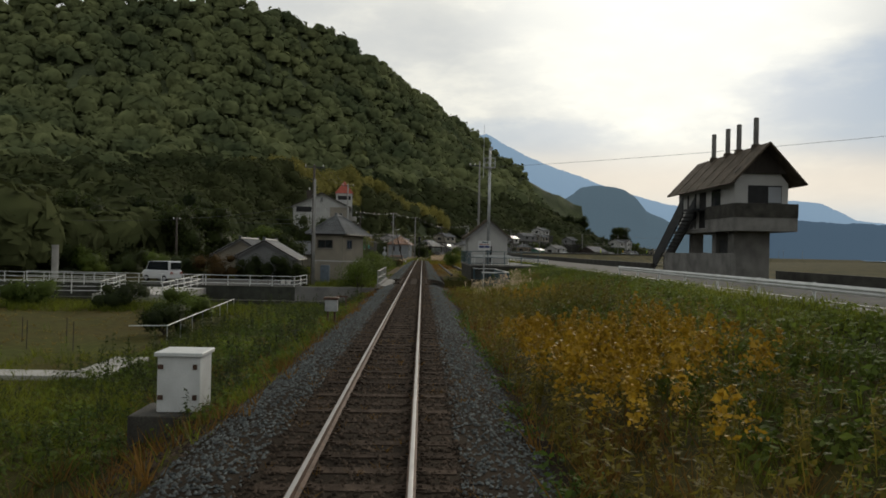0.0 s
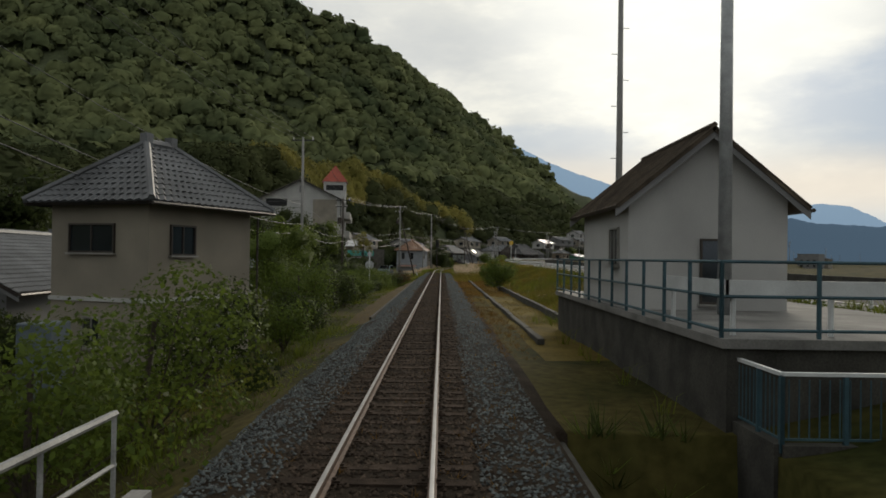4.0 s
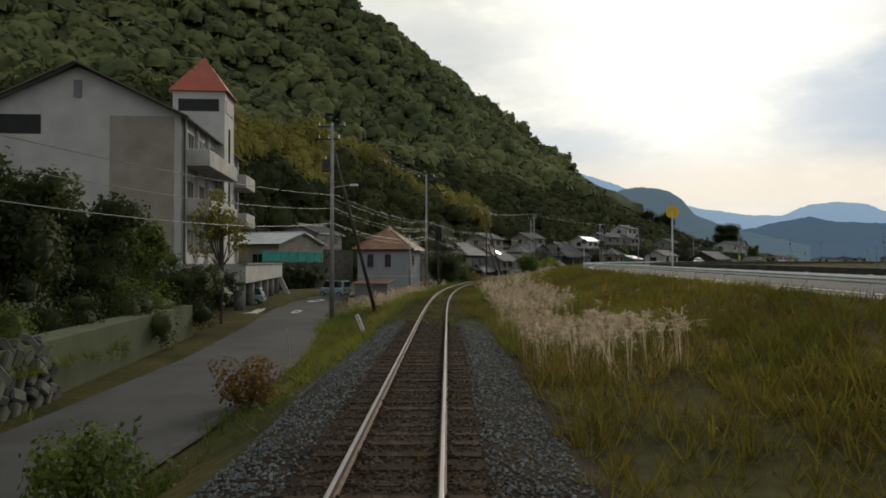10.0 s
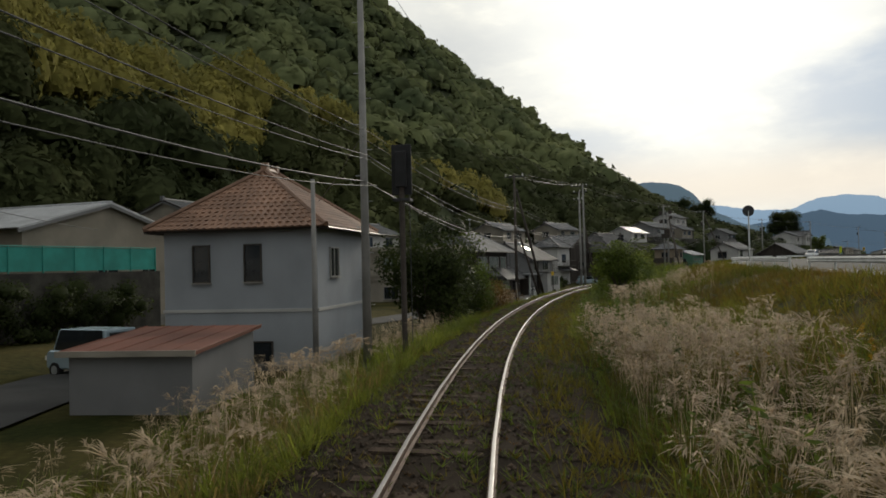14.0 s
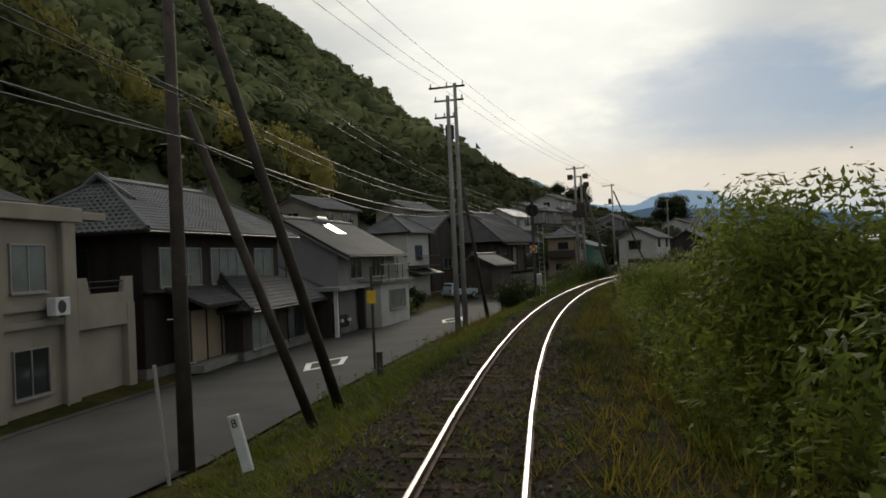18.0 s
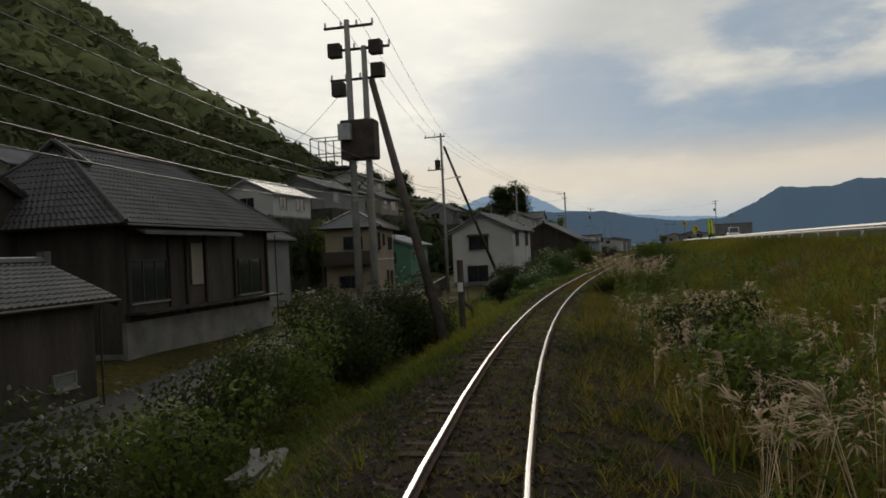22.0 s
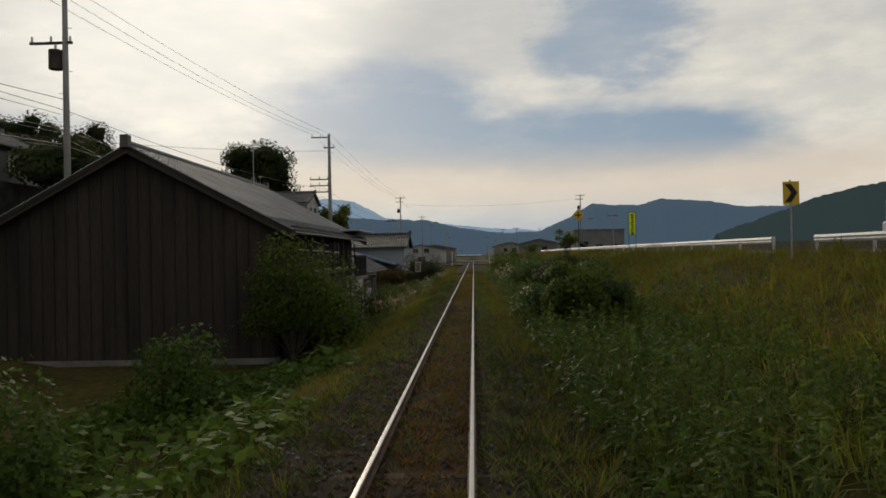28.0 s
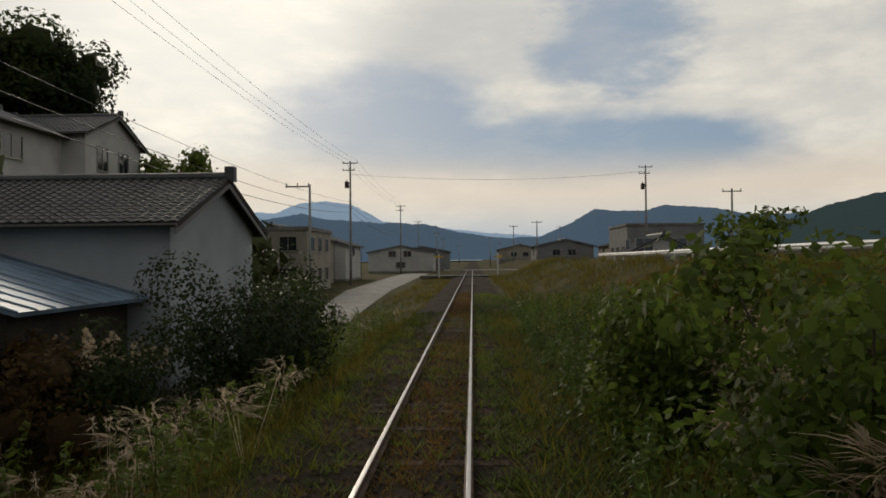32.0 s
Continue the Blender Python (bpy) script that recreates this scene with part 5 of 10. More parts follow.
solid_thing("road_bridge", Solid().add([place(s, l, z) for z in (-1.75, -1.22) for s in (53.8, 64.6) for l in (-22.2, -17.2)], [(0, 1, 3, 2), (4, 6, 7, 5), (0, 4, 5, 1), (2, 3, 7, 6), (0, 2, 6, 4), (1, 5, 7, 3)]), M["concrete_light"], "pale concrete slab bridge over the brook", "bridge", kind="structure")
ribbon("farm_lane", np.arange(64.5, 80, 3.0), np.interp(np.arange(64.5, 80, 3.0), [64, 80], [-9.8, -11]), 0 * np.arange(64.5, 80, 3.0) - 24.0, 0 * np.arange(64.5, 80, 3.0) - 1.12, M["asphalt"], "paved yard beside the brook")
# the raised gate platform to the right of the line
gate = thing("gate_platform", stand(72, 7.6, 0), "raised concrete sluice platform with blue railing beside the brook", "platform", kind="structure")
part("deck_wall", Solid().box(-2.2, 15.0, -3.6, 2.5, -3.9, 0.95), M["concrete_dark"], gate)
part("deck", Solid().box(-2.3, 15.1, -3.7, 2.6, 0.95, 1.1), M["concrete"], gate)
part("guard_beam", Solid().box(-1.75, -1.7, -1.1, 2.4, 1.72, 2.0).box(-1.75, 1.6, 2.3, 2.36, 1.72, 2.0), M["steel_white"], gate, "white guard rail on the platform")
for x, y in ((-1.65, -0.9), (-1.65, 0.6), (-1.65, 2.2), (1.4, 2.25)):
    part("beam_post", Solid().tube((x, y, 1.05), (x, y, 2.0), 0.05, n=6), M["steel_white"], gate)
pipe_fence([(69.9, 5.05, 1.1), (69.9, 11.2, 1.1)], "blue-green railing on the sluice platform", 1.2, (1.2, 0.65, 0.12), 1.5, "steel_blue")
pipe_fence([(69.9, 5.05, 1.1), (87.0, 5.05, 1.1)], "blue-green railing along the track side of the platform", 1.2, (1.2, 0.65, 0.12), 1.5, "steel_blue")
for p, q, k0 in (((70.6, 5.3), (68.3, 5.3), 0), ((68.3, 5.3), (68.3, 7.05), 0), ((68.3, 7.05), (56.55, 7.05), 1), ((56.55, 7.05), (56.55, 5.05), 1), ((56.55, 5.05), (55.0, 5.05), 1), ((55.0, 5.05), (55.0, 6.0), 0)):
    a, b = place(p[0], p[1], -0.2), place(q[0], q[1], -0.2)
    d = (b - a).length
    m = Matrix.Translation(a) @ Matrix.Rotation(math.atan2(b.y - a.y, b.x - a.x), 4, "Z")
    f = thing("panel_fence", m, "dark blue steel bar fence with a pale top rail", "fence")
    n = max(2, int(d / 0.75))
    bar = Solid().box(-0.03, 0.03, -0.03, 0.03, -0.1, 0.96).data("post", M["steel_blue"])
    for k in range(n + 1):
        ob = new("post", bar)
        ob.parent, ob.matrix_basis = f, Matrix.Translation((d * k / n, 0, 0))
    rod = Solid().box(-0.0075, 0.0075, -0.008, 0.008, 0.1, 0.9).data("bar", M["steel_blue"])
    for k in range(int(d / 0.14)):
        ob = new("bar", rod)
        ob.parent, ob.matrix_basis = f, Matrix.Translation((0.0975 + k * 0.14, 0, 0))
    part("bottom_rail", Solid().box(0.03, d - 0.03, -0.015, 0.015, 0.07, 0.1), M["steel_blue"], f)
    part("top_rail", Solid().box(0, d, -0.035, 0.035, 0.95, 1.0), M["steel_white"], f, "pale top rail")
    part("base", Solid().box(0, d, -0.1, 0.1, -3.6, 0.02), M["concrete_dark"], f)
house("pump_house", "small white pump house with a mossy gable roof", 76.6, 82.4, 5.2, 9.1, 1.1, 3.95, 5.55, "s", "thatch", "wall_white", 0, tiles=False, wins=[("N", -0.1, 1.3, 0.5, 1.5, "bronze", 1), ("L", -1.5, 2.2, 0.9, 0.9)], category="pump house", over=0.4, plinth=False)
# sign board beside the bridge
sg = thing("information_sign", stand(53.75, 4.95, -0.55), "white metal river sign with two blue panels on a post", "sign")
part("post", Solid().tube((0.04, 0, -0.3), (0.04, 0, 3.5), 0.04, n=8), M["steel_grey"], sg)
part("board", Solid().box(-0.02, 0.02, -0.44, 0.44, 2.95, 3.6), M["steel_white"], sg, bevel=0.01)
for k in range(3):
    part("writing_bar", Solid().box(-0.027, -0.021, 0.06 - k * 0.16, 0.16 - k * 0.16, 3.44, 3.54), M["steel_blue"], sg)
for k in range(7):
    part("writing_bar", Solid().box(-0.027, -0.021, 0.27 - k * 0.1, 0.34 - k * 0.1, 3.3, 3.39), M["roof_red"], sg)
for k in (-1, 1):
    part("arrow_panel", Solid().add([(-0.026, y * k, z) for y, z in ((0.02, 3.1), (0.33, 3.1), (0.4, 3.175), (0.33, 3.25), (0.02, 3.25))] + [(-0.021, y * k, z) for y, z in ((0.02, 3.1), (0.33, 3.1), (0.4, 3.175), (0.33, 3.25), (0.02, 3.25))], [(0, 1, 2, 3, 4), (9, 8, 7, 6, 5)] + [(i, (i + 1) % 5, 5 + (i + 1) % 5, 5 + i) for i in range(5)]), M["sign_blue"], sg, "dark blue arrow panel")
# gate tower on the river side
tw = thing("water_gate_house", stand(54.7, 25.35, 1.0), "pale concrete gate house on piers under a brown gable roof", "gate house")
for x0, x1, y0, y1 in ((2.2, 3.3, -1.3, 1.45), (6.4, 7.3, 0.2, 1.15), (6.4, 7.3, -1.9, -1.0), (11.2, 12.2, 0.4, 1.3), (11.2, 12.2, -1.9, -1.0)):
    part("pier", Solid().box(x0, x1, y0, y1, -0.6, 3.3), M["concrete"], tw, bevel=0.03)
part("gate_leaf", Solid().box(3.6, 6.2, -0.6, 0.9, -0.3, 2.6), M["steel_dark"], tw, "dark steel sluice gate")
part("floor_slab", Solid().box(0.0, 13.3, -2.3, 2.3, 3.22, 3.5), M["concrete"], tw)
part("balcony", Solid().box(0, 0.16, -2.3, 2.3, 3.5, 4.2).box(0.16, 5.8, 2.14, 2.3, 3.5, 4.2).box(0.16, 5.8, -2.3, -2.14, 3.5, 4.2), M["concrete"], tw, "grey concrete balcony parapet")
part("balcony_band", Solid().box(-0.03, 0.16, -2.33, 2.33, 4.2, 5.22).box(0.16, 5.8, 2.14, 2.33, 4.2, 5.22).box(0.16, 5.8, -2.33, -2.14, 4.2, 5.22), M["concrete_dark"], tw, "dark weathered upper band of the parapet")
part("wall", Solid().prism([(-2.05, 3.5), (1.95, 3.5), (1.95, 6.75), (0, 9.2), (-2.05, 6.75)], "x", 1.0, 13.2), M["wall_white"], tw, bevel=0.02)
# proud brown panel: the shade of the gable recess put into its colour
part("gable_board", Solid().prism([(-2.2, 7.45), (2.1, 7.45), (0.0, 9.35)], "x", 0.75, 1.0), M["timber_brown"], tw, "dark brown panel for the shaded gable recess")
# the wall is uncut: a thin black plate paints the dark of the opening
part("opening", Solid().box(0.97, 1.0, -1.55, 0.95, 5.3, 6.6), M["black"], tw)
part("shutter", Solid().box(0.94, 0.965, -1.5, -0.55, 5.35, 6.5), M["wall_bluegrey"], tw, "pale half-drawn shutter")
# black plates paint the dark inside of openings; the glass one is a window
for x0, x1, z0, m_ in ((3.6, 5.4, 4.6, "glass"), (6.6, 8.0, 3.6, "black"), (8.8, 9.1, 3.6, "black"), (10.6, 10.9, 4.6, "black")):
    part("side_opening", Solid().box(x0, x1, 1.95, 1.985, z0, 6.5), M[m_], tw)
for sy in (-1, 1):
    sheet_slope(tw, (-0.45, sy * 2.78, 6.6), (14.0, sy * 2.78, 6.6), (14.0, 0, 9.62), (-0.45, 0, 9.62), M["thatch"], 2.4)
for x in (2.0, 5.1, 7.3, 10.3):
    part("stop_post", Solid().box(x - 0.15, x + 0.15, -0.15, 0.15, 9.3, 11.75), M["concrete"], tw, bevel=0.02)
    part("post_collar", Solid().box(x - 0.25, x + 0.25, -0.25, 0.25, 9.3, 9.75), M["thatch"], tw)
st = Solid()
for k in range(16):
    st.box(15.2 - k * 0.47, 15.6 - k * 0.47, 2.35, 3.35, 0.3 + k * 0.3, 0.36 + k * 0.3)
for y in (2.35, 3.35):
    st.add([(15.8, y - 0.05, -0.2), (15.8, y - 0.05, 1.2), (8.0, y - 0.05, 6.2), (8.0, y - 0.05, 4.6), (15.8, y + 0.05, -0.2), (15.8, y + 0.05, 1.2), (8.0, y + 0.05, 6.2), (8.0, y + 0.05, 4.6)], [(0, 1, 2, 3), (7, 6, 5, 4), (0, 4, 5, 1), (1, 5, 6, 2), (2, 6, 7, 3), (3, 7, 4, 0)])
st.box(5.8, 8.0, 1.95, 3.4, 4.95, 5.1)
part("stair", st, M["steel_dark"], tw, "dark steel stair")
solid_thing("low_wall", Solid().box(0, 14.5, -0.15, 0.15, -0.4, 1.35), M["concrete"], "low concrete wall in front of the gate house", "wall", stand(52.0, 21.9, 1.2), bevel=0.02)
# camera mast and antenna
mast = thing("camera_mast", stand(75.2, 7.05, 1.1), "steel camera mast with a small platform and a whip antenna", "mast")
part("pole", Solid().tube((0, 0, 0), (0, 0, 11.2), 0.16, 0.12, n=12), M["steel_grey"], mast, smooth=True)
part("platform", Solid().box(-0.4, 0.4, -0.5, 0.5, 9.4, 9.48), M["steel_grey"], mast)
pr = Solid()
for x, y in ((-0.4, -0.5), (-0.4, 0.5), (0.4, -0.5), (0.4, 0.5)):
    pr.tube((x, y, 9.4), (x, y, 10.4), 0.02, n=5)
for z in (9.9, 10.4):
    pr.path([(-0.4, -0.5, z), (-0.4, 0.5, z), (0.4, 0.5, z), (0.4, -0.5, z), (-0.4, -0.5, z)], 0.018, 5)
part("platform_rail", pr, M["steel_grey"], mast)
part("camera_dome", Solid().tube((0, -0.02, 11.15), (0.05, -0.12, 11.4), 0.16, 0.1, n=10), M["steel_grey"], mast)
part("whip_antenna", Solid().tube((0, 0.62, 8.4), (0, 0.62, 13.6), 0.035, 0.012, n=6), M["steel_white"], mast)
# pale cabinets and boxes along the line
cab1 = thing("relay_cabinet", stand(15.6, -4.1, -1.1), "pale grey metal relay cabinet on a concrete base", "cabinet")
part("base", Solid().box(-0.75, 0.55, -0.55, 0.85, -0.7, 0.1), M["concrete_dark"], cab1, bevel=0.02)
part("body", Solid().box(-0.4, 0.4, -0.42, 0.42, 0.1, 1.2), M["steel_white"], cab1, bevel=0.015)
part("lid", Solid().box(-0.46, 0.46, -0.47, 0.47, 1.2, 1.28), M["steel_white"], cab1, bevel=0.012)
for z in (0.35, 0.95):
    part("hinge", Solid().box(-0.43, -0.4, 0.3, 0.4, z, z + 0.09), M["rail_side"], cab1, "rusty hinge")
    part("latch", Solid().box(-0.44, -0.4, -0.36, -0.28, z, z + 0.1), M["rail_side"], cab1)
cab2 = thing("junction_box", stand(32.0, -3.1, -0.62), "small grey junction box with a rusty lid on two legs", "cabinet")
for y in (-0.14, 0.14):
    part("leg", Solid().box(-0.05, 0.05, y - 0.04, y + 0.04, -0.2, 0.32), M["rail_side"], cab2)
part("body", Solid().box(-0.2, 0.2, -0.25, 0.25, 0.3, 0.78), M["steel_grey"], cab2, bevel=0.01)
part("lid", Solid().box(-0.26, 0.26, -0.3, 0.3, 0.78, 0.88), M["rail_side"], cab2, "rusty brown lid", bevel=0.01)
solid_thing("utility_box", Solid().box(-0.5, 0.5, -0.42, 0.42, 0, 1.95), M["steel_service"], "tall blue-grey metal service box beside the house", "cabinet", stand(76.5, -9.0, -1.35), bevel=0.03)
rs2 = thing("wayside_post", stand(39, -3.4, -0.9), "low rusty frame post on the bank", "post")
part("frame", Solid().box(-0.04, 0.04, -0.25, -0.18, 0, 0.75).box(-0.04, 0.04, 0.18, 0.25, 0, 0.75).box(-0.06, 0.06, -0.3, 0.3, 0.72, 0.8), M["rail_side"], rs2)
# old platform kerbs
def kerb(s0, s1, l, z, h, label):
    root = thing("platform_edge", stand(s0, l, z), label, "platform edge", kind="structure")
    inv = root.matrix_basis.inverted()
    data = Solid().box(-0.985, 0.985, -0.11, 0.11, -0.75, 0.0).data("kerb_stone", M["concrete_dark"], 0.02)
    s = s0
    rk = random.Random(int(l * 10))
    while s < s1:
        ob = new("kerb_stone", data)
        ob.parent, ob.matrix_basis = root, inv @ stand(s + 1, l + rk.uniform(-0.02, 0.02), z + rk.uniform(-0.03, 0.02))
        s += 2.0


kd = thing("edging", stand(94, -2.7, -0.62), "narrow weathered concrete edging beside the ballast", "kerb", kind="structure")
for k in range(28):
    part("edging_stone", Solid().box(-0.98, 0.98, -0.05, 0.05, -0.3, 0.05), M["concrete_dark"], kd, "", kd.matrix_basis.inverted() @ stand(95 + 2 * k, -2.68, -0.6), bevel=0.01)
kerb(82, 146, 3.8, -0.2, 0.4, "dark mossy kerb of a disused railway platform")
kerb(82, 141, 5.75, -0.06, 0.4, "dark mossy back kerb of a disused railway platform")

# ---- school ----
SCH = stand(204.6, -26.9, 2.2, 7.4)
sch = thing("school", SCH, "pale three-storey school with a gabled end and balconies", "school")
part("wall", Solid().prism([(-7.4, -3.7), (7.4, -3.7), (7.4, 11.2), (0, 14.6), (-7.4, 11.2)], "x", 0, 23.6), M["wall_white"], sch)
part("gable_panel", Solid().box(-0.06, 0.0, -6.9, -2.3, 0.4, 11.0), M["wall_beige"], sch, "beige recessed gable panel")
# no hollow here: the dark of the recess is painted as a black plate
part("gable_recess", Solid().box(-0.05, 0.0, 2.6, 6.6, 9.6, 11.0), M["black"], sch)
part("gable_vent", Solid().box(-0.05, 0.0, -0.3, 0.3, 12.3, 13.6), M["wall_grey"], sch)
for sy in (-1, 1):
    sheet_slope(sch, (-0.7, sy * 8.1, 10.9), (24.3, sy * 8.1, 10.9), (24.3, 0, 14.85), (-0.7, 0, 14.85), M["roof_metal"], 1.2)
part("coping", Solid().tube((-0.72, -8.1, 10.85), (-0.72, 0, 14.8), 0.12, n=6).tube((-0.72, 0, 14.8), (-0.72, 8.1, 10.85), 0.12, n=6), M["frame_dark"], sch)
TX = 12.6
part("tower", Solid().box(TX, TX + 4.6, -8.2, -3.6, -3.7, 15.7), M["wall_white"], sch, "white stair tower")
# the tower is solid; black plates paint the darkness of its openings
part("tower_opening", Solid().box(TX - 0.05, TX, -7.7, -4.1, 13.9, 15.0), M["black"], sch)
part("tower_opening", Solid().box(TX + 0.5, TX + 4.1, -8.25, -8.2, 13.9, 15.0), M["black"], sch)
part("tower_slit", Solid().box(TX + 1.9, TX + 2.6, -8.25, -8.2, 1.0, 12.6), M["glass"], sch)
part("tower_roof", Solid().add([(TX - 0.35, -8.55, 15.7), (TX + 4.95, -8.55, 15.7), (TX + 4.95, -3.25, 15.7), (TX - 0.35, -3.25, 15.7), (TX + 2.3, -5.9, 19.4)], [(0, 1, 4), (1, 2, 4), (2, 3, 4), (3, 0, 4), (3, 2, 1, 0)]), M["roof_red"], sch, "faded red pyramid roof")
for x0, x1 in ((0.6, TX - 0.2), (TX + 4.8, 22.8)):
    for k in range(3):
        z = 0.1 + 3.75 * k
        if k:
            part("balcony", Solid().box(x0, x1, -9.3, -7.4, z - 0.18, z).box(x0, x1, -9.4, -9.25, z - 0.2, z + 1.1).box(x0, x0 + 0.14, -9.3, -7.4, z, z + 1.1).box(x1 - 0.14, x1, -9.3, -7.4, z, z + 1.1), M["concrete_light"], sch, "pale rounded balcony parapet", bevel=0.05)
        n = int((x1 - x0) / 3.2)
        for j in range(n):
            u = x0 + (x1 - x0) * (j + 0.5) / n
            window(sch, "R", u, z + 0.85, 2.4, 1.75, (0, 7.4), "dark" if (j + k) % 3 else "pale", 3, sill=False)
        for j in range(n + 1):
            u = x0 + (x1 - x0) * j / n
            part("column", Solid().box(u - 0.12, u + 0.12, -7.7, -7.4, z, z + 3.6), M["wall_white"], sch)
part("downpipe", Solid().tube((0.3, -7.6, -2), (0.3, -7.6, 10.8), 0.06, n=6), M["frame_dark"], sch)
# terrace over the car park
ter = thing("terrace", stand(206, -14.9, -1.5, 9), "concrete terrace on round columns above a car park", "terrace", kind="structure")
part("slab", Solid().box(0, 29.0, 0, 6.5, 2.25, 2.7), M["concrete_light"], ter)
part("parapet", Solid().box(-0.1, 29.1, -0.12, 0.12, 2.3, 3.75), M["concrete_light"], ter)
part("parapet", Solid().box(-0.12, 0.12, 0.12, 6.4, 2.3, 3.75), M["concrete_light"], ter)
part("coping", Solid().box(-0.25, 29.2, -0.25, 0.2, 3.7, 3.82), M["concrete"], ter)
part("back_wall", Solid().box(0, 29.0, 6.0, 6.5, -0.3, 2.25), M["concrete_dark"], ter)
part("floor", Solid().box(-1, 30, -1.0, 6.4, -0.4, 0.12), M["concrete_light"], ter)
for k in range(6):
    part("column", Solid().tube((1.2 + k * 5.3, 0.5, 0.0), (1.2 + k * 5.3, 0.5, 2.3), 0.42, n=14), M["concrete"], ter, smooth=True)
part("brace", Solid().add([(28.4, -0.1, 2.3), (29.0, -0.1, 2.3), (28.7, -1.2, 0), (28.1, -1.2, 0), (28.4, 0.4, 2.3), (29.0, 0.4, 2.3), (28.7, -0.7, 0), (28.1, -0.7, 0)], [(0, 1, 2, 3), (7, 6, 5, 4), (0, 4, 5, 1), (1, 5, 6, 2), (2, 6, 7, 3), (3, 7, 4, 0)]), M["concrete_light"], ter)
# retaining wall and green fence
rw = thing("retaining_wall", stand(238.5, -26.0, -1.5, -11), "dark overgrown retaining wall", "wall", kind="structure")
part("wall", Solid().box(-6, 16, -0.3, 0.3, -0.3, 3.9), M["concrete_dark"], rw)
gf = thing("mesh_fence", stand(240, -26.0, 2.4, -13), "teal green mesh fence with posts", "fence")
part("mesh", Solid().box(0, 14, -0.01, 0.01, 0.1, 1.35), M["fence_green"], gf)
for k in range(8):
    part("post", Solid().tube((k * 2, -0.04, 0), (k * 2, -0.04, 1.45), 0.035, n=6), M["fence_green"], gf)
part("top_rail", Solid().tube((0, -0.04, 1.4), (14, -0.04, 1.4), 0.03, n=6), M["fence_green"], gf)

# ---- grey flats on the lane ----
fl = thing("flats", stand(287.3, -14.3, -1.75, 1), "beige two-storey concrete block with a garage", "building")
part("wall", Solid().box(0.25, 3.9, 0.25, 15.2, 0, 6.0).box(3.9, 7.1, 0.25, 15.2, 0, 2.85).box(6.9, 7.1, 0.25, 2.4, 2.85, 3.0), M["wall_beige"], fl)
part("upper_wall", Solid().box(3.9, 6.9, 2.3, 15.0, 2.85, 5.9), M["timber_brown"], fl, "dark recessed upper wall")
part("cornice", Solid().box(-0.05, 4.3, -0.05, 15.4, 5.75, 6.22).box(4.3, 5.6, -0.05, 0.5, 5.85, 6.12), M["wall_beige"], fl, bevel=0.02)
for y in (0.3, 4.5, 10.1, 14.9):
    part("pilaster", Solid().box(0.0, 0.3, y - 0.28, y + 0.28, 0, 5.75), M["wall_beige"], fl, bevel=0.015)
for x in (0.3, 3.65):
    part("pilaster", Solid().box(x - 0.3, x + 0.3, 0.0, 0.3, 0, 5.75), M["wall_beige"], fl, bevel=0.015)
part("pilaster", Solid().box(6.75, 7.25, -0.02, 0.45, 0, 3.0), M["wall_beige"], fl, bevel=0.02)
for z in (2.55, 3.05):
    part("string_course", Solid().box(0.1, 0.3, 0, 15.2, z, z + 0.2), M["wall_beige"], fl)
    part("string_course", Solid().box(0.3, 3.6, 0.1, 0.3, z, z + 0.2), M["wall_beige"], fl)
for y in (2.4, 7.3, 12.5):
    for z in (0.6, 3.75):
        window(fl, "N", y, z, 1.6, 1.25, (-0.25, 0), "pale" if z > 2 else "dark", 2)
for z in (0.55, 3.65):
    window(fl, "R", 1.95, z, 1.5, 1.35, (0, -0.25), "pale" if z > 2 else "dark", 2)
part("garage_door", Solid().box(4.1, 6.7, 0.3, 0.36, 0.05, 2.2), M["wall_cream"], fl, "cream rolling garage door")
for k in range(9):
    part("door_slat", Solid().box(4.12, 6.68, 0.275, 0.3, 0.1 + k * 0.235, 0.31 + k * 0.235), M["wall_cream"], fl)
part("lintel", Solid().box(3.95, 6.75, 0.0, 0.3, 2.25, 2.95), M["wall_beige"], fl, bevel=0.015)
part("terrace_parapet", Solid().prism([(3.95, 2.95), (7.2, 2.95), (7.2, 3.95), (6.7, 3.95), (6.55, 3.4), (4.6, 3.4), (4.45, 3.95), (3.95, 3.95)], "y", 0.0, 0.18), M["wall_beige"], fl, "dipped terrace parapet")
part("terrace_rail", Solid().tube((4.45, 0.09, 3.8), (6.7, 0.09, 3.8), 0.03, n=6).tube((4.5, 0.09, 3.6), (6.65, 0.09, 3.6), 0.02, n=6), M["steel_dark"], fl)
ac = part("air_conditioner", Solid().box(2.4, 3.1, -0.32, 0.0, 2.85, 3.4), M["steel_white"], fl, "white air conditioner", bevel=0.02)
part("grille", Solid().tube((2.68, -0.33, 3.12), (2.68, -0.322, 3.12), 0.2, n=16), M["steel_dark"], ac)
part("drainpipe", Solid().tube((3.2, -0.05, 0.0), (3.2, -0.05, 5.7), 0.04, n=6), M["wall_beige"], fl)
# pent roof and air conditioner of the old house; garage and shed below the gable house
pent = thing("shop_front", stand(301, -14.0, -1.7, 6), "tiled pent roof over sliding shop doors", "shop front")
tile_slope(pent, (-5.4, -0.9, 2.6), (6.0, -0.9, 2.6), (6.0, 0.9, 3.35), (-5.4, 0.9, 3.35), M["tile_dark"])
part("door_screen", Solid().box(-5.0, 1.0, 0.1, 0.2, 0.35, 2.4), M["wall_tan"], pent, "tan sliding doors")
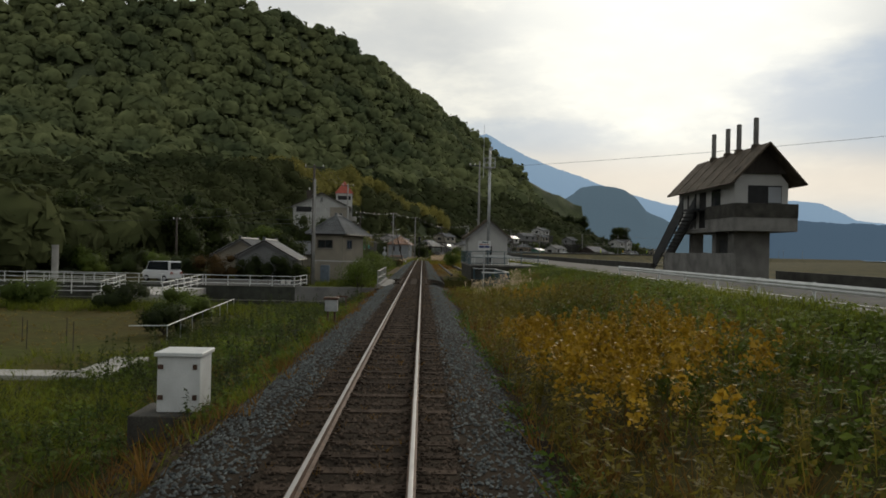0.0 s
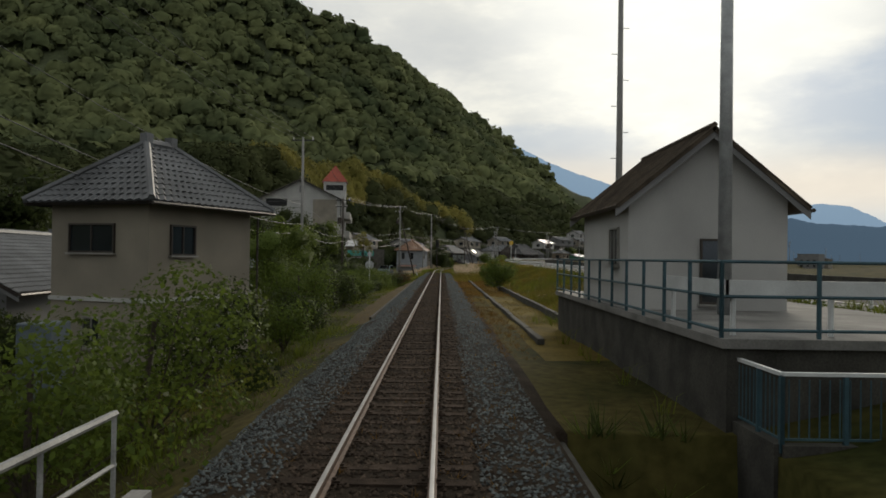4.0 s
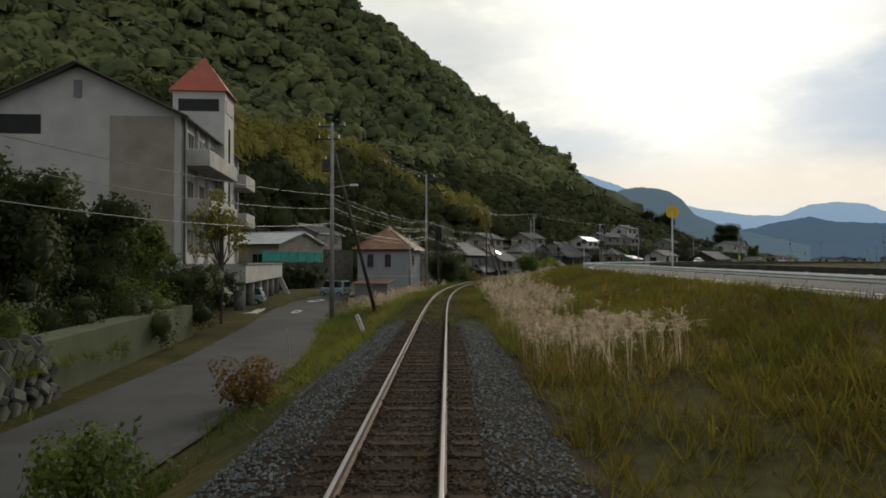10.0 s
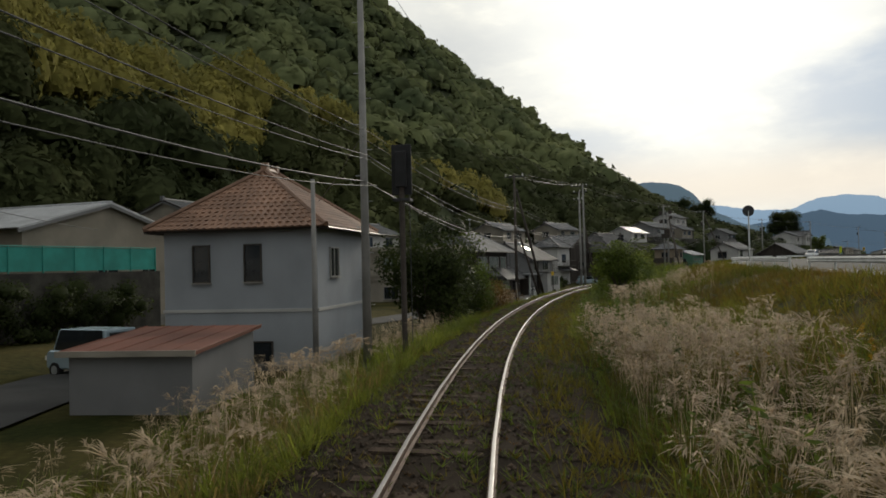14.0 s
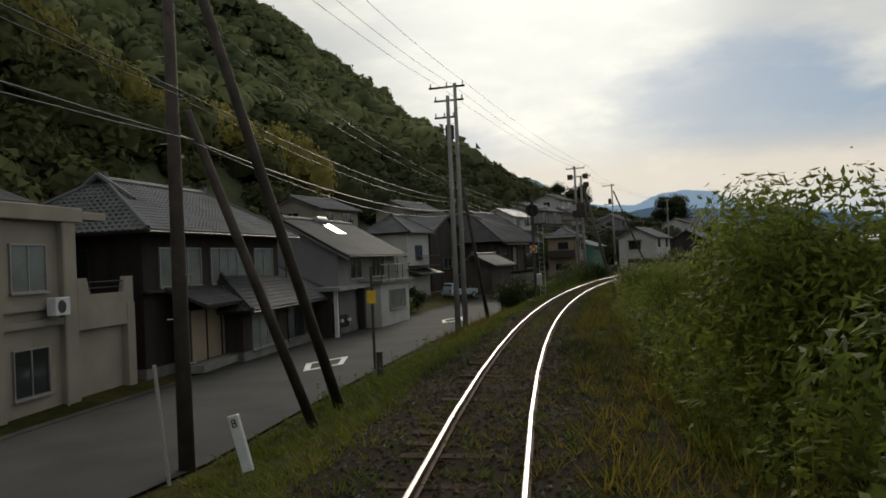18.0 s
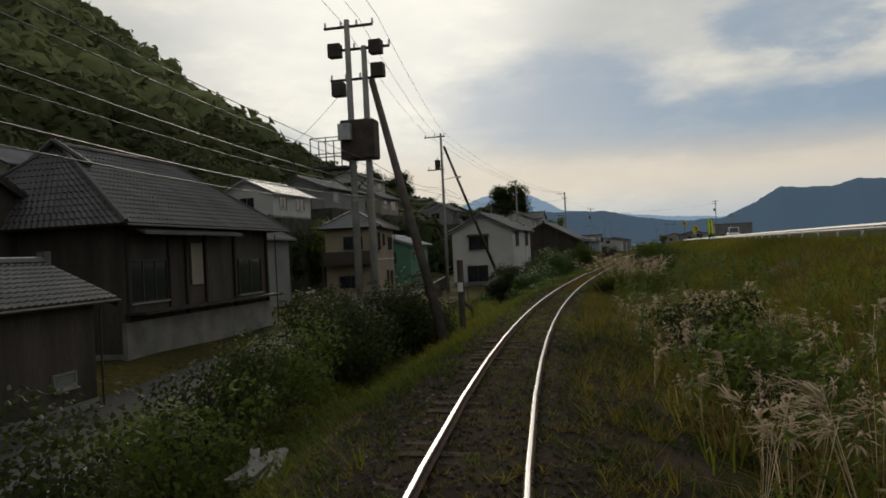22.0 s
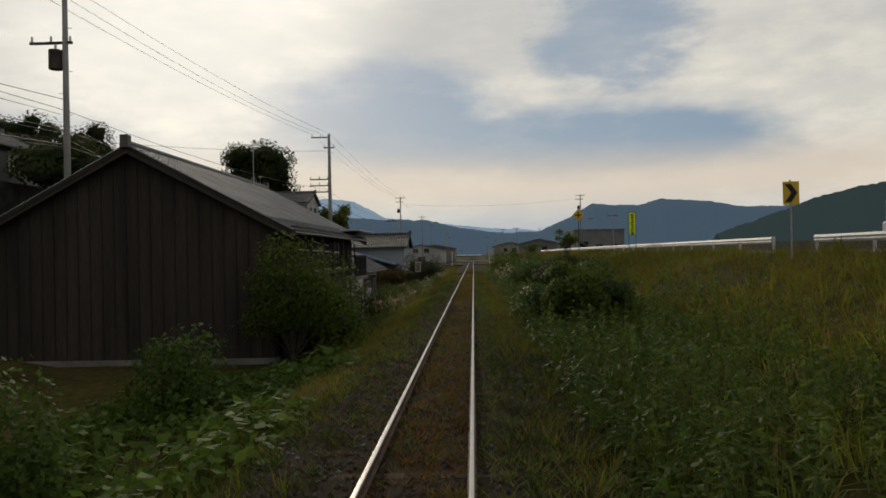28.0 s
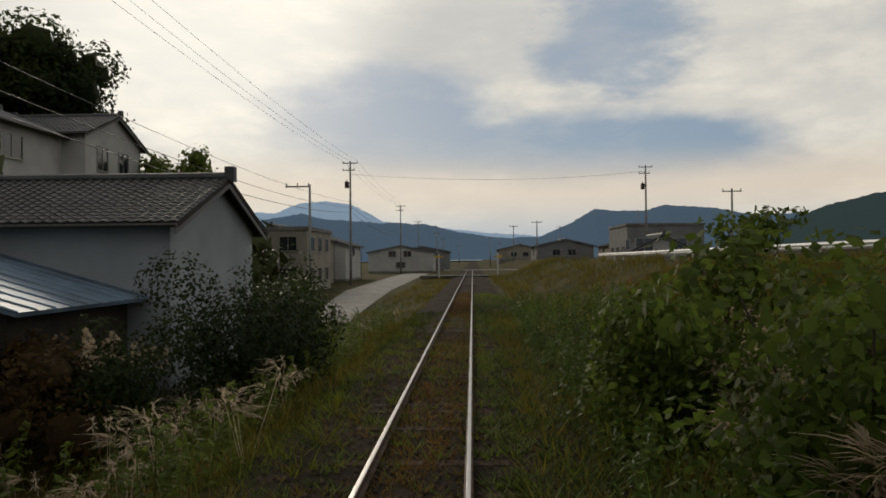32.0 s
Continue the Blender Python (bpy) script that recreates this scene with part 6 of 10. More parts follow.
for k in range(5):
    part("door_stile", Solid().box(-5.0 + k * 1.5 - 0.03, -5.0 + k * 1.5 + 0.03, 0.05, 0.12, 0.35, 2.4), M["timber_dark"], pent)
part("step", Solid().box(-5.2, 5.8, -0.5, 0.2, 0, 0.3), M["concrete"], pent)
gar = thing("garage", stand(311.2, -12.6, -1.75, 3), "dark open garage under a flat roof", "garage")
part("roof", Solid().box(-3.2, 2.6, -0.4, 5, 2.55, 2.75), M["roof_metal"], gar)
part("post", Solid().box(-2.9, -2.7, -0.1, 0.1, 0, 2.55), M["steel_white"], gar)
part("post", Solid().box(1.9, 2.2, -0.1, 0.3, 0, 2.55), M["timber_dark"], gar)
part("back_wall", Solid().box(-3, 2.4, 4.7, 4.9, 0, 2.55), M["timber_dark"], gar)
part("side_wall", Solid().box(-3.0, -2.9, 0.2, 4.8, 0, 2.55), M["timber_dark"], gar)
shd = thing("annex", stand(316.6, -13.6, -1.75, 2), "low white flat-roofed annex with sliding windows", "annex")
part("wall", Solid().box(-3.0, 3.1, -1.7, 2.0, 0, 2.7), M["wall_white"], shd)
part("roof_slab", Solid().box(-3.3, 3.4, -2.0, 2.0, 2.7, 2.88), M["concrete"], shd)
window(shd, "R", 0.4, 1.0, 3.4, 1.2, (0, 1.7), "pale", 4)
for k in range(5):
    part("baluster", Solid().tube((-3.0 + k * 1.5, -1.8, 2.88), (-3.0 + k * 1.5, -1.8, 3.9), 0.03, n=5), M["steel_dark"], shd)
part("balcony_rail", Solid().tube((-3.2, -1.8, 3.85), (3.3, -1.8, 3.85), 0.03, n=5).tube((-3.2, -1.8, 3.4), (3.3, -1.8, 3.4), 0.02, n=5), M["steel_dark"], shd)
part("solar_panel", Solid().add([(-2.2, 1.3, 6.0), (-0.6, 1.3, 6.0), (-0.6, 2.5, 6.72), (-2.2, 2.5, 6.72), (-2.2, 1.3, 5.9), (-0.6, 1.3, 5.9), (-0.6, 2.5, 6.62), (-2.2, 2.5, 6.62)], [(0, 1, 2, 3), (7, 6, 5, 4), (0, 4, 5, 1), (1, 5, 6, 2), (2, 6, 7, 3), (3, 7, 4, 0)]), material("solar_glass", (0.06, 0.065, 0.07), 0.06, 0.0, 1, 0.1, 30, 0.05, 0.0, spec=1.0), shd, "shiny solar water heater panel")
part("water_tank", Solid().tube((-2.2, 2.75, 6.95), (-0.6, 2.75, 6.95), 0.22, n=10), M["steel_grey"], shd)
# balconies
bal = thing("balcony", h24.matrix_basis @ Matrix.Translation((-h24x, 0, 0)), "dark enclosed balcony on the tan house", "balcony")
part("floor", Solid().box(-1.3, 0, -h24y, h24y, 3.0, 3.15), M["frame_dark"], bal)
part("front", Solid().box(-1.34, -1.28, -h24y, h24y, 3.15, 4.15), M["frame_dark"], bal)
part("side", Solid().box(-1.3, 0, -h24y - 0.04, -h24y + 0.02, 3.15, 4.15), M["frame_dark"], bal)
part("post", Solid().box(-1.34, -1.26, -h24y, -h24y + 0.08, 0, 5.6).box(-1.34, -1.26, h24y - 0.08, h24y, 0, 5.6), M["frame_dark"], bal)
b2 = thing("balcony", stand(461.6, -6.0, 1.25), "concrete balcony with a dark railing on the old house", "balcony")
part("slab", Solid().box(-2.4, 1.9, -0.55, 0.7, -0.18, 0.0), M["concrete"], b2)
for k in range(20):
    part("baluster", Solid().box(-2.3 + k * 0.215 - 0.02, -2.3 + k * 0.215 + 0.02, -0.5, -0.46, 0.0, 1.05), M["black"], b2)
part("hand_rail", Solid().box(-2.35, 1.85, -0.53, -0.43, 1.05, 1.12).box(1.78, 1.85, -0.5, 0.7, 1.05, 1.12), M["black"], b2)
part("canopy", Solid().box(-3.2, 2.2, -0.9, 0.9, 2.35, 2.41), M["roof_metal"], b2, "thin metal canopy")
wa = thing("annex", stand(462.0, -6.9, -1.5), "white rendered ground-floor annex with a door and windows", "annex")
part("wall", Solid().box(-2.8, 3.4, -0.9, 2.0, 0, 2.6), M["wall_white"], wa)
for x, z, w, h in ((-1.6, 0.5, 0.8, 1.5), (0.6, 0.55, 0.9, 1.3), (2.3, 0.3, 0.9, 1.7)):
    window(wa, "R", x, z, w, h, (0, 0.9), "pale", 1)
lw = thing("lower_wall", stand(453.5, -6.1, -1.5), "dark boards and pale sliding doors under the upper floor", "wall")
part("boards", Solid().box(-7, 5.6, -0.1, 0.05, 0.3, 3.1), M["timber_dark"], lw)
part("sliding_door", Solid().box(1.6, 5.0, -0.16, -0.1, 0.2, 1.9), M["glass_pale"], lw)
part("door_frame", Solid().box(1.5, 1.6, -0.2, -0.08, 0.2, 2.0).box(3.2, 3.3, -0.2, -0.08, 0.2, 2.0).box(5.0, 5.1, -0.2, -0.08, 0.2, 2.0).box(1.5, 5.1, -0.2, -0.08, 1.9, 2.02), M["frame_alu"], lw)
part("beam", Solid().box(-7, 5.7, -0.22, -0.08, 3.1, 3.3), M["wall_beige"], lw)
ac2 = thing("air_conditioner", stand(471.0, -6.45, -0.45), "white outdoor air conditioner on the house wall", "air conditioner")
part("body", Solid().box(-0.4, 0.4, -0.15, 0.15, 0, 0.6), M["steel_white"], ac2, bevel=0.02)
part("grille", Solid().tube((-0.1, -0.16, 0.3), (-0.1, -0.17, 0.3), 0.22, n=16), M["black"], ac2)
part("bracket", Solid().box(-0.4, 0.4, -0.1, 0.3, -0.06, 0.0), M["steel_grey"], ac2)
wpn = thing("wall_panel", stand(472, -6.87, -1.45), "dark red-brown panelled lower wall", "wall panel")
for k in range(13):
    part("panel", Solid().box(-6.3 + k * 0.97, -5.36 + k * 0.97, 0.0, 0.045, 0.1, 2.35), M["brick_red" if k in (3, 6, 9) else "timber_brown"], wpn, bevel=0.01)


# ---- fields at the start ----
pth = thing("field_path", stand(24, -10, -1.9), "narrow concrete path across the fields", "path", kind="structure")
part("slab", Solid().box(0, 1.1, -0.1, 22, -0.3, 0.06), M["concrete_light"], pth, bevel=0.02)
part("slab", Solid().box(0.0, 4.4, -0.7, 0.5, -0.3, 0.05), M["concrete_light"], pth, bevel=0.02)
fr = thing("field_rail", stand(33.4, -10.3, -1.95, 4.6), "thin white pipe rail along the field ditch", "rail")
part("rail", Solid().tube((0, 0, 0.75), (17.5, 0, 0.75), 0.025, n=6).tube((0, 0, 0.75), (0, 1.6, 0.72), 0.025, n=6), M["steel_white"], fr)
for k in range(8):
    part("post", Solid().tube((k * 2.5, 0, -0.1), (k * 2.5, 0, 0.75), 0.022, n=6), M["steel_grey"], fr)
for k in range(7):
    solid_thing("garden_stake", Solid().tube((0, 0, -0.2), (0.03, 0, 1.05), 0.018, n=5), M["timber_brown"], "thin bean stake in the vegetable plot", "stake", stand(30.5 + (k % 2) * 1.4, -13.0 - k * 0.9, -1.85), group="stakes in the plot")
solid_thing("gate_pillar", Solid().tube((0, 0, -1.8), (0, 0, 2.2), 0.32, n=14), M["concrete_light"], "pale round concrete pillar beyond the brook", "pillar", stand(78, -36.2, -0.2))
anx = thing("school_annex", stand(236.0, -27.6, 2.4, 4), "low cream school annex with dark windows", "building")
part("wall", Solid().box(-12, 0, 0, 7, -1.0, 3.3), M["wall_cream"], anx)
part("roof_slab", Solid().box(-12.4, 0.4, -0.4, 7.4, 3.3, 3.55), M["concrete_light"], anx)
for x in (-1.6, -4.6, -7.6):
    window(anx, "R", x, 1.2, 2.0, 1.3, (0, 0), "dark", 2, sill=False)

# lean-to, notice board and slab at the last houses
ln = thing("lean_to", stand(500.2, -10.4, -1.3), "dark lean-to under a faded blue sheet roof", "shed")
part("wall", Solid().prism([(-2.5, 0), (2.5, 0), (2.5, 4.2), (-2.5, 2.75)], "x", -2.4, 2.5), M["timber_brown"], ln)
sheet_slope(ln, (-2.9, -3.0, 2.72), (2.6, -3.0, 2.72), (2.6, 2.8, 4.4), (-2.9, 2.8, 4.4), M["roof_blue"], 0.6)
nb = thing("notice_board", stand(480.3, -3.78, -0.5), "small white notice board with dark writing on a post", "sign")
part("board", Solid().box(-0.015, 0.015, -0.185, 0.185, 1.5, 2.24), M["wall_cream"], nb)
part("border", Solid().box(-0.022, -0.012, -0.2, 0.2, 2.21, 2.25).box(-0.022, -0.012, -0.2, 0.2, 1.49, 1.53).box(-0.022, -0.012, -0.2, -0.17, 1.5, 2.24).box(-0.022, -0.012, 0.17, 0.2, 1.5, 2.24), M["steel_white"], nb)
for k in range(4):
    part("writing", Solid().box(-0.02, -0.016, -0.11, -0.03, 2.05 - k * 0.16, 2.16 - k * 0.16), M["steel_dark"], nb)
    part("writing", Solid().box(-0.02, -0.016, 0.04, 0.09, 2.06 - k * 0.16, 2.15 - k * 0.16), M["concrete_dark"], nb)
part("post", Solid().tube((0.04, 0, -0.3), (0.04, 0, 2.2), 0.025, n=6), M["pole_dark"], nb)
solid_thing("concrete_slab", Solid().box(-3, 3.0, -0.9, 3.5, -0.6, 0.1), M["concrete_light"], "pale concrete slab beside the vine heap", "slab", stand(492.5, -12.6, -0.75), bevel=0.03)
# garden wall and gate fence before the white house
gw = thing("garden_wall", stand(383, -11.6, -1.35, 11), "low brown garden wall beside the lane", "wall")
part("wall", Solid().box(0, 23, -0.1, 0.1, -0.4, 1.15), M["timber_brown"], gw, bevel=0.02)
part("coping", Solid().box(-0.05, 23.05, -0.14, 0.14, 1.15, 1.22), M["concrete_dark"], gw)
wf = thing("wire_fence", stand(383, -11.4, -1.35, -90), "dark wire mesh garden fence", "fence")
for k in range(4):
    part("post", Solid().tube((k * 1.5, 0, -0.3), (k * 1.5, 0, 1.15), 0.03, n=6), M["steel_dark"], wf)
part("rail", Solid().tube((0, 0, 1.1), (4.5, 0, 1.1), 0.02, n=6).tube((0, 0, 0.5), (4.5, 0, 0.5), 0.015, n=6), M["steel_dark"], wf)
for k in range(30):
    part("wire", Solid().tube((k * 0.15 + 0.07, 0, 0.05), (k * 0.15 + 0.07, 0, 1.1), 0.006, n=4), M["steel_dark"], wf)

pipe_fence([(323, -6.4, -1.72), (327, -6.45, -1.7), (335, -6.7, -1.65), (342, -7.6, -1.6)], "single white pipe rail along the lane edge", 0.42, (0.42,), 2.6, "steel_white", 0.028)
pk = thing("plank_pile", stand(340.2, -4.0, float(ground_z(340.2, -4.0)) - 0.05, 12), "small pile of weathered planks on the bank", "planks")
for k in range(9):
    part("plank", Solid().box(-1.1, 1.1, -0.09, 0.09, 0, 0.045), M["concrete"], pk, "", pose((k % 3) * 0.12 - 0.1, (k % 3) * 0.23 - 0.25, 0.05 + 0.07 * (k // 3), 4 * ((k * 7) % 3 - 1), 3, (k * 37) % 23 - 11), bevel=0.008)


def tv_antenna(s, l, z, h, turn=0, long=1.0):
    r = thing("tv_antenna", stand(s, l, z, turn), "thin rooftop television antenna with short cross rods", "antenna")
    part("mast", Solid().tube((0, 0, -0.2), (0, 0, h), 0.022, n=6), M["steel_grey"], r)
    part("boom", Solid().tube((-0.5 * long, 0, h - 0.15), (0.7 * long, 0, h - 0.15), 0.014 * long, n=5), M["steel_grey"], r)
    part("stay", Solid().tube((0, 0, 0.35), (0.3, 0.1, -0.1), 0.01, n=4).tube((0, 0, 0.35), (-0.2, 0.2, -0.1), 0.01, n=4).tube((0, 0, 0.35), (-0.1, -0.28, -0.1), 0.01, n=4), M["steel_grey"], r)
    for k in range(7):
        part("rod", Solid().tube(((-0.45 + k * 0.18) * long, -0.22 - 0.03 * k, h - 0.15), ((-0.45 + k * 0.18) * long, 0.22 + 0.03 * k, h - 0.15), 0.008 * long, n=4), M["steel_grey"], r)


tv_antenna(459.8, -10.9, 6.3, 2.15, 115, 1.5)
tv_antenna(412.0, -12.3, 6.2, 1.6, 70)
tv_antenna(527.0, -29.3, 12.0, 2.0, 10)
tv_antenna(304.0, -18.8, 6.3, 2.0, 40)


# ---- poles, wires, signals ----
def utility_pole(s, l, base, top, label, arms=(), transformer=0, timber=False, r=0.17, steps=True, lamp=False, turn=0.0):
    """A tapered pole. arms: (height below the top, half length, side shift)."""
    root = thing("utility_pole", stand(s, l, base, turn), label, "utility pole")
    h = top - base
    part("pole", Solid().tube((0, 0, -0.5), (0, 0, h), r, r * 0.6, n=12), M["pole_dark" if timber else "pole"], root, smooth=True)
    for dz, half, sh in arms:
        z = h - dz
        arm = part("crossarm", Solid().box(-0.05, 0.05, sh - half, sh + half, z - 0.05, z + 0.05), M["steel_dark"], root)
        for k in range(3):
            y = sh + half * (-0.9 + 0.9 * k)
            part("insulator", Solid().tube((0, y, z + 0.05), (0, y, z + 0.28), 0.055, 0.04, n=8), M["porcelain"], arm)
    for k in range(transformer):
        y = 0.42 if k == 0 else -0.42
        t = part("transformer", Solid().tube((0, y, h - 3.3), (0, y, h - 2.5), 0.27, n=12), M["pole_dark"], root, "dark grey transformer can")
        part("bushing", Solid().tube((0, y, h - 2.5), (0, y, h - 2.25), 0.06, n=6), M["porcelain"], t)
    if steps:
        st = Solid()
        for k in range(int((h - 2.5) / 0.9)):
            z = 2.2 + 0.9 * k
            st.tube((0, 0, z), (0, 0.3 * (1 if k % 2 else -1), z), 0.013, n=4)
        part("step_bolts", st, M["steel_grey"], root)
    if lamp:
        a = part("lamp_arm", Solid().tube((0, 0, h - 4.4), (0, -1.3, h - 4.2), 0.03, n=6), M["steel_grey"], root)
        part("lamp_head", Solid().box(-0.12, 0.12, -1.75, -1.25, h - 4.3, h - 4.15), M["steel_white"], a)
    return root


def stay(a, b, label="slanting timber prop leaning on the utility pole", r=0.13):
    pa, pb = place(*a), place(*b)
    solid_thing("pole_prop", Solid().tube((0, 0, -0.3), pb - pa, r, r * 0.75, n=10), M["pole_dark"], label, "pole prop", Matrix.Translation(pa), smooth=True)


A3 = ((0.25, 0.95, 0.0),)
A33 = ((0.25, 0.95, 0.0), (1.1, 0.75, 0.2))
LINE = [  # along, across, base, top, arms, transformer, timber
    (71.6, -9.5, -1.3, 8.7, (), 0, False), (75.2, -10.1, -1.3, 10.4, A3, 1, True), (125.9, -11.8, -1.0, 12.8, A3, 0, False), (157.0, -12.2, -1.2, 9.8, A33, 1, True),
    (201.0, -7.4, -1.6, 11.8, A33, 1, False), (236.0, -4.7, -1.2, 12.3, A3, 0, False), (283.5, -6.6, -1.8, 11.0, A3, 0, True), (313.2, -6.35, -1.8, 12.7, ((0.2, 1.1, 0.5), (1.0, 0.9, 0.4), (2.0, 0.6, 0.7)), 1, False),
    (398.0, -13.9, -1.3, 13.6, ((0.3, 1.0, 0.6), (3.4, 0.8, 0.6)), 1, False), (450.8, -16.1, -1.0, 13.6, ((0.3, 0.7, 0.4), (2.2, 0.9, 0.6)), 1, False), (492.2, -12.9, -1.2, 14.0, ((0.3, 0.9, 0.8), (1.3, 0.5, 0.0), (4.3, 0.9, 1.0), (4.9, 0.9, 1.0), (5.5, 0.9, 1.0)), 0, False), (577.0, -14.2, -0.8, 14.4, A33, 1, False), (640.0, -14.0, -0.6, 13.5, A33, 0, False), (705, -15, -0.5, 13.5, A3, 0, False),
]
for s, l, b, t, arms, tr, tm in LINE:
    utility_pole(s, l, b, t, "dark timber utility pole with crossarms" if tm else "grey concrete utility pole with crossarms and insulators", arms, tr, tm, r=0.22 if s == 492.2 else 0.17, lamp=s in (201.0, 398.0))
utility_pole(310.6, -6.15, -1.8, 11.4, "plain grey concrete pole beside the lane", (), 0, steps=False)
utility_pole(540.0, -11.3, -0.9, 7.9, "slim pole with one long arm", ((0.15, 0.9, 0.9),), 0, r=0.13, steps=False)
utility_pole(236.4, -6.7, -1.7, 5.5, "short grey steel pole beside the house", (), 0, r=0.12, steps=False)
utility_pole(90, -28, -1.6, 5.5, "short timber pole behind the gardens", ((0.3, 0.4, 0),), 0, True, steps=False)
utility_pole(84.2, 6.7, 0.9, 12.2, "thin concrete pole behind the pump house", ((0.5, 0.6, 0.5),), 0, r=0.14)
utility_pole(590.0, 24.4, 1.0, 15.0, "concrete utility pole beside the road", A33, 1)
utility_pole(426.0, -34.0, 6.5, 15.0, "small hillside pole with an antenna arm", ((0.4, 0.6, 0), (1.2, 0.4, 0)), 0, r=0.12)
for k, (s, l, t) in enumerate(((660, 10, 10), (690, 24, 11), (720, 6, 9), (760, -10, 10), (800, 12, 9), (620, 12, 9), (670, -8, 9), (560, 26, 9), (860, -6, 9), (830, 22, 10), (640, 34, 12))):
    utility_pole(s, l, 0, t, "distant utility pole beside the road", A3, 0, steps=False, r=0.15)
stay((203.6, -4.75, -1.0), (201.3, -7.6, 11.0))
stay((286.5, -4.9, -1.4), (283.7, -6.4, 5.6))
stay((288.9, -5.0, -1.5), (283.8, -6.5, 9.6), r=0.15)
stay((317.2, -5.8, -1.9), (313.4, -6.3, 7.2))
stay((354.6, -3.4, -0.6), (360.2, -7.3, 10.0), r=0.19)
stay((403.2, -9.7, -1.0), (398.2, -13.7, 12.4), r=0.15)
# the twin pole with its platform
tp = thing("utility_pole", stand(359.7, -7.8, -1.6), "twin utility pole with transformers and a steel platform", "utility pole")
for y in (-0.36, 0.36):
    part("pole", Solid().tube((0, y, -0.5), (0, y, 14.2 if y > 0 else 13.0), 0.19, 0.12, n=12), M["pole"], tp, smooth=True)
for z, half, sh in ((13.9, 1.1, 0.3), (12.9, 1.2, -0.3), (11.6, 1.0, 0.2)):
    arm = part("crossarm", Solid().box(-0.05, 0.05, sh - half, sh + half, z - 0.05, z + 0.05), M["steel_dark"], tp)
    for k in range(4):
        part("insulator", Solid().tube((0, sh - half + k * half * 0.65, z + 0.05), (0, sh - half + k * half * 0.65, z + 0.26), 0.055, 0.04, n=8), M["porcelain"], arm)
for y, z in ((0.95, 12.9), (0.85, 11.2), (-0.95, 11.9), (-0.9, 12.9)):
    part("switch_box", Solid().box(-0.22, 0.22, y - 0.28, y + 0.28, z - 0.3, z + 0.3), M["pole_dark"], tp, bevel=0.03)
part("transformer", Solid().box(-0.45, 0.45, -0.75, 0.75, 8.1, 9.8), M["pole_dark"], tp, "large dark transformer", bevel=0.06)
part("control_box", Solid().box(-0.75, -0.4, 0.2, 0.75, 8.9, 9.6), M["steel_grey"], tp, bevel=0.02)
part("platform", Solid().box(-0.5, 0.5, 0.5, 2.1, 7.75, 7.85), M["steel_dark"], tp)
prl = Solid()
for x in (-0.5, 0.5):
    for y in (0.7, 1.4, 2.1):
        prl.tube((x, y, 7.8), (x, y, 9.1), 0.025, n=5)
for z in (8.4, 9.1):
    prl.path([(-0.5, 0.6, z), (-0.5, 2.1, z), (0.5, 2.1, z), (0.5, 0.6, z)], 0.022, 5)
part("platform_rail", prl, M["steel_dark"], tp)
part("brace", Solid().tube((0, 0.6, 6.9), (0, 1.9, 7.75), 0.03, n=5).tube((0, -0.55, 6.6), (0, 0.55, 7.6), 0.03, n=5).tube((0, 0.55, 6.6), (0, -0.55, 7.6), 0.03, n=5), M["steel_dark"], tp)


def wire(a, b, sag, r=0.012, n=14, label="thin power line between poles"):
    pa, pb = (a if isinstance(a, Vector) else place(*a)), (b if isinstance(b, Vector) else place(*b))
    pts = []
    for k in range(n + 1):
        u = k / n
        p = pa.lerp(pb, u) - pa
        p.z -= 4 * sag * u * (1 - u)
        pts.append(p)
    solid_thing("power_line", Solid().path(pts, r, 4), M["wire"], label, "cable", Matrix.Translation(pa), group="power lines")


MAIN = [(75.2, -10.1, 10.4), (125.9, -11.8, 12.8), (157.0, -12.2, 9.9), (201.0, -7.4, 11.8), (236.0, -4.7, 12.3), (283.5, -6.6, 11.0), (313.2, -6.6, 12.7), (359.7, -7.6, 12.6), (398.0, -14.4, 13.6), (450.8, -16.4, 13.5), (492.2, -13.6, 14.0), (577.0, -14.2, 14.4), (640, -14, 13.5), (705, -15, 13.5)]
LOW = {75.2: (7.2, 5.6, 5.0), 125.9: (6.8, 5.1, 4.4), 157.0: (5.6, 5.0, 4.3), 201.0: (6.9, 6.0, 5.0), 236.0: (7.0, 6.2, 5.3), 283.5: (7.7, 6.0, 5.1), 313.2: (6.6, 5.8, 5.2), 359.7: (6.4, 5.5, 4.9), 398.0: (8.6, 7.8, 7.0), 450.8: (8.6, 7.8, 7.2), 492.2: (8.8, 8.0, 7.4), 577.0: (9.4, 8.8, 8.2), 640: (8.5, 8, 7.5)}
for (s0, l0, z0), (s1, l1, z1) in zip(MAIN[:-1], MAIN[1:]):
    d = s1 - s0
    for k in (-1, 0, 1):
        wire((s0, l0 + 0.85 * k, z0 + 0.02), (s1, l1 + 0.85 * k, z1 + 0.02), 0.010 * d + 0.1 * (k == 0), 0.011)
    if s0 < 590:
        for k, r in enumerate((0.013, 0.015, 0.02)):
            wire((s0, l0 + 0.25 - 0.1 * k, LOW[s0][k]), (s1, l1 + 0.25 - 0.1 * k, LOW[s1][k]), 0.012 * d + 0.12 * k, r, label="thick communication cable between poles")
            if 190 < s0 < 400:
                wire((s0, l0 + 0.05 + 0.2 * k, LOW[s0][k] - 0.22), (s1, l1 + 0.05 + 0.2 * k, LOW[s1][k] - 0.16), 0.013 * d + 0.2 * k, 0.011, label="thin communication cable between poles")
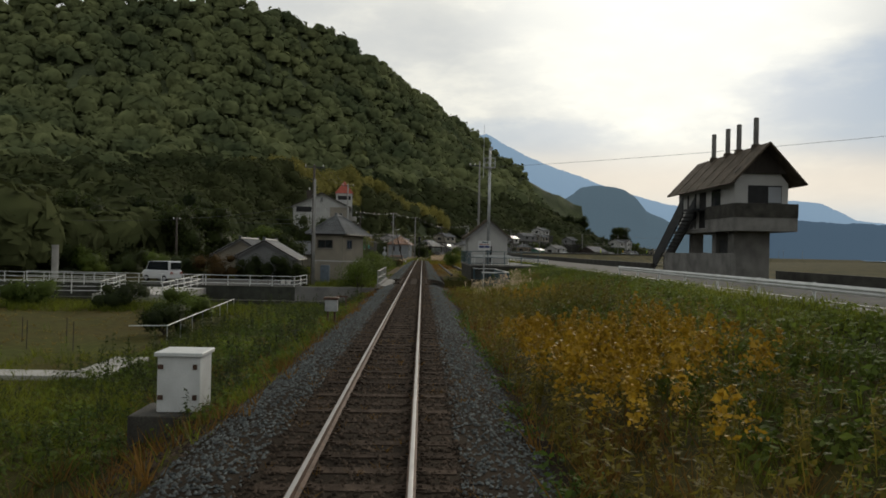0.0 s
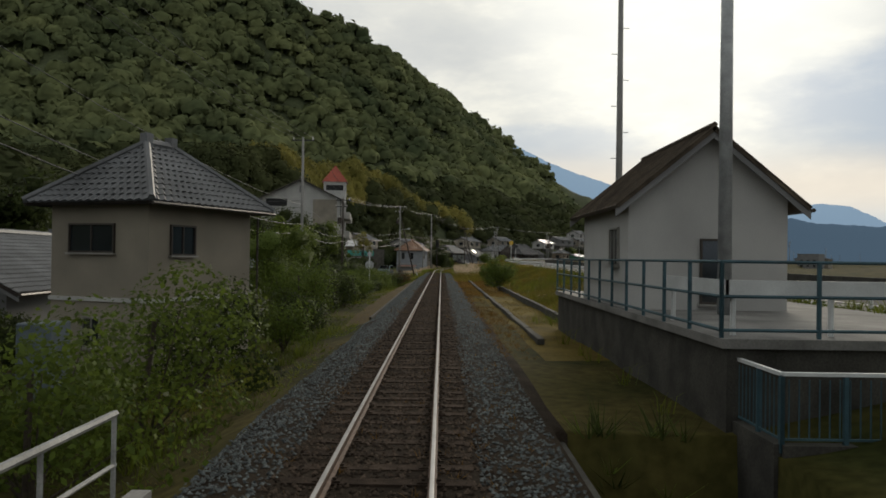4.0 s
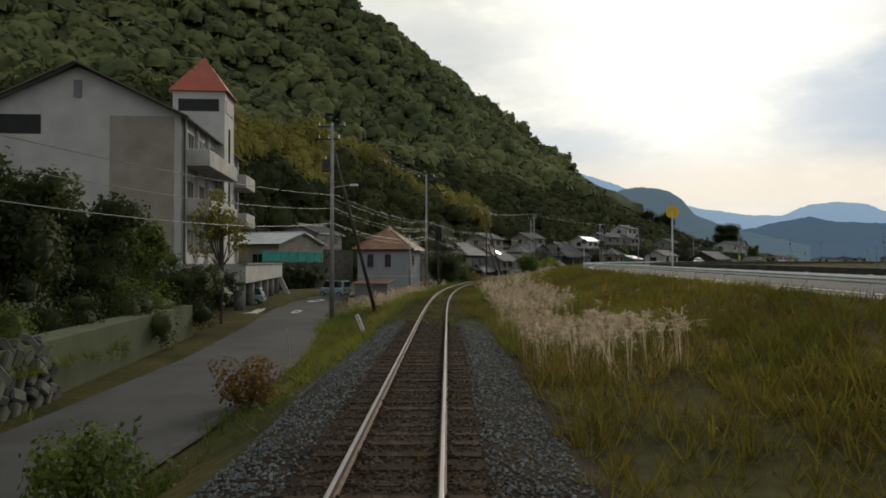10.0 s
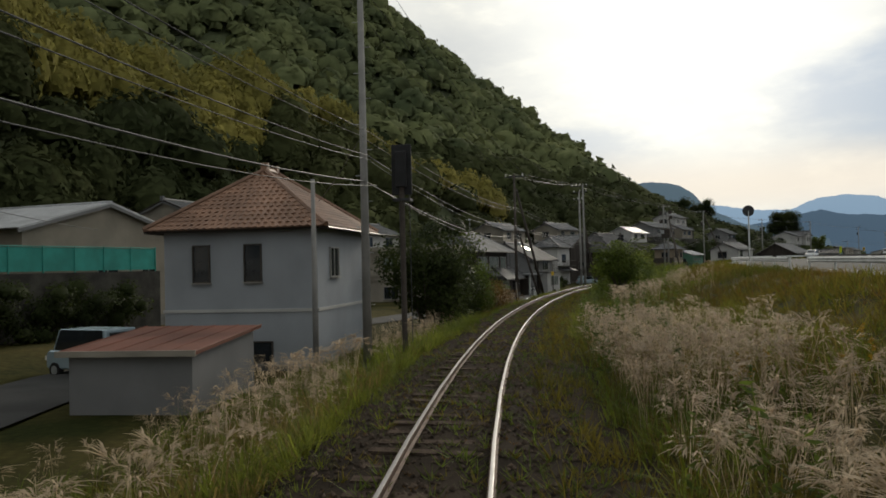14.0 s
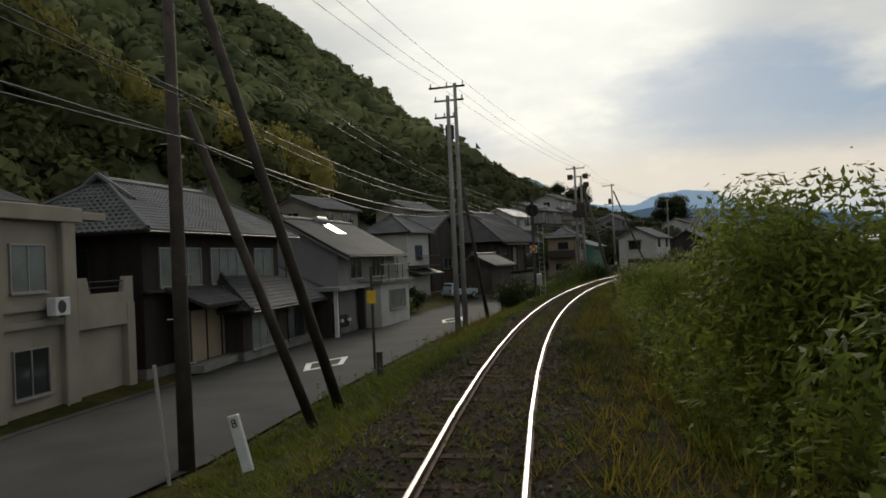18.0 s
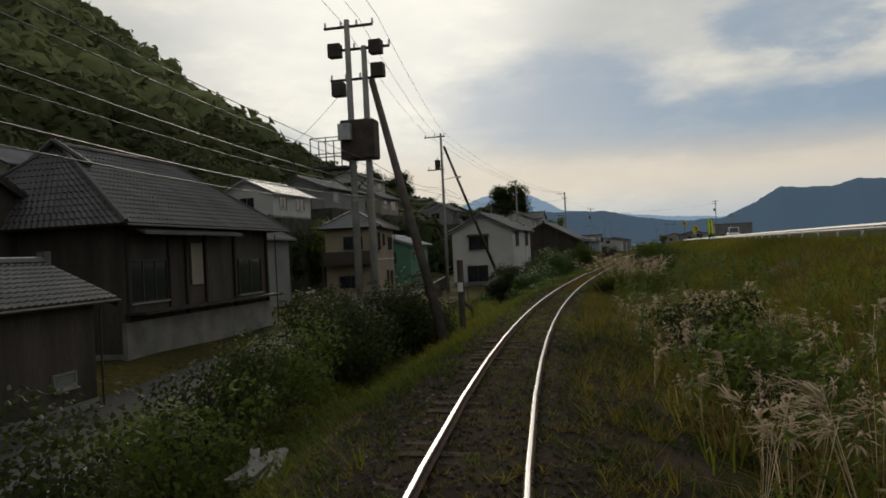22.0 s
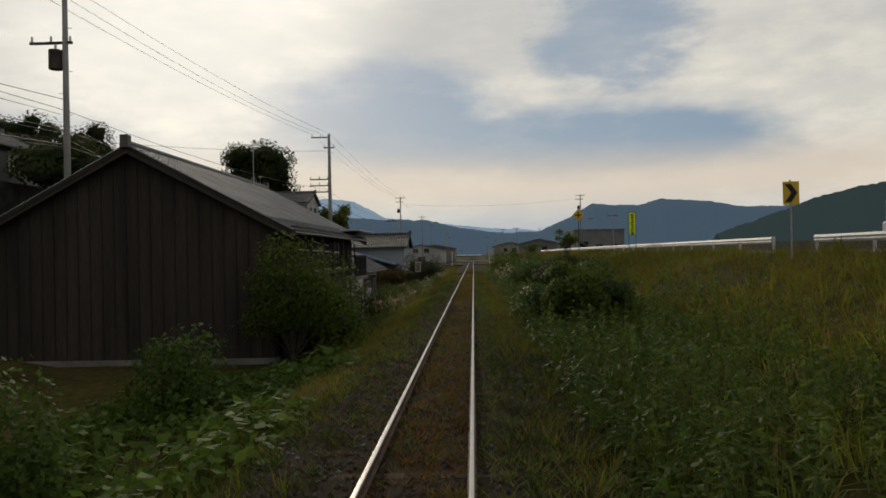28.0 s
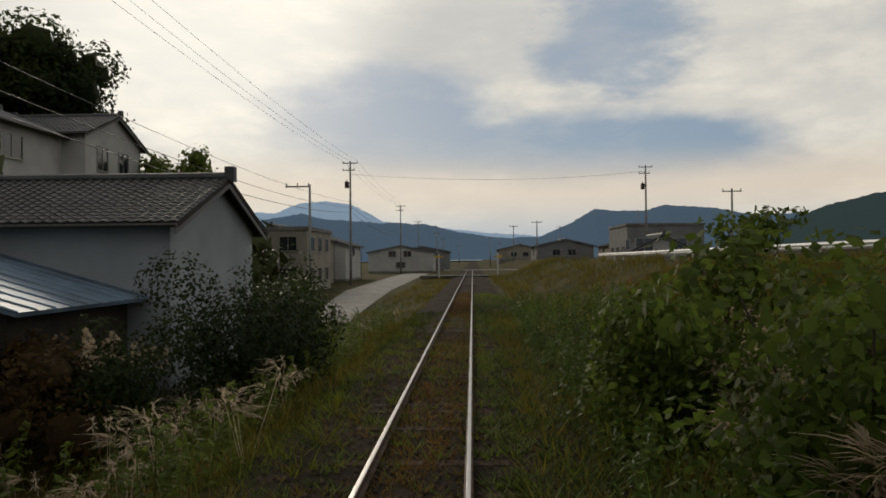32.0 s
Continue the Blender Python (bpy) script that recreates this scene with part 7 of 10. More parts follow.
for a, b, sg in (((125.9, -11.8, 7.2), (118, -50, 8.0), 0.9), ((125.9, -11.8, 6.6), (112, -50, 7.0), 0.9), ((201, -7.8, 6.2), (246, -22, 4.6), 0.6), ((236, -4.7, 7.0), (244, -10, 4.6), 0.3), ((71.6, -9.6, 6.5), (90, -28, 5.4), 0.4), ((90, -28, 5.2), (82, -60, 5.5), 0.6), ((492.2, -12.9, 12.4), (470, -40, 12.5), 0.7), ((577, -14.2, 12.8), (590, 24.4, 14.2), 0.9), ((359.7, -8.4, 9.6), (398.0, -34, 12.5), 1.0), ((450.8, -16, 9), (426, -34, 14.0), 0.5), ((84.2, 6.7, 11.5), (30, 60, 13), 0.8), ((398, -13.9, 8.2), (411, -23, 4.0), 0.3), ((450.8, -16.1, 8.0), (523, -26, 9.5), 1.0), ((450.8, -16.1, 7.4), (523, -27, 8.4), 1.1)):
    wire(a, b, sg, 0.014)
# lineside signal with its dark board
sig = thing("railway_signal", stand(235.2, -3.2, -0.8), "dark railway signal board on a post beside the track", "railway signal")
part("post", Solid().tube((0, 0, -0.3), (0, 0, 6.2), 0.09, n=10), M["pole_dark"], sig)
part("board", Solid().box(0.0, 0.08, -0.34, 0.34, 5.5, 7.2), M["black"], sig, bevel=0.02)
part("head", Solid().box(-0.2, 0.0, -0.18, 0.18, 5.75, 6.95), M["black"], sig, bevel=0.02)
part("ladder", Solid().tube((0.3, -0.2, 0), (0.3, -0.2, 5.6), 0.015, n=5).tube((0.3, 0.15, 0), (0.3, 0.15, 5.6), 0.015, n=5), M["steel_dark"], sig)
part("bracket", Solid().box(-0.1, 0.35, -0.3, 0.3, 5.3, 5.38), M["steel_dark"], sig)
sig2 = thing("railway_signal", stand(320.5, -3.3, -0.75), "round-headed railway signal on a dark post with a yellow lamp", "railway signal")
part("post", Solid().tube((0, 0, -0.3), (0, 0, 7.1), 0.11, n=10), M["pole_dark"], sig2)
part("disc", Solid().tube((-0.06, 0, 6.05), (0.06, 0, 6.05), 0.43, n=24), M["black"], sig2, "round black signal disc")
for z in (5.75, 6.3):
    part("lamp_hood", Solid().tube((-0.3, 0, z), (-0.06, 0, z), 0.13, 0.13, n=12), M["black"], sig2)
part("working_platform", Solid().box(-0.1, 0.9, -0.9, 0.3, 5.1, 5.16), M["steel_dark"], sig2)
fr = Solid()
for x, y in ((-0.1, -0.9), (0.9, -0.9), (0.9, 0.3), (-0.1, 0.3)):
    fr.tube((x, y, 5.1), (x, y, 6.2), 0.02, n=5)
fr.path([(-0.1, -0.9, 6.2), (0.9, -0.9, 6.2), (0.9, 0.3, 6.2), (-0.1, 0.3, 6.2)], 0.02, 5)
part("platform_frame", fr, M["steel_dark"], sig2)
ld = Solid()
for y in (-0.28, -0.62):
    ld.tube((0.25, y, -0.1), (0.25, y, 5.1), 0.018, n=5)
for k in range(15):
    ld.tube((0.25, -0.28, 0.3 + k * 0.32), (0.25, -0.62, 0.3 + k * 0.32), 0.012, n=4)
part("ladder", ld, M["steel_grey"], sig2)
pl = part("lamp_plate", Solid().box(-0.16, -0.12, -0.24, 0.24, 3.2, 3.66), M["steel_white"], sig2, bevel=0.01)
part("lens", Solid().tube((-0.2, 0, 3.43), (-0.155, 0, 3.43), 0.13, n=20), M["lamp_orange"], pl, "amber lens")
part("lens_rim", Solid().tube((-0.17, 0, 3.43), (-0.158, 0, 3.43), 0.21, n=20), M["black"], pl)
part("equipment_box", Solid().box(-0.16, 0.16, -0.42, -0.12, 1.0, 1.75), M["steel_grey"], sig2, "pale grey equipment box", bevel=0.02)
part("plinth", Solid().box(-0.5, 0.6, -0.8, 0.5, -0.4, 0.05), M["concrete"], sig2)
# crossing-style dark post by the lane, striped stub
cp = thing("marker_post", stand(356.6, -3.1, -0.6), "dark trackside marker post with a small white plate", "post")
part("post", Solid().tube((0, 0, -0.2), (0, 0, 2.6), 0.12, n=10), M["pole_dark"], cp)
part("plate", Solid().box(-0.14, -0.12, -0.1, 0.1, 1.4, 1.75), M["steel_white"], cp)
# distance and line markers: plain and readable
def marker(s, l, z, h, lean, text, label):
    m = thing("kilometre_post", stand(s, l, z) @ Matrix.Rotation(radians(lean), 4, "X"), label, "marker post")
    part("post", Solid().box(-0.05, 0.05, -0.09, 0.09, -0.2, h), M["steel_white"], m, bevel=0.012)
    for k, ch in enumerate(text):
        cu = bpy.data.curves.new("numeral", "FONT")
        cu.body, cu.size, cu.extrude, cu.align_x, cu.align_y = ch, 0.2, 0.002, "CENTER", "CENTER"
        ob = new("numeral", cu)
        ob.parent = m
        ob.matrix_basis = Matrix.Translation((-0.054, 0, h - 0.14 - 0.2 * k)) @ Matrix.Rotation(-math.pi / 2, 4, "Z") @ Matrix.Rotation(math.pi / 2, 4, "X")
        cu.materials.append(M["black"])


marker(184.3, -3.25, -0.75, 0.75, -22, "12", "leaning white marker post with the figures 1 and 2")
marker(280.8, -4.15, -0.85, 0.75, -14, "8", "leaning white marker post beside the track")
solid_thing("stake", Solid().tube((0, 0, 0), (0, 0.1, 1.2), 0.035, n=6), M["concrete_light"], "thin pale stake beside the lane", "stake", stand(176.2, -4.9, -1.2))
solid_thing("stake", Solid().tube((0, 0, 0), (-0.1, 0.15, 2.2), 0.04, n=6), M["concrete_light"], "thin pale leaning stake at the lane edge", "stake", stand(281.9, -6.1, -1.6))
solid_thing("cover_slab", Solid().box(-0.9, 0.9, -0.7, 0.7, 0, 0.12), M["concrete_light"], "pale concrete cover slab in the grass", "slab", stand(211.0, -5.9, -1.2), bevel=0.02)
solid_thing("stub_post", Solid().tube((0, 0, 0), (0, 0, 0.75), 0.1, n=8), M["pole_dark"], "short dark stub post in the verge", "post", stand(291.5, -4.6, -1.2))
yp = thing("warning_post", stand(292.0, -4.9, -0.75), "thin dark post with a small yellow plate beside the lane", "post")
part("post", Solid().tube((0, 0, -0.3), (0, 0, 2.9), 0.045, n=8), M["pole_dark"], yp)
part("plate", Solid().box(-0.08, -0.05, -0.14, 0.14, 1.75, 2.15), M["sign_yellow"], yp, "small yellow plate", bevel=0.005)
# road mirror signs
def round_sign(s, l, z, h, r, label, back=False):
    m = thing("road_mirror", stand(s, l, z), label, "road sign")
    part("post", Solid().tube((0, 0, 0), (0, 0, h), 0.045, n=8), M["steel_white"], m)
    part("disc", Solid().tube((-0.03, 0, h), (0.03, 0, h), r, n=24), M["steel_grey"], m)
    part("rim", Solid().tube((-0.035, 0, h), (0.02, 0, h), r * 1.06, n=24), M["sign_yellow"] if not back else M["steel_dark"], m)


def at_road(s):
    return float(np.interp(s, *ROAD_Z))


round_sign(190.5, 12.6, at_road(190.5), 3.6, 0.33, "round road sign on a white post")
round_sign(262, 12.6, at_road(262), 3.6, 0.33, "round road sign on a white post seen from behind", True)
sgn = thing("road_sign", stand(122.2, -5.4, -0.15), "two round grey sign backs on a white post", "road sign")
part("post", Solid().tube((0, 0, -0.3), (0, 0, 2.9), 0.05, n=8), M["steel_white"], sgn)
for z, r in ((2.65, 0.2), (1.75, 0.36)):
    part("disc", Solid().tube((-0.02, 0, z), (0.0, 0, z), r, n=24), M["steel_grey"], sgn)
sp = thing("speed_sign", stand(125.8, -11.24, -0.32), "round speed limit sign with the figures 30 and a red rim", "road sign")
part("post", Solid().tube((0.03, 0, -0.6), (0.03, 0, 1.9), 0.035, n=8), M["steel_grey"], sp)
part("disc", Solid().tube((-0.02, 0, 1.75), (0.0, 0, 1.75), 0.3, n=28), M["roof_red"], sp, "red rim")
part("face", Solid().tube((-0.026, 0, 1.75), (-0.02, 0, 1.75), 0.235, n=28), M["steel_white"], sp)
cu = bpy.data.curves.new("numeral", "FONT")
cu.body, cu.size, cu.extrude, cu.align_x, cu.align_y = "30", 0.27, 0.002, "CENTER", "CENTER"
cu.materials.append(M["sign_blue"])
nm30 = new("numeral", cu)
nm30.parent = sp
nm30.matrix_basis = Matrix.Translation((-0.03, 0, 1.75)) @ Matrix.Rotation(-math.pi / 2, 4, "Z") @ Matrix.Rotation(math.pi / 2, 4, "X")
ban = thing("banner", stand(475.5, 12.1, at_road(475) - 0.1), "narrow yellow-green advertising banner between two green posts", "banner")
for y in (0.25, -0.25):
    part("post", Solid().tube((0, y, 0), (0, y, 3.12), 0.03, n=6), M["fence_green"], ban)
part("cross_rail", Solid().tube((0, 0.25, 3.06), (0, -0.25, 3.06), 0.018, n=5).tube((0, 0.25, 1.42), (0, -0.25, 1.42), 0.018, n=5), M["fence_green"], ban)
part("cloth", Solid().add([(0.02 * math.sin(k * 1.1), y, 3.05 - k * 0.16) for k in range(11) for y in (0.225, -0.225)], [(2 * k, 2 * k + 1, 2 * k + 3, 2 * k + 2) for k in range(10)]), M["banner"], ban)
for k in range(8):
    part("writing_bar", Solid().box(-0.035, -0.03, -0.1, 0.1 - 0.02 * (k % 3), 2.82 - k * 0.18, 2.93 - k * 0.18), M["black"], ban)
part("mark", Solid().box(-0.035, -0.03, -0.14, 0.12, 1.46, 1.54), M["black"], ban)
ban2 = copy_thing(ban, stand(417.0, 11.0, at_road(417) - 0.55))
chev = thing("chevron_sign", stand(444.9, 10.9, at_road(445) - 0.35), "small yellow and black marker board on a post", "road sign")
part("post", Solid().tube((0, 0, 0), (0, 0, 2.75), 0.035, n=8), M["steel_grey"], chev)
part("plate", Solid().box(-0.06, -0.04, -0.26, 0.26, 1.95, 2.7), M["sign_yellow"], chev, bevel=0.004)
part("arrow", Solid().add([(-0.065, y, z) for y, z in ((0.2, 2.62), (0.0, 2.62), (-0.2, 2.33), (0.0, 2.03), (0.2, 2.03), (0.0, 2.33))], [(0, 1, 2, 5), (5, 2, 3, 4)]), M["black"], chev)
wsg = thing("warning_sign", stand(497.1, 11.2, at_road(498) - 0.25), "yellow diamond crossroads warning sign on a post", "road sign")
part("post", Solid().tube((0, 0, 0), (0, 0, 4.4), 0.04, n=8), M["steel_dark"], wsg)
part("plate", Solid().add([(x, y, z) for x in (-0.04, -0.02) for y, z in ((0.62, 4.1), (0, 4.72), (-0.62, 4.1), (0, 3.48))], [(0, 1, 2, 3), (7, 6, 5, 4), (0, 4, 5, 1), (1, 5, 6, 2), (2, 6, 7, 3), (3, 7, 4, 0)]), M["sign_yellow"], wsg)
part("cross_mark", Solid().box(-0.05, -0.041, -0.06, 0.06, 3.78, 4.42).box(-0.05, -0.041, -0.32, 0.32, 4.04, 4.16), M["black"], wsg)


# ---- vehicles ----
def car(m, paint, label, kind="hatch"):
    root = thing("car", m, label, "car")
    if kind == "hatch":
        low = [(-1.8, 0.35), (1.8, 0.35), (1.85, 0.6), (1.75, 0.85), (0.95, 0.95), (-1.75, 0.95), (-1.85, 0.6)]
        top = [(-1.7, 0.95), (1.0, 0.95), (0.35, 1.5), (-1.45, 1.55)]
    else:
        low = [(-1.7, 0.35), (1.7, 0.35), (1.7, 0.95), (1.5, 1.05), (-1.7, 1.05)]
        top = [(-1.65, 1.05), (1.45, 1.05), (1.05, 1.85), (-1.6, 1.88)]
    part("body", Solid().prism(low, "y", -0.78, 0.78), M[paint], root, bevel=0.06)
    part("cabin", Solid().prism(top, "y", -0.68, 0.68), M[paint], root, bevel=0.05)
    cx = sum(p for p, _ in top) / 4
    ins = [(cx + (p - cx) * 0.9, 0.06 + q * 0.955) for p, q in top]
    for y in (-0.70, 0.68):
        part("side_glass", Solid().prism(ins, "y", y, y + 0.02), M["glass"], root)
    (xa, za), (xb, zb) = top[1], top[2]
    part("windscreen", Solid().add([(xa - 0.02, -0.6, za + 0.08), (xa - 0.02, 0.6, za + 0.08), (xb + 0.05, 0.55, zb - 0.06), (xb + 0.05, -0.55, zb - 0.06), (xa + 0.02, -0.6, za + 0.09), (xa + 0.02, 0.6, za + 0.09), (xb + 0.09, 0.55, zb - 0.05), (xb + 0.09, -0.55, zb - 0.05)], [(0, 1, 2, 3), (7, 6, 5, 4), (0, 4, 5, 1), (1, 5, 6, 2), (2, 6, 7, 3), (3, 7, 4, 0)]), M["glass"], root)
    part("rear_glass", Solid().box(top[3][0] - 0.12, top[3][0] - 0.08, -0.55, 0.55, top[0][1] + 0.1, top[3][1] - 0.12), M["glass"], root)
    for x in (-1.15, 1.15):
        for y in (-0.72, 0.72):
            w = part("wheel", Solid().tube((x, y - 0.1, 0.3), (x, y + 0.1, 0.3), 0.3, n=18), M["rubber"], root)
            part("rim", Solid().tube((x, y - 0.11, 0.3), (x, y + 0.11, 0.3), 0.18, n=12), M["steel_grey"], w)
    for y in (-0.55, 0.55):
        part("headlight", Solid().box(1.72, 1.84, y - 0.16, y + 0.16, 0.66, 0.82), M["porcelain"], root)
        part("tail_light", Solid().box(-1.86, -1.76, y - 0.12, y + 0.12, 0.7, 0.92), M["roof_red"], root)
    return root


car(stand(340.5, -15.4, -1.6, -25), "car_blue", "pale blue hatchback parked at the farmhouse")
car(stand(214.0, -17.6, -1.35, 100), "car_blue", "pale blue-grey car parked under the terrace")
car(stand(236.9, -15.7, -1.62, 70), "car_blue", "pale blue-grey van parked beside the shed", "van")
car(stand(310.6, -14.6, -1.72, -90), "black", "dark van parked in the open garage", "van")
car(stand(70.5, -23.0, -1.08, 60), "car_white", "white light van parked beside the brook", "van")
car(stand(446, 16.0, at_road(446) + 0.03, 180), "car_white", "white van on the road", "van")
car(stand(366, 16.0, at_road(366) + 0.03, 180), "car_white", "white car on the road")
car(stand(275.4, -8.6, -1.7, 10), "black", "dark van parked at the lane edge", "van")
for k in range(2):
    solid_thing("flower_pot", Solid().tube((0, 0, 0), (0, 0, 0.4), 0.16, 0.2, n=10), M["porcelain"], "white flower pot on the paved yard", "pot", stand(70.2, -11.5 - 0.5 * k, -1.1))
# ---- lane markings ----
def mark(pts, label):
    so = Solid()
    q = [place(s, l, float(np.interp(s, *LEFT_Z)) + 0.095) for s, l in pts]
    c = sum(q, Vector()) / len(q)
    n = len(q)
    for i in range(n):
        a, b = q[i], q[(i + 1) % n]
        so.add([a, b, b.lerp(c, 0.3), a.lerp(c, 0.3)], [(0, 1, 2, 3)])
    solid_thing("road_marking", so, M["road_white"], label, "road marking", kind="structure")


mark([(296.2, -9.0), (298.3, -9.75), (300.4, -8.7), (298.0, -8.05)], "white painted diamond on the lane")
mark([(315.4, -8.4), (317.6, -9.1), (319.8, -8.3), (317.4, -7.5)], "white painted diamond on the lane")
mark([(222.0, -14.3), (226.2, -14.4), (225.6, -13.3), (221.6, -13.3)], "white painted box on the lane")
mark([(206.0, -11.4), (209.0, -11.8), (208.8, -11.2), (206.0, -10.9)], "white painted box on the lane")

# ---- far end of the village ----
for s0, s1, l0, l1, z1, wl, lab in ((556, 568, -24, -15, 5.2, "wall_beige", "tan flat-roofed two-storey block"), (572, 586, -27, -18, 6.5, "wall_cream", "cream two-storey shop building"), (590, 604, -26, -17, 6.0, "wall_white", "white two-storey house by the crossing"), (606, 622, 25, 37, 7.4, "wall_grey", "pale flat-roofed building by the road"), (628, 640, 26, 38, 6.2, "wall_cream", "low cream building beyond the road"), (646, 660, 14, 26, 6.5, "wall_grey", "grey house beyond the crossing"), (650, 664, -22, -8, 5.5, "wall_white", "white house beyond the crossing"), (560, 566, 16.5, 22, 4.6, "wall_white", "small white roadside hut"), (690, 706, -20, -6, 6, "wall_grey", "grey house at the end of the village"), (700, 716, 8, 20, 6.5, "wall_beige", "beige house at the end of the village")):
    if "flat" in lab:
        zb = ground_z((s0 + s1) / 2, (l0 + l1) / 2).item()
        r = thing("building", stand((s0 + s1) / 2, (l0 + l1) / 2, zb), lab, "building")
        hx, hy, h = (s1 - s0) / 2, (l1 - l0) / 2, z1 - zb
        part("wall", Solid().box(-hx, hx, -hy, hy, -0.5, h), M[wl], r)
        part("parapet", Solid().box(-hx - 0.15, hx + 0.15, -hy - 0.15, hy + 0.15, h, h + 0.35), M["concrete"], r)
        for f, ln in (("N", hy), ("R" if l0 < 0 else "L", hx)):
            for z in (1.0, 4.0):
                for k in range(3):
                    window(r, f, -ln * 0.6 + ln * 0.6 * k, z, 1.6, 1.3, (hx, hy), "dark", 2)
    else:
        zb = ground_z((s0 + s1) / 2, (l0 + l1) / 2).item()
        house("house", lab + " with a grey roof", s0, s1, l0, l1, zb, z1 - 1.4, z1, "s", "tile_grey", wl, 0, tiles=s1 < 610, wins=[("N", -1.5, 3.0, 1.6, 1.2), ("N", 1.8, 3.0, 1.6, 1.2), ("N", 0, 0.6, 2.0, 1.2), ("R" if l0 < 0 else "L", 0, 3, 1.8, 1.2)])
xg = thing("crossing_barrier", stand(597, 0, -0.3), "level crossing deck with pale barrier poles", "level crossing")
part("deck", Solid().box(-3.0, 3.0, -7, 7, 0.0, 0.26), M["asphalt"], xg)
part("pole", Solid().tube((-3.6, -7, 1.1), (-3.6, 3.5, 1.1), 0.05, n=6), M["steel_white"], xg)
for y in (-4.2, 4.2):
    part("post", Solid().tube((-3.6, y, 0), (-3.6, y, 3.4), 0.09, n=8), M["steel_white"], xg)
    part("crossbuck", Solid().box(-3.7, -3.66, y - 0.6, y + 0.6, 2.9, 3.1), M["sign_yellow"], xg)


# ---- plants ----
def quad_strip(points, widths, side):
    """A tapering blade through points."""
    V, F = [], []
    for p, w in zip(points, widths):
        V += [p - side * w, p + side * w]
    for k in range(len(points) - 1):
        F.append((2 * k, 2 * k + 1, 2 * k + 3, 2 * k + 2))
    return np.array(V), np.array(F)


def tuft_shape(blades, height, spread, width, segs, droop, seed):
    g = np.random.default_rng(seed)
    out = []
    for _ in range(blades):
        a, h = g.uniform(0, 6.283), height * g.uniform(0.55, 1.1)
        d = np.array([math.cos(a), math.sin(a), 0])
        o = d * g.uniform(0, spread * 0.35) + np.array([g.uniform(-1, 1), g.uniform(-1, 1), 0]) * spread * 0.2
        reach = spread * g.uniform(0.4, 1.2)
        pts, wd = [], []
        for k in range(segs + 1):
            u = k / segs
            pts.append(o + d * reach * u ** 1.7 + np.array([0, 0, h * (u - droop * u ** 3)]))
            wd.append(width * (1.0 - 0.85 * u) * 0.5)
        side = np.array([-d[1], d[0], 0]) * math.cos(0.6) + d * math.sin(0.6) * g.choice((-1, 1))
        if segs == 1:
            out.append((np.array([pts[0] - side * wd[0], pts[0] + side * wd[0], pts[1]]), np.array([(0, 1, 2)])))
        else:
            out.append(quad_strip(pts, wd, side))
    return join_np(out)


def plume_shape(count, height, seed):
    g = np.random.default_rng(seed)
    out = []
    for _ in range(count):
        a = g.uniform(0, 6.283)
        d = np.array([math.cos(a), math.sin(a), 0])
        h = height * g.uniform(0.8, 1.15)
        top = d * 0.28 * g.uniform(0.3, 1.2) + np.array([0, 0, h])
        out.append(quad_strip([d * 0.05, top * 0.6, top], [0.004, 0.004, 0.003], np.array([-d[1], d[0], 0])))
        lean = d * 0.5 + np.array([0.35, -0.25, 0])
        for k in range(16):
            u = g.uniform(-0.35, 1)
            s0 = top + np.array([0, 0, -0.1 - 0.12 * u])
            dd = lean * g.uniform(0.4, 1.1) + np.array([g.normal() * 0.22, g.normal() * 0.22, 0.35 - 0.5 * abs(u)])
            ln = g.uniform(0.17, 0.3)
            sd = np.cross(dd, (0, 0, 1.0))
            sd = sd / (np.linalg.norm(sd) + 1e-6)
            out.append(quad_strip([s0, s0 + dd * ln, s0 + dd * ln * 1.7 - np.array([0, 0, 0.05])], [0.005, 0.014, 0.003], sd))
    return join_np(out)


def leaf_quads(centres, normals, size, g, aspect=0.62):
    """Pointed leaves, one quad each, folded about their own direction."""
    n = len(centres)
    r = g.normal(size=(n, 3))
    t = np.cross(normals, r)
    t /= np.linalg.norm(t, axis=1)[:, None] + 1e-9
    b = np.cross(normals, t)
    s = size[:, None]
    v = np.stack([centres - t * s, centres - b * s * aspect - normals * s * 0.12, centres + t * s * 1.1, centres + b * s * aspect - normals * s * 0.12], 1).reshape(-1, 3)
    f = np.arange(4 * n).reshape(-1, 4)
    return v, f


def clump_shape(leaves, rx, rz, size, seed, low=0.0):
    g = np.random.default_rng(seed)
    d = g.normal(size=(leaves, 3))
    d[:, 2] = np.abs(d[:, 2]) * 0.9 + low
    d /= np.linalg.norm(d, axis=1)[:, None]
    rad = g.uniform(0.55, 1.0, leaves)[:, None]
    c = d * rad * np.array([rx, rx, rz])
    nm = d + g.normal(size=d.shape) * 0.55 + np.array([0, 0, 0.4])
    nm /= np.linalg.norm(nm, axis=1)[:, None]
    return leaf_quads(c, nm, size * g.uniform(0.6, 1.3, leaves), g)


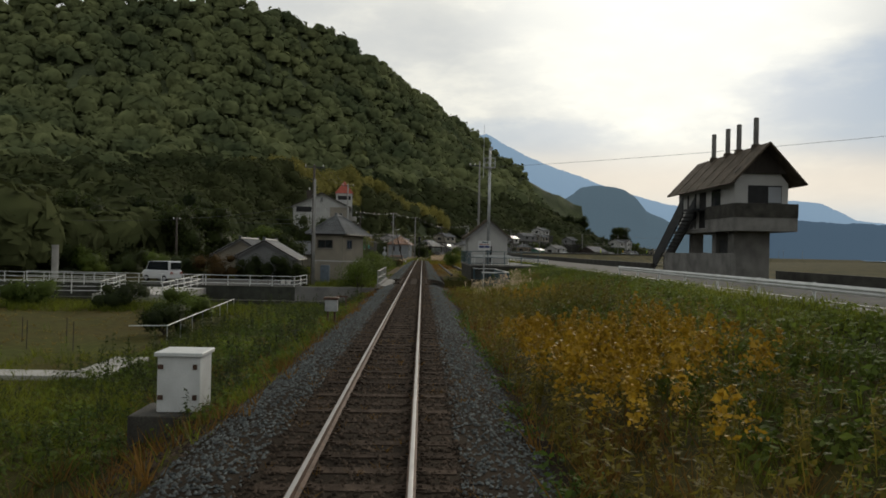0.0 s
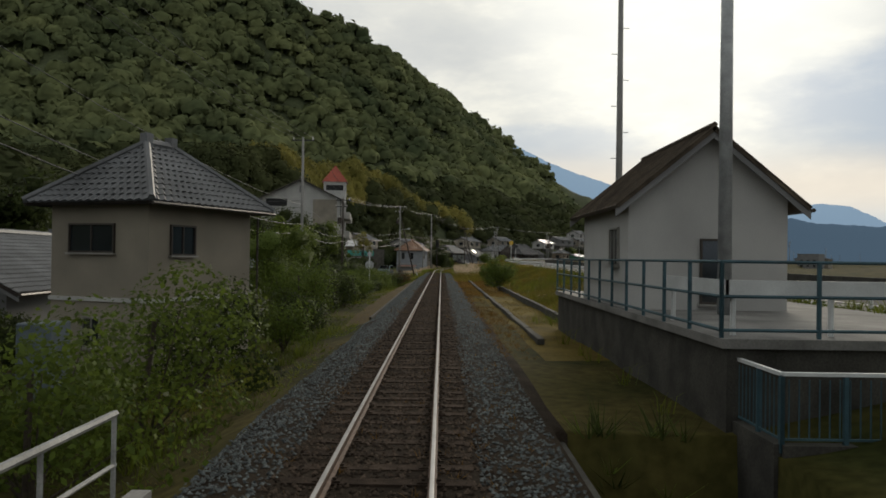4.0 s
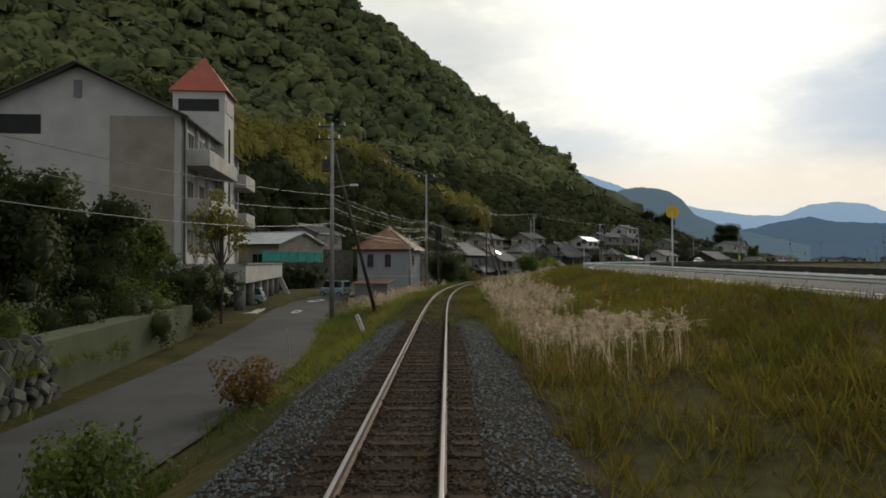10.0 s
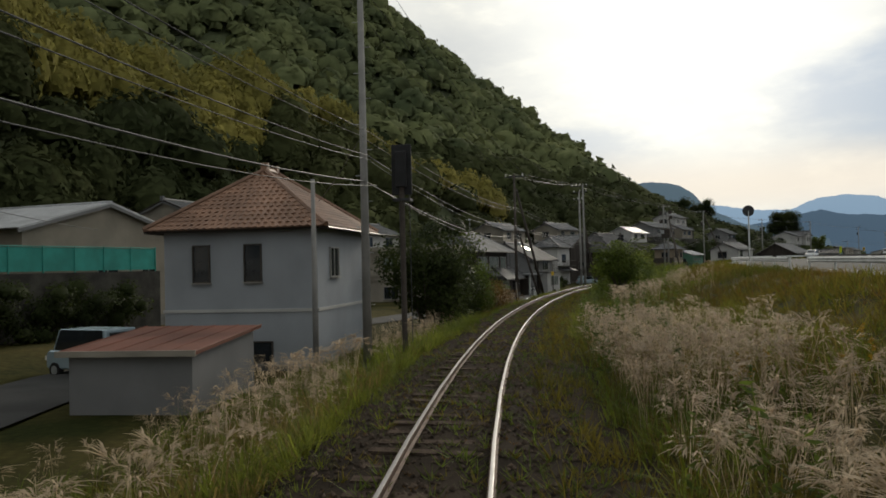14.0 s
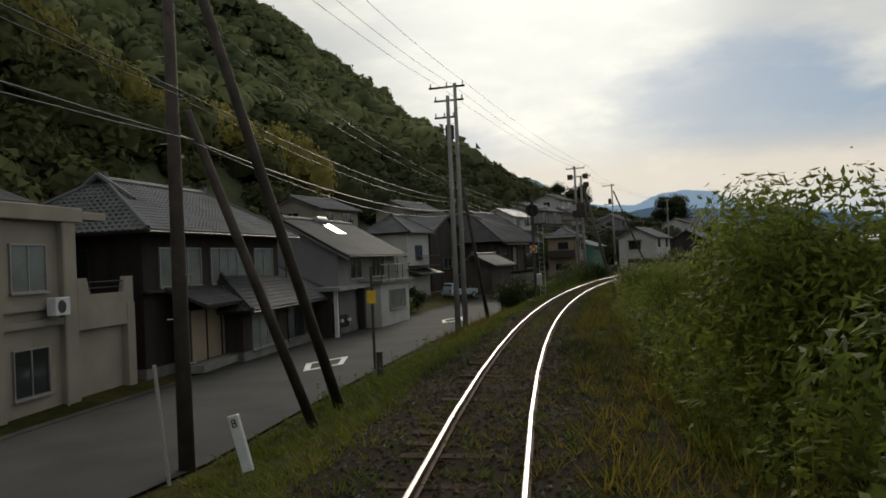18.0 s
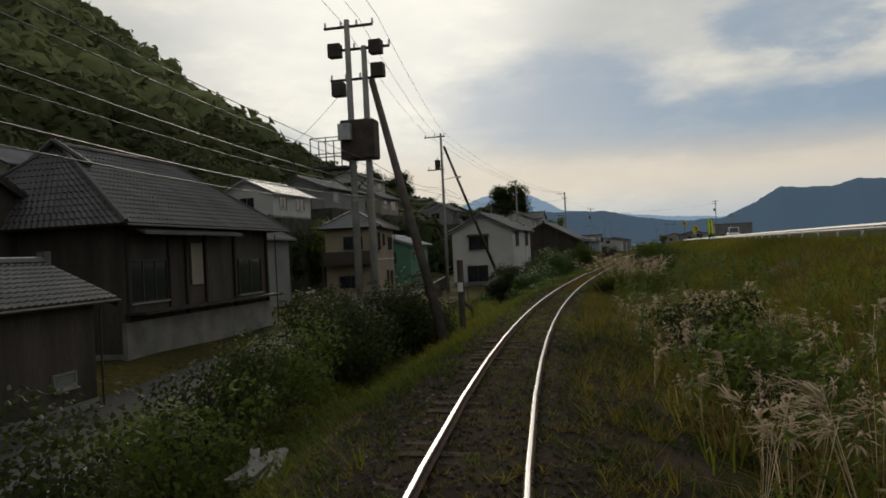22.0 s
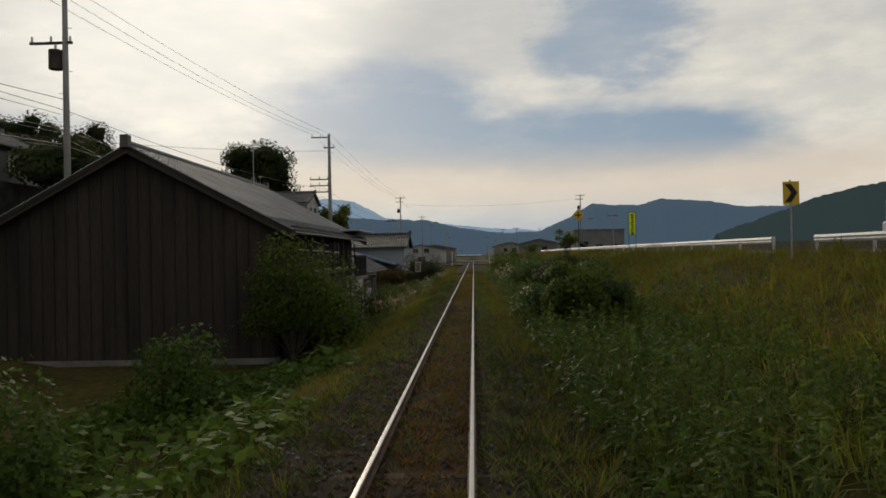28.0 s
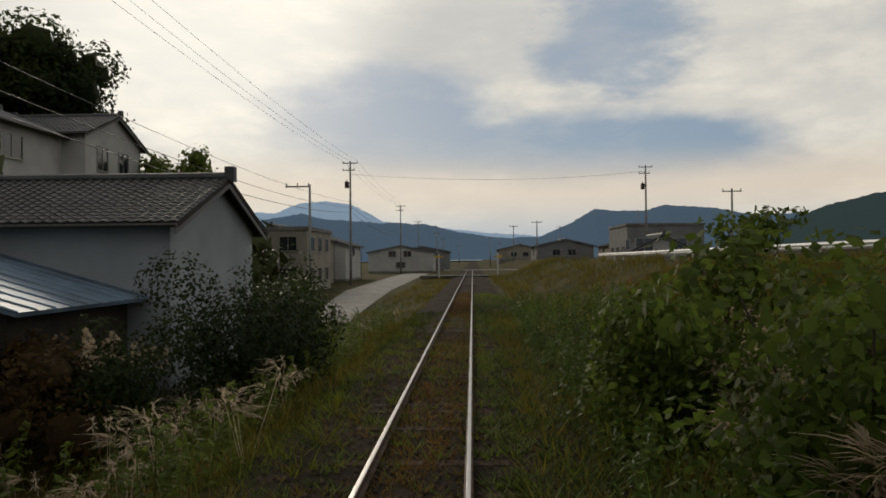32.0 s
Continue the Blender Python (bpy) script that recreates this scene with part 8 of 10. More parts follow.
def weed_shape(height, leaves, size, seed):
    """An upright leafy weed."""
    g = np.random.default_rng(seed)
    out = [quad_strip([np.zeros(3), np.array([0.03, 0.02, height * 0.5]), np.array([0.05, -0.02, height])], [0.01, 0.008, 0.004], np.array([1.0, 0, 0]))]
    z = height * g.uniform(0.15, 1.0, leaves)
    a = g.uniform(0, 6.283, leaves)
    rr = g.uniform(0.05, 0.24, leaves) * (1.15 - z / height)
    c = np.stack([np.cos(a) * rr, np.sin(a) * rr, z], -1)
    nm = np.stack([np.cos(a) * 0.5, np.sin(a) * 0.5, np.full(leaves, 0.9)], -1) + g.normal(size=(leaves, 3)) * 0.3
    nm /= np.linalg.norm(nm, axis=1)[:, None]
    out.append(leaf_quads(c, nm, size * g.uniform(0.7, 1.3, leaves), g, 0.4))
    return join_np(out)


def goldenrod_shape(seed):
    g = np.random.default_rng(seed)
    n = 46
    u = g.uniform(0, 1, n)
    a = g.uniform(0, 6.283, n)
    r = (1 - u) * 0.17 + 0.02
    c = np.stack([np.cos(a) * r * g.uniform(0.2, 1, n), np.sin(a) * r * g.uniform(0.2, 1, n), 0.75 + u * 0.42 + 0.05 * r], -1)
    nm = g.normal(size=(n, 3))
    nm /= np.linalg.norm(nm, axis=1)[:, None]
    return leaf_quads(c, nm, 0.035 * g.uniform(0.6, 1.4, n), g, 0.7)


SHAPES = {
    "short": [tuft_shape(8, 0.27, 0.26, 0.034, 1, 0.2, k) for k in range(3)],
    "mid": [tuft_shape(9, 0.62, 0.42, 0.036, 1, 0.2, 10 + k) for k in range(3)],
    "tall": [tuft_shape(12, 1.15, 0.7, 0.03, 2, 0.45, 20 + k) for k in range(3)],
    "plume": [plume_shape(4, 1.45, 30 + k) for k in range(3)],
    "kudzu": [clump_shape(46, 0.55, 0.42, 0.07, 40 + k) for k in range(3)],
    "weed": [weed_shape(0.95, 34, 0.06, 50 + k) for k in range(3)],
    "golden": [goldenrod_shape(60 + k) for k in range(3)],
}


BRIDGE_GAP = [(54.2, 64.5, -80, 7.0), (56.4, 69, 4.0, 7.1), (69, 88, 4.6, 11.2)]
BOOST = {"short": 1.7, "mid": 1.6, "tall": 1.35, "kudzu": 1.4, "weed": 1.3}


def sow(name, label, shape, mat, s0, s1, l0, l1, density, scale=(0.8, 1.25), patch=0.0, seed=0, lean=0.18, zoff=-0.03, category="grass", skip=None, power=1.0, cut=0.0):
    """Plants strewn over a strip beside the line; patch: how unevenly; power: how much they keep to the first edge."""
    g = np.random.default_rng(seed + 1000)
    n = int((s1 - s0) * abs(l1 - l0) * density * BOOST.get(shape, 1.0))
    s = g.uniform(s0, s1, n)
    u = g.uniform(0, 1, n) ** power
    l = l0 + (l1 - l0) * u
    keep = np.ones(n, bool)
    if patch:
        keep &= wave(s * 1.1 + seed, l * 1.7, seed * 0.37) + g.normal(size=n) * 0.25 > -1 + 2 * patch
    for a, b, c, d in list(skip or ()) + BRIDGE_GAP:
        keep &= ~((s > a) & (s < b) & (l > c) & (l < d))
    on_lane = (s > 106) & (s < 422) & (l < np.interp(s, LANE_S, LANE_R) + 0.15) & (l > np.interp(s, LANE_S, LANE_L) - 0.15)
    keep &= ~on_lane
    s, l = s[keep], l[keep]
    if len(s) == 0:
        return
    pos = place_np(s, l, ground_z(s, l) + zoff)
    sc = g.uniform(scale[0], scale[1], len(s)) * (1 + 0.22 * wave(s * 0.7, l, seed + 2.0))
    chunks = []
    forms = SHAPES[shape]
    which = g.integers(0, len(forms), len(s))
    for k, (bv, bf) in enumerate(forms):
        m = which == k
        if m.any():
            q = int(m.sum())
            chunks.append(scatter(bv, bf, pos[m], g.uniform(0, 6.283, q), sc[m], np.abs(g.normal(size=q)) * lean, g.uniform(0, 6.283, q)))
    v, f = join_np(chunks)
    tagged(new(name, mesh_np(name, v, f, [M[mat]])), label, category, kind="stuff")


PLATFORM = [(80, 148, 2.4, 5.75)]
# right-hand bank
sow("goldenrod", "yellow goldenrod in flower on the bank", "golden", "goldenrod", 6, 22, 2.7, 7.0, 9.0, (0.8, 1.25), 0.52, 1, category="flowers")
sow("goldenrod_stems", "leafy goldenrod stems on the bank", "weed", "grass_olive", 4, 40, 2.4, 8.5, 3.4, (0.7, 1.15), 0.3, 2, category="weeds")
sow("vine_leaves", "dense green vine leaves on the road bank", "kudzu", "leaf_mid", -2, 90, 5.4, 12.2, 2.2, (0.6, 1.1), 0.25, 3, category="vines")
sow("vine_leaves", "glossy vine leaves at the ballast edge", "kudzu", "leaf_gloss", 2, 54, 2.0, 2.9, 2.6, (0.4, 0.75), 0.35, 4, category="vines")
sow("dry_grass", "rust-brown dry grass beside the ballast", "mid", "grass_rust", 2, 54, 2.3, 6.0, 3.2, (0.6, 1.1), 0.4, 5)
sow("tall_grass", "tall green grass on the road bank", "tall", "grass_green", -2, 90, 4.5, 12.2, 2.4, (0.5, 0.9), 0.2, 6)
sow("pampas_plumes", "silver pampas plumes near the bridge", "plume", "plume", 43, 57, 3.6, 8.0, 1.6, (0.5, 0.75), 0.3, 7, lean=0.3)
sow("pampas_grass", "pampas grass clumps near the bridge", "tall", "grass_olive", 40, 58, 2.8, 9.0, 1.6, (0.7, 1.0), 0.3, 8)
sow("bank_grass", "olive grass on the road bank", "mid", "grass_olive", 82, 165, 5.9, 12.2, 6.1, (0.48, 0.96), 0.1, 9)
sow("bank_grass", "green grass on the road bank", "mid", "grass_green", 82, 165, 6.4, 12.2, 3.5, (0.48, 1.00), 0.35, 10)
sow("bank_grass", "rusty dry grass on the road bank", "mid", "grass_rust", 118, 330, 6.0, 12.0, 2.2, (0.48, 0.96), 0.5, 11)
sow("mown_grass", "short yellow mown grass on the old platform", "short", "grass_straw", 82, 148, 2.5, 5.5, 6.0, (0.35, 0.7), 0.3, 12)
sow("mown_grass", "short rust-brown grass below the platform", "short", "grass_rust", 78, 152, 2.2, 3.4, 7.0, (0.4, 0.8), 0.35, 13)
sow("verge_grass", "olive grass beside the track", "mid", "grass_olive", 143, 205, 2.3, 9.0, 3.8, (0.6, 1.1), 0.2, 14)
sow("pampas_grass", "tall olive pampas grass beside the track", "tall", "grass_olive", 160, 405, 2.7, 8.0, 1.6, (0.65, 1.1), 0.3, 15)
sow("pampas_grass", "tall green pampas grass beside the track", "tall", "grass_green", 186, 500, 2.6, 7.5, 1.3, (0.6, 1.05), 0.38, 16)
sow("pampas_plumes", "silver-pink pampas plumes beside the track", "plume", "plume", 166, 240, 2.7, 6.2, 3.4, (0.55, 0.85), 0.3, 17, lean=0.3)
sow("pampas_plumes", "silver-pink pampas plumes beside the track", "plume", "plume", 188, 238, 2.9, 7.2, 1.2, (0.55, 0.85), 0.4, 76, lean=0.3)
sow("pampas_plumes", "silver-pink pampas plumes beside the track", "plume", "plume", 308, 352, 2.6, 6.0, 1.7, (0.55, 0.85), 0.42, 18, lean=0.3)
sow("pampas_plumes", "silver-pink pampas plumes among weeds", "plume", "plume", 376, 414, 2.6, 6.0, 0.7, (0.6, 0.9), 0.55, 19, lean=0.3)
sow("bank_grass", "olive and tan grass on the road bank", "mid", "grass_olive", 165, 520, 6.5, 12.2, 4.2, (0.54, 1.08), 0.15, 20)
sow("bank_grass", "green grass on the road bank", "mid", "grass_green", 165, 520, 6.0, 12.2, 2.8, (0.54, 1.04), 0.4, 21)
sow("flower_heads", "small white flowers on a shrub", "golden", "plume", 497.8, 499.4, -7.0, -5.6, 6.0, (1.1, 1.7), 0, 90, zoff=0.6, category="flowers")
sow("weeds", "leafy green weeds beside the track", "weed", "leaf_mid", 186, 330, 2.6, 5.6, 1.7, (0.8, 1.35), 0.4, 22, category="weeds")
sow("weeds", "leafy green weeds beside the track", "weed", "leaf_gloss", 372, 520, 2.2, 6.5, 3.2, (0.6, 1.15), 0.25, 23, category="weeds")
sow("vine_leaves", "green vine leaves over the bank", "kudzu", "leaf_gloss", 386, 520, 2.4, 7.0, 1.5, (0.7, 1.3), 0.35, 24, category="vines")
sow("goldenrod", "yellow goldenrod among the pampas", "golden", "goldenrod", 180, 225, 4.0, 8.0, 0.7, (0.6, 0.9), 0.5, 25, category="flowers")
# the left verge
sow("verge_grass", "green grass on the left bank", "mid", "grass_green", -4, 53, -10.4, -2.6, 3.2, (0.5, 0.95), 0.2, 30)
sow("verge_vines", "glossy vine leaves on the left bank", "kudzu", "leaf_gloss", 16, 53, -8.5, -2.8, 1.6, (0.5, 0.95), 0.4, 31, category="vines")
sow("dry_grass", "rust-brown dry grass at the ballast edge", "mid", "grass_rust", 0, 52, -4.6, -2.0, 3.0, (0.45, 0.85), 0.4, 32)
sow("field_rows", "green vegetable rows in the field", "weed", "leaf_mid", 26, 36, -26, -12, 1.0, (0.4, 0.8), 0.5, 33, category="vegetables")
sow("field_stubble", "short straw stubble in the field", "short", "grass_straw", -2, 52, -34, -11, 1.6, (0.5, 0.9), 0.35, 34)
sow("mown_grass", "short yellowish grass along the ballast", "short", "grass_straw", 66, 200, -4.2, -2.5, 4.0, (0.25, 0.5), 0.45, 35)
sow("verge_grass", "green grass beside the lane", "short", "grass_green", 66, 205, -5.4, -2.8, 5.5, (0.6, 1.1), 0.35, 36, skip=[(92, 152, -4.0, -2)])
sow("verge_grass", "low green grass between track and lane", "short", "grass_green", 170, 262, -6.8, -2.2, 7.0, (0.7, 1.3), 0.2, 37)
sow("verge_grass", "olive grass between track and lane", "mid", "grass_olive", 178, 262, -5.2, -2.3, 4.2, (0.5, 0.95), 0.3, 38)
sow("pampas_grass", "tall pampas grass between track and lane", "tall", "grass_olive", 200, 262, -6.8, -2.7, 1.9, (0.6, 0.95), 0.3, 39)
sow("pampas_plumes", "pink pampas plumes between track and lane", "plume", "plume", 203, 252, -7.2, -3.4, 2.2, (0.55, 0.8), 0.36, 40, lean=0.3)
sow("verge_grass", "fresh green grass on the bank above the lane", "short", "grass_green", 268, 352, -6.2, -2.0, 8.0, (0.7, 1.3), 0.2, 41)
sow("verge_grass", "yellowing grass at the ballast edge", "short", "grass_straw", 268, 405, -3.6, -2.1, 4.0, (0.5, 1.0), 0.4, 42)
sow("verge_weeds", "leafy weeds on the bank above the lane", "weed", "leaf_mid", 286, 352, -6.0, -3.2, 1.1, (0.5, 0.9), 0.45, 43, category="weeds")
sow("verge_grass", "green grass beside the track", "mid", "grass_green", 350, 408, -9.0, -2.2, 4.2, (0.45, 0.9), 0.2, 44)
sow("verge_grass", "rust and olive grass beside the track", "mid", "grass_olive", 352, 520, -6.4, -2.1, 3.0, (0.45, 0.9), 0.35, 45)
sow("vine_leaves", "glossy vine leaves heaped beside the track", "kudzu", "leaf_gloss", 384, 442, -7.8, -2.6, 2.6, (1.0, 1.9), 0.3, 46, category="vines")
sow("vine_leaves", "glossy vine leaves beside the houses", "kudzu", "leaf_gloss", 440, 520, -6.0, -3.4, 1.6, (0.6, 1.1), 0.4, 47, category="vines")
sow("pampas_grass", "straw-coloured pampas beside the track", "tall", "grass_straw", 464, 520, -6.6, -2.5, 1.3, (0.5, 0.85), 0.4, 48)
sow("pampas_plumes", "pale plumes beside the track", "plume", "plume", 462, 520, -6.6, -2.6, 0.9, (0.5, 0.8), 0.45, 49, lean=0.3)
sow("verge_grass", "straw grass on the bank below the dark house", "short", "grass_straw", 434, 472, -3.7, -2.3, 14.0, (0.6, 1.2), 0.15, 50)
sow("verge_grass", "yellow-green grass on the bank below the dark house", "short", "leaf_bright", 432, 475, -4.0, -2.4, 14.0, (0.6, 1.2), 0.15, 191)
sow("field_grass", "band of green grass beyond the field", "mid", "grass_green", 46, 53, -40, -10.5, 3.5, (0.8, 1.3), 0.15, 57)
sow("field_grass", "green grass along the field path", "mid", "grass_green", 18, 30, -14, -9.0, 3.2, (0.5, 0.9), 0.25, 58)
sow("field_grass", "bright green grass along the field edge", "short", "grass_green", 2, 24, -11.5, -5.5, 7.0, (0.7, 1.3), 0.15, 59)
sow("garden_weeds", "rank green growth below the stone wall", "weed", "leaf_mid", 132, 162, -8.6, -4.3, 4.6, (0.8, 1.35), 0.12, 60, category="weeds")
sow("garden_grass", "rank green grass below the stone wall", "tall", "grass_green", 66, 168, -9.4, -3.6, 2.4, (0.6, 1.0), 0.2, 61, skip=[(92, 152, -4.2, -2), (92, 134, -9, -2)])
sow("vegetables", "bright green vegetable leaves above the stone wall", "weed", "leaf_bright", 136, 178, -15.0, -10.9, 3.2, (0.6, 1.1), 0.2, 161, zoff=0.25, category="vegetables")
sow("wall_moss", "grass and ferns hanging over the stone wall", "mid", "grass_green", 132, 176, -10.6, -9.9, 5.0, (0.5, 0.9), 0.25, 162, zoff=0.9)
sow("garden_grass", "green grass in the gardens", "mid", "grass_green", 66, 170, -24, -9.4, 1.4, (0.7, 1.2), 0.2, 62, skip=[(66, 98, -20, -8)])
sow("red_grass", "rust-brown short grass below the old platform", "short", "grass_rust", 112, 152, 2.4, 6.5, 9.0, (0.5, 0.9), 0.15, 63)
sow("bank_flowers", "small pale flowers scattered on the bank", "short", "plume", 84, 260, 6.0, 12.0, 0.25, (0.5, 0.9), 0.3, 64)
sow("shoulder_grass", "olive and green grass creeping over the shoulder", "mid", "grass_olive", 186, 520, 1.3, 3.2, 4.0, (0.4, 0.85), 0.25, 70)
sow("shoulder_grass", "green grass creeping over the shoulder", "mid", "grass_green", 196, 520, -3.4, -1.3, 3.6, (0.35, 0.75), 0.3, 71)
sow("bank_weeds", "mixed green weeds on the bank", "weed", "leaf_mid", 330, 520, 2.6, 8.0, 1.6, (0.8, 1.3), 0.25, 72, category="weeds")
sow("bank_grass", "tall green grass on the road bank", "tall", "grass_green", 330, 520, 5.0, 12.0, 1.0, (0.6, 0.95), 0.25, 73)
sow("rank_weeds", "rank weeds and grass before the last houses", "weed", "leaf_mid", 478, 520, -12, -2.6, 2.6, (0.8, 1.4), 0.2, 74, category="weeds", skip=[(497, 512, -15, -6.6)])
sow("rank_grass", "tall dry grass before the last houses", "tall", "grass_olive", 478, 520, -12, -2.4, 1.5, (0.6, 1.0), 0.25, 75, skip=[(497, 512, -15, -6.6)])
sow("goldenrod", "yellow goldenrod in flower near the bridge", "golden", "goldenrod", 35, 38.6, 4.4, 7.0, 5.0, (0.7, 1.0), 0.3, 80, category="flowers")
sow("bank_weeds", "green weeds beside the track, sun glow in their colour", "weed", "leaf_bright", 256, 330, 2.8, 8.0, 2.4, (0.9, 1.5), 0.2, 81, category="weeds")
sow("bank_vines", "green vines on the bank, sun glow in their colour", "kudzu", "leaf_bright", 250, 300, 3.2, 9.0, 1.3, (0.9, 1.5), 0.25, 82, category="vines")
sow("low_weeds", "dark low weeds on the shoulder", "short", "leaf_dark", 262, 520, 1.0, 3.8, 7.5, (0.5, 1.1), 0.2, 83, category="weeds")
sow("low_weeds", "dark low weeds along the ballast", "short", "leaf_dark", 284, 520, -3.0, -1.0, 7.0, (0.5, 1.0), 0.25, 84, category="weeds")
sow("slope_vines", "dark vines and weeds on the slope to the fields", "kudzu", "leaf_mid", 14, 53.5, -10.0, -2.8, 2.2, (0.5, 1.1), 0.2, 85, category="vines")
sow("slope_weeds", "weeds on the slope to the fields", "weed", "leaf_dark", 14, 53.5, -10.5, -3.2, 1.6, (0.6, 1.1), 0.3, 86, category="weeds")
sow("slope_weeds", "rust-brown weeds beside the cabinet", "mid", "grass_rust", 4, 40, -6.5, -2.6, 2.6, (0.6, 1.0), 0.45, 87, category="weeds")
sow("lane_grass", "bright yellow-green tall grass between track and lane", "tall", "leaf_bright", 190, 250, -7.2, -2.2, 7.0, (0.55, 0.95), 0.2, 91)
sow("lane_grass", "straw and green grass between track and lane", "tall", "grass_straw", 186, 244, -6.0, -2.4, 2.6, (0.55, 0.9), 0.3, 92)
sow("bank_weeds", "dark weeds on the brook bank", "mid", "leaf_dark", 64.7, 69.7, 2.4, 5.1, 11, (0.6, 1.1), 0.1, 131, category="weeds")
sow("bank_weeds", "green weeds on the brook bank", "mid", "leaf_mid", 64.7, 69.7, 2.4, 5.1, 4, (0.6, 1.0), 0.2, 132, category="weeds")
sow("cut_grass", "dry brown cut grass beside the track", "short", "grass_rust", 126, 152, 2.4, 5.6, 16, (0.5, 0.9), 0.15, 133)
sow("pampas_plumes", "silver plumes on the bank", "plume", "plume", 247, 262, 4.0, 9.0, 1.6, (0.6, 0.9), 0.35, 171, lean=0.3)
sow("bank_grass", "golden dry grass on the bank", "tall", "grass_straw", 244, 266, 5.5, 11.0, 2.4, (0.5, 0.8), 0.25, 172)
sow("tall_weeds", "bright green reeds beside the track", "tall", "leaf_bright", 262, 302, 2.9, 6.6, 2.0, (0.7, 1.05), 0.25, 134)
sow("pampas_plumes", "cream plumes above the rust-brown bush", "plume", "plume", 263, 270, -6.0, -3.6, 2.0, (0.9, 1.2), 0.1, 135, lean=0.3)
sow("bank_grass", "yellow-green tall grass on the bank", "tall", "leaf_bright", 376, 515, 2.8, 7.5, 0.9, (0.55, 0.95), 0.4, 136)
sow("bank_grass", "straw-coloured tall grass on the bank", "tall", "grass_straw", 376, 515, 2.8, 7.5, 0.7, (0.6, 1.0), 0.4, 137)
sow("bank_grass", "yellow-green tall grass beside the plumes", "tall", "leaf_bright", 170, 262, 2.4, 7.8, 5.0, (0.55, 0.9), 0.3, 138)
sow("bank_grass", "golden dry grass among the plumes", "tall", "grass_straw", 166, 262, 2.8, 7.4, 2.8, (0.6, 0.95), 0.3, 139)
sow("lane_weeds", "dry brown weeds on the bank above the lane", "mid", "grass_rust", 304, 324, -6.2, -3.6, 5.0, (0.6, 1.1), 0.2, 192, category="weeds")
sow("verge_vines", "small glossy vine leaves beside the track", "kudzu", "leaf_gloss", 360, 384, -5.0, -2.2, 2.8, (0.5, 0.9), 0.2, 193, category="vines")
sow("verge_grass", "yellow-green grass beside the track", "mid", "leaf_bright", 358, 384, -7.0, -2.4, 3.4, (0.5, 0.9), 0.3, 194)
sow("lane_grass", "tall yellow-green grass on the bank above the lane", "tall", "leaf_bright", 202, 249, -5.4, -2.7, 3.4, (1.0, 1.5), 0.2, 195)
sow("lane_grass", "tall golden grass on the bank above the lane", "tall", "grass_straw", 202, 249, -5.2, -2.9, 1.8, (1.0, 1.45), 0.25, 196)
sow("pampas_plumes", "pink-silver plumes on the bank above the lane", "plume", "plume", 206, 249, -5.2, -3.2, 1.3, (0.8, 1.15), 0.3, 197, lean=0.3)
sow("bank_grass", "golden tall grass beside the track", "tall", "grass_straw", 334, 358, 2.8, 6.5, 2.4, (0.7, 1.1), 0.2, 198)
sow("bank_grass", "fresh yellow-green grass near the bridge", "mid", "leaf_bright", 36, 57, 3.0, 8.5, 4.0, (0.6, 1.0), 0.25, 199)
sow("bank_grass", "pale dry grass among the vines", "tall", "grass_straw", 462, 520, 3.0, 8.0, 1.2, (0.6, 1.0), 0.3, 200)
# weeds growing in the track
sow("track_weeds", "dry orange-brown weeds between the rails", "short", "grass_rust", 372, 540, -0.5, 0.5, 14, (0.4, 0.85), 0.3, 151, zoff=-0.02)
sow("track_weeds", "green creeping weeds over the shoulder", "short", "leaf_mid", 372, 540, 0.7, 3.0, 9, (0.5, 1.0), 0.25, 152, zoff=-0.02)
sow("track_weeds", "low weeds between the rails", "short", "grass_olive", 182, 520, -2.2, 2.4, 2.6, (0.4, 0.85), 0.2, 51, zoff=-0.02)
sow("track_weeds", "low green weeds between the rails", "short", "leaf_mid", 178, 520, -2.4, 2.4, 4.5, (0.4, 0.9), 0.25, 52, zoff=-0.02)
sow("track_weeds", "rusty dry weeds between the rails", "short", "grass_rust", 2, 520, -1.7, 2.2, 1.5, (0.3, 0.6), 0.4, 53, zoff=-0.02)
sow("gap_grass", "grass beside the houses", "mid", "grass_green", 400, 520, -9.0, -6.4, 0.8, (0.5, 0.9), 0.3, 54, skip=[(405, 420, -16, -8.8), (444, 506, -16, -6.2)])
sow("field_grass", "rough grass beyond the line", "tall", "grass_olive", 505, 600, 3.0, 12.0, 0.9, (0.7, 1.1), 0.2, 55)
sow("field_grass", "rough grass at the end of the village", "mid", "grass_olive", 505, 600, -6.0, -2.2, 2.0, (0.5, 0.9), 0.2, 56)


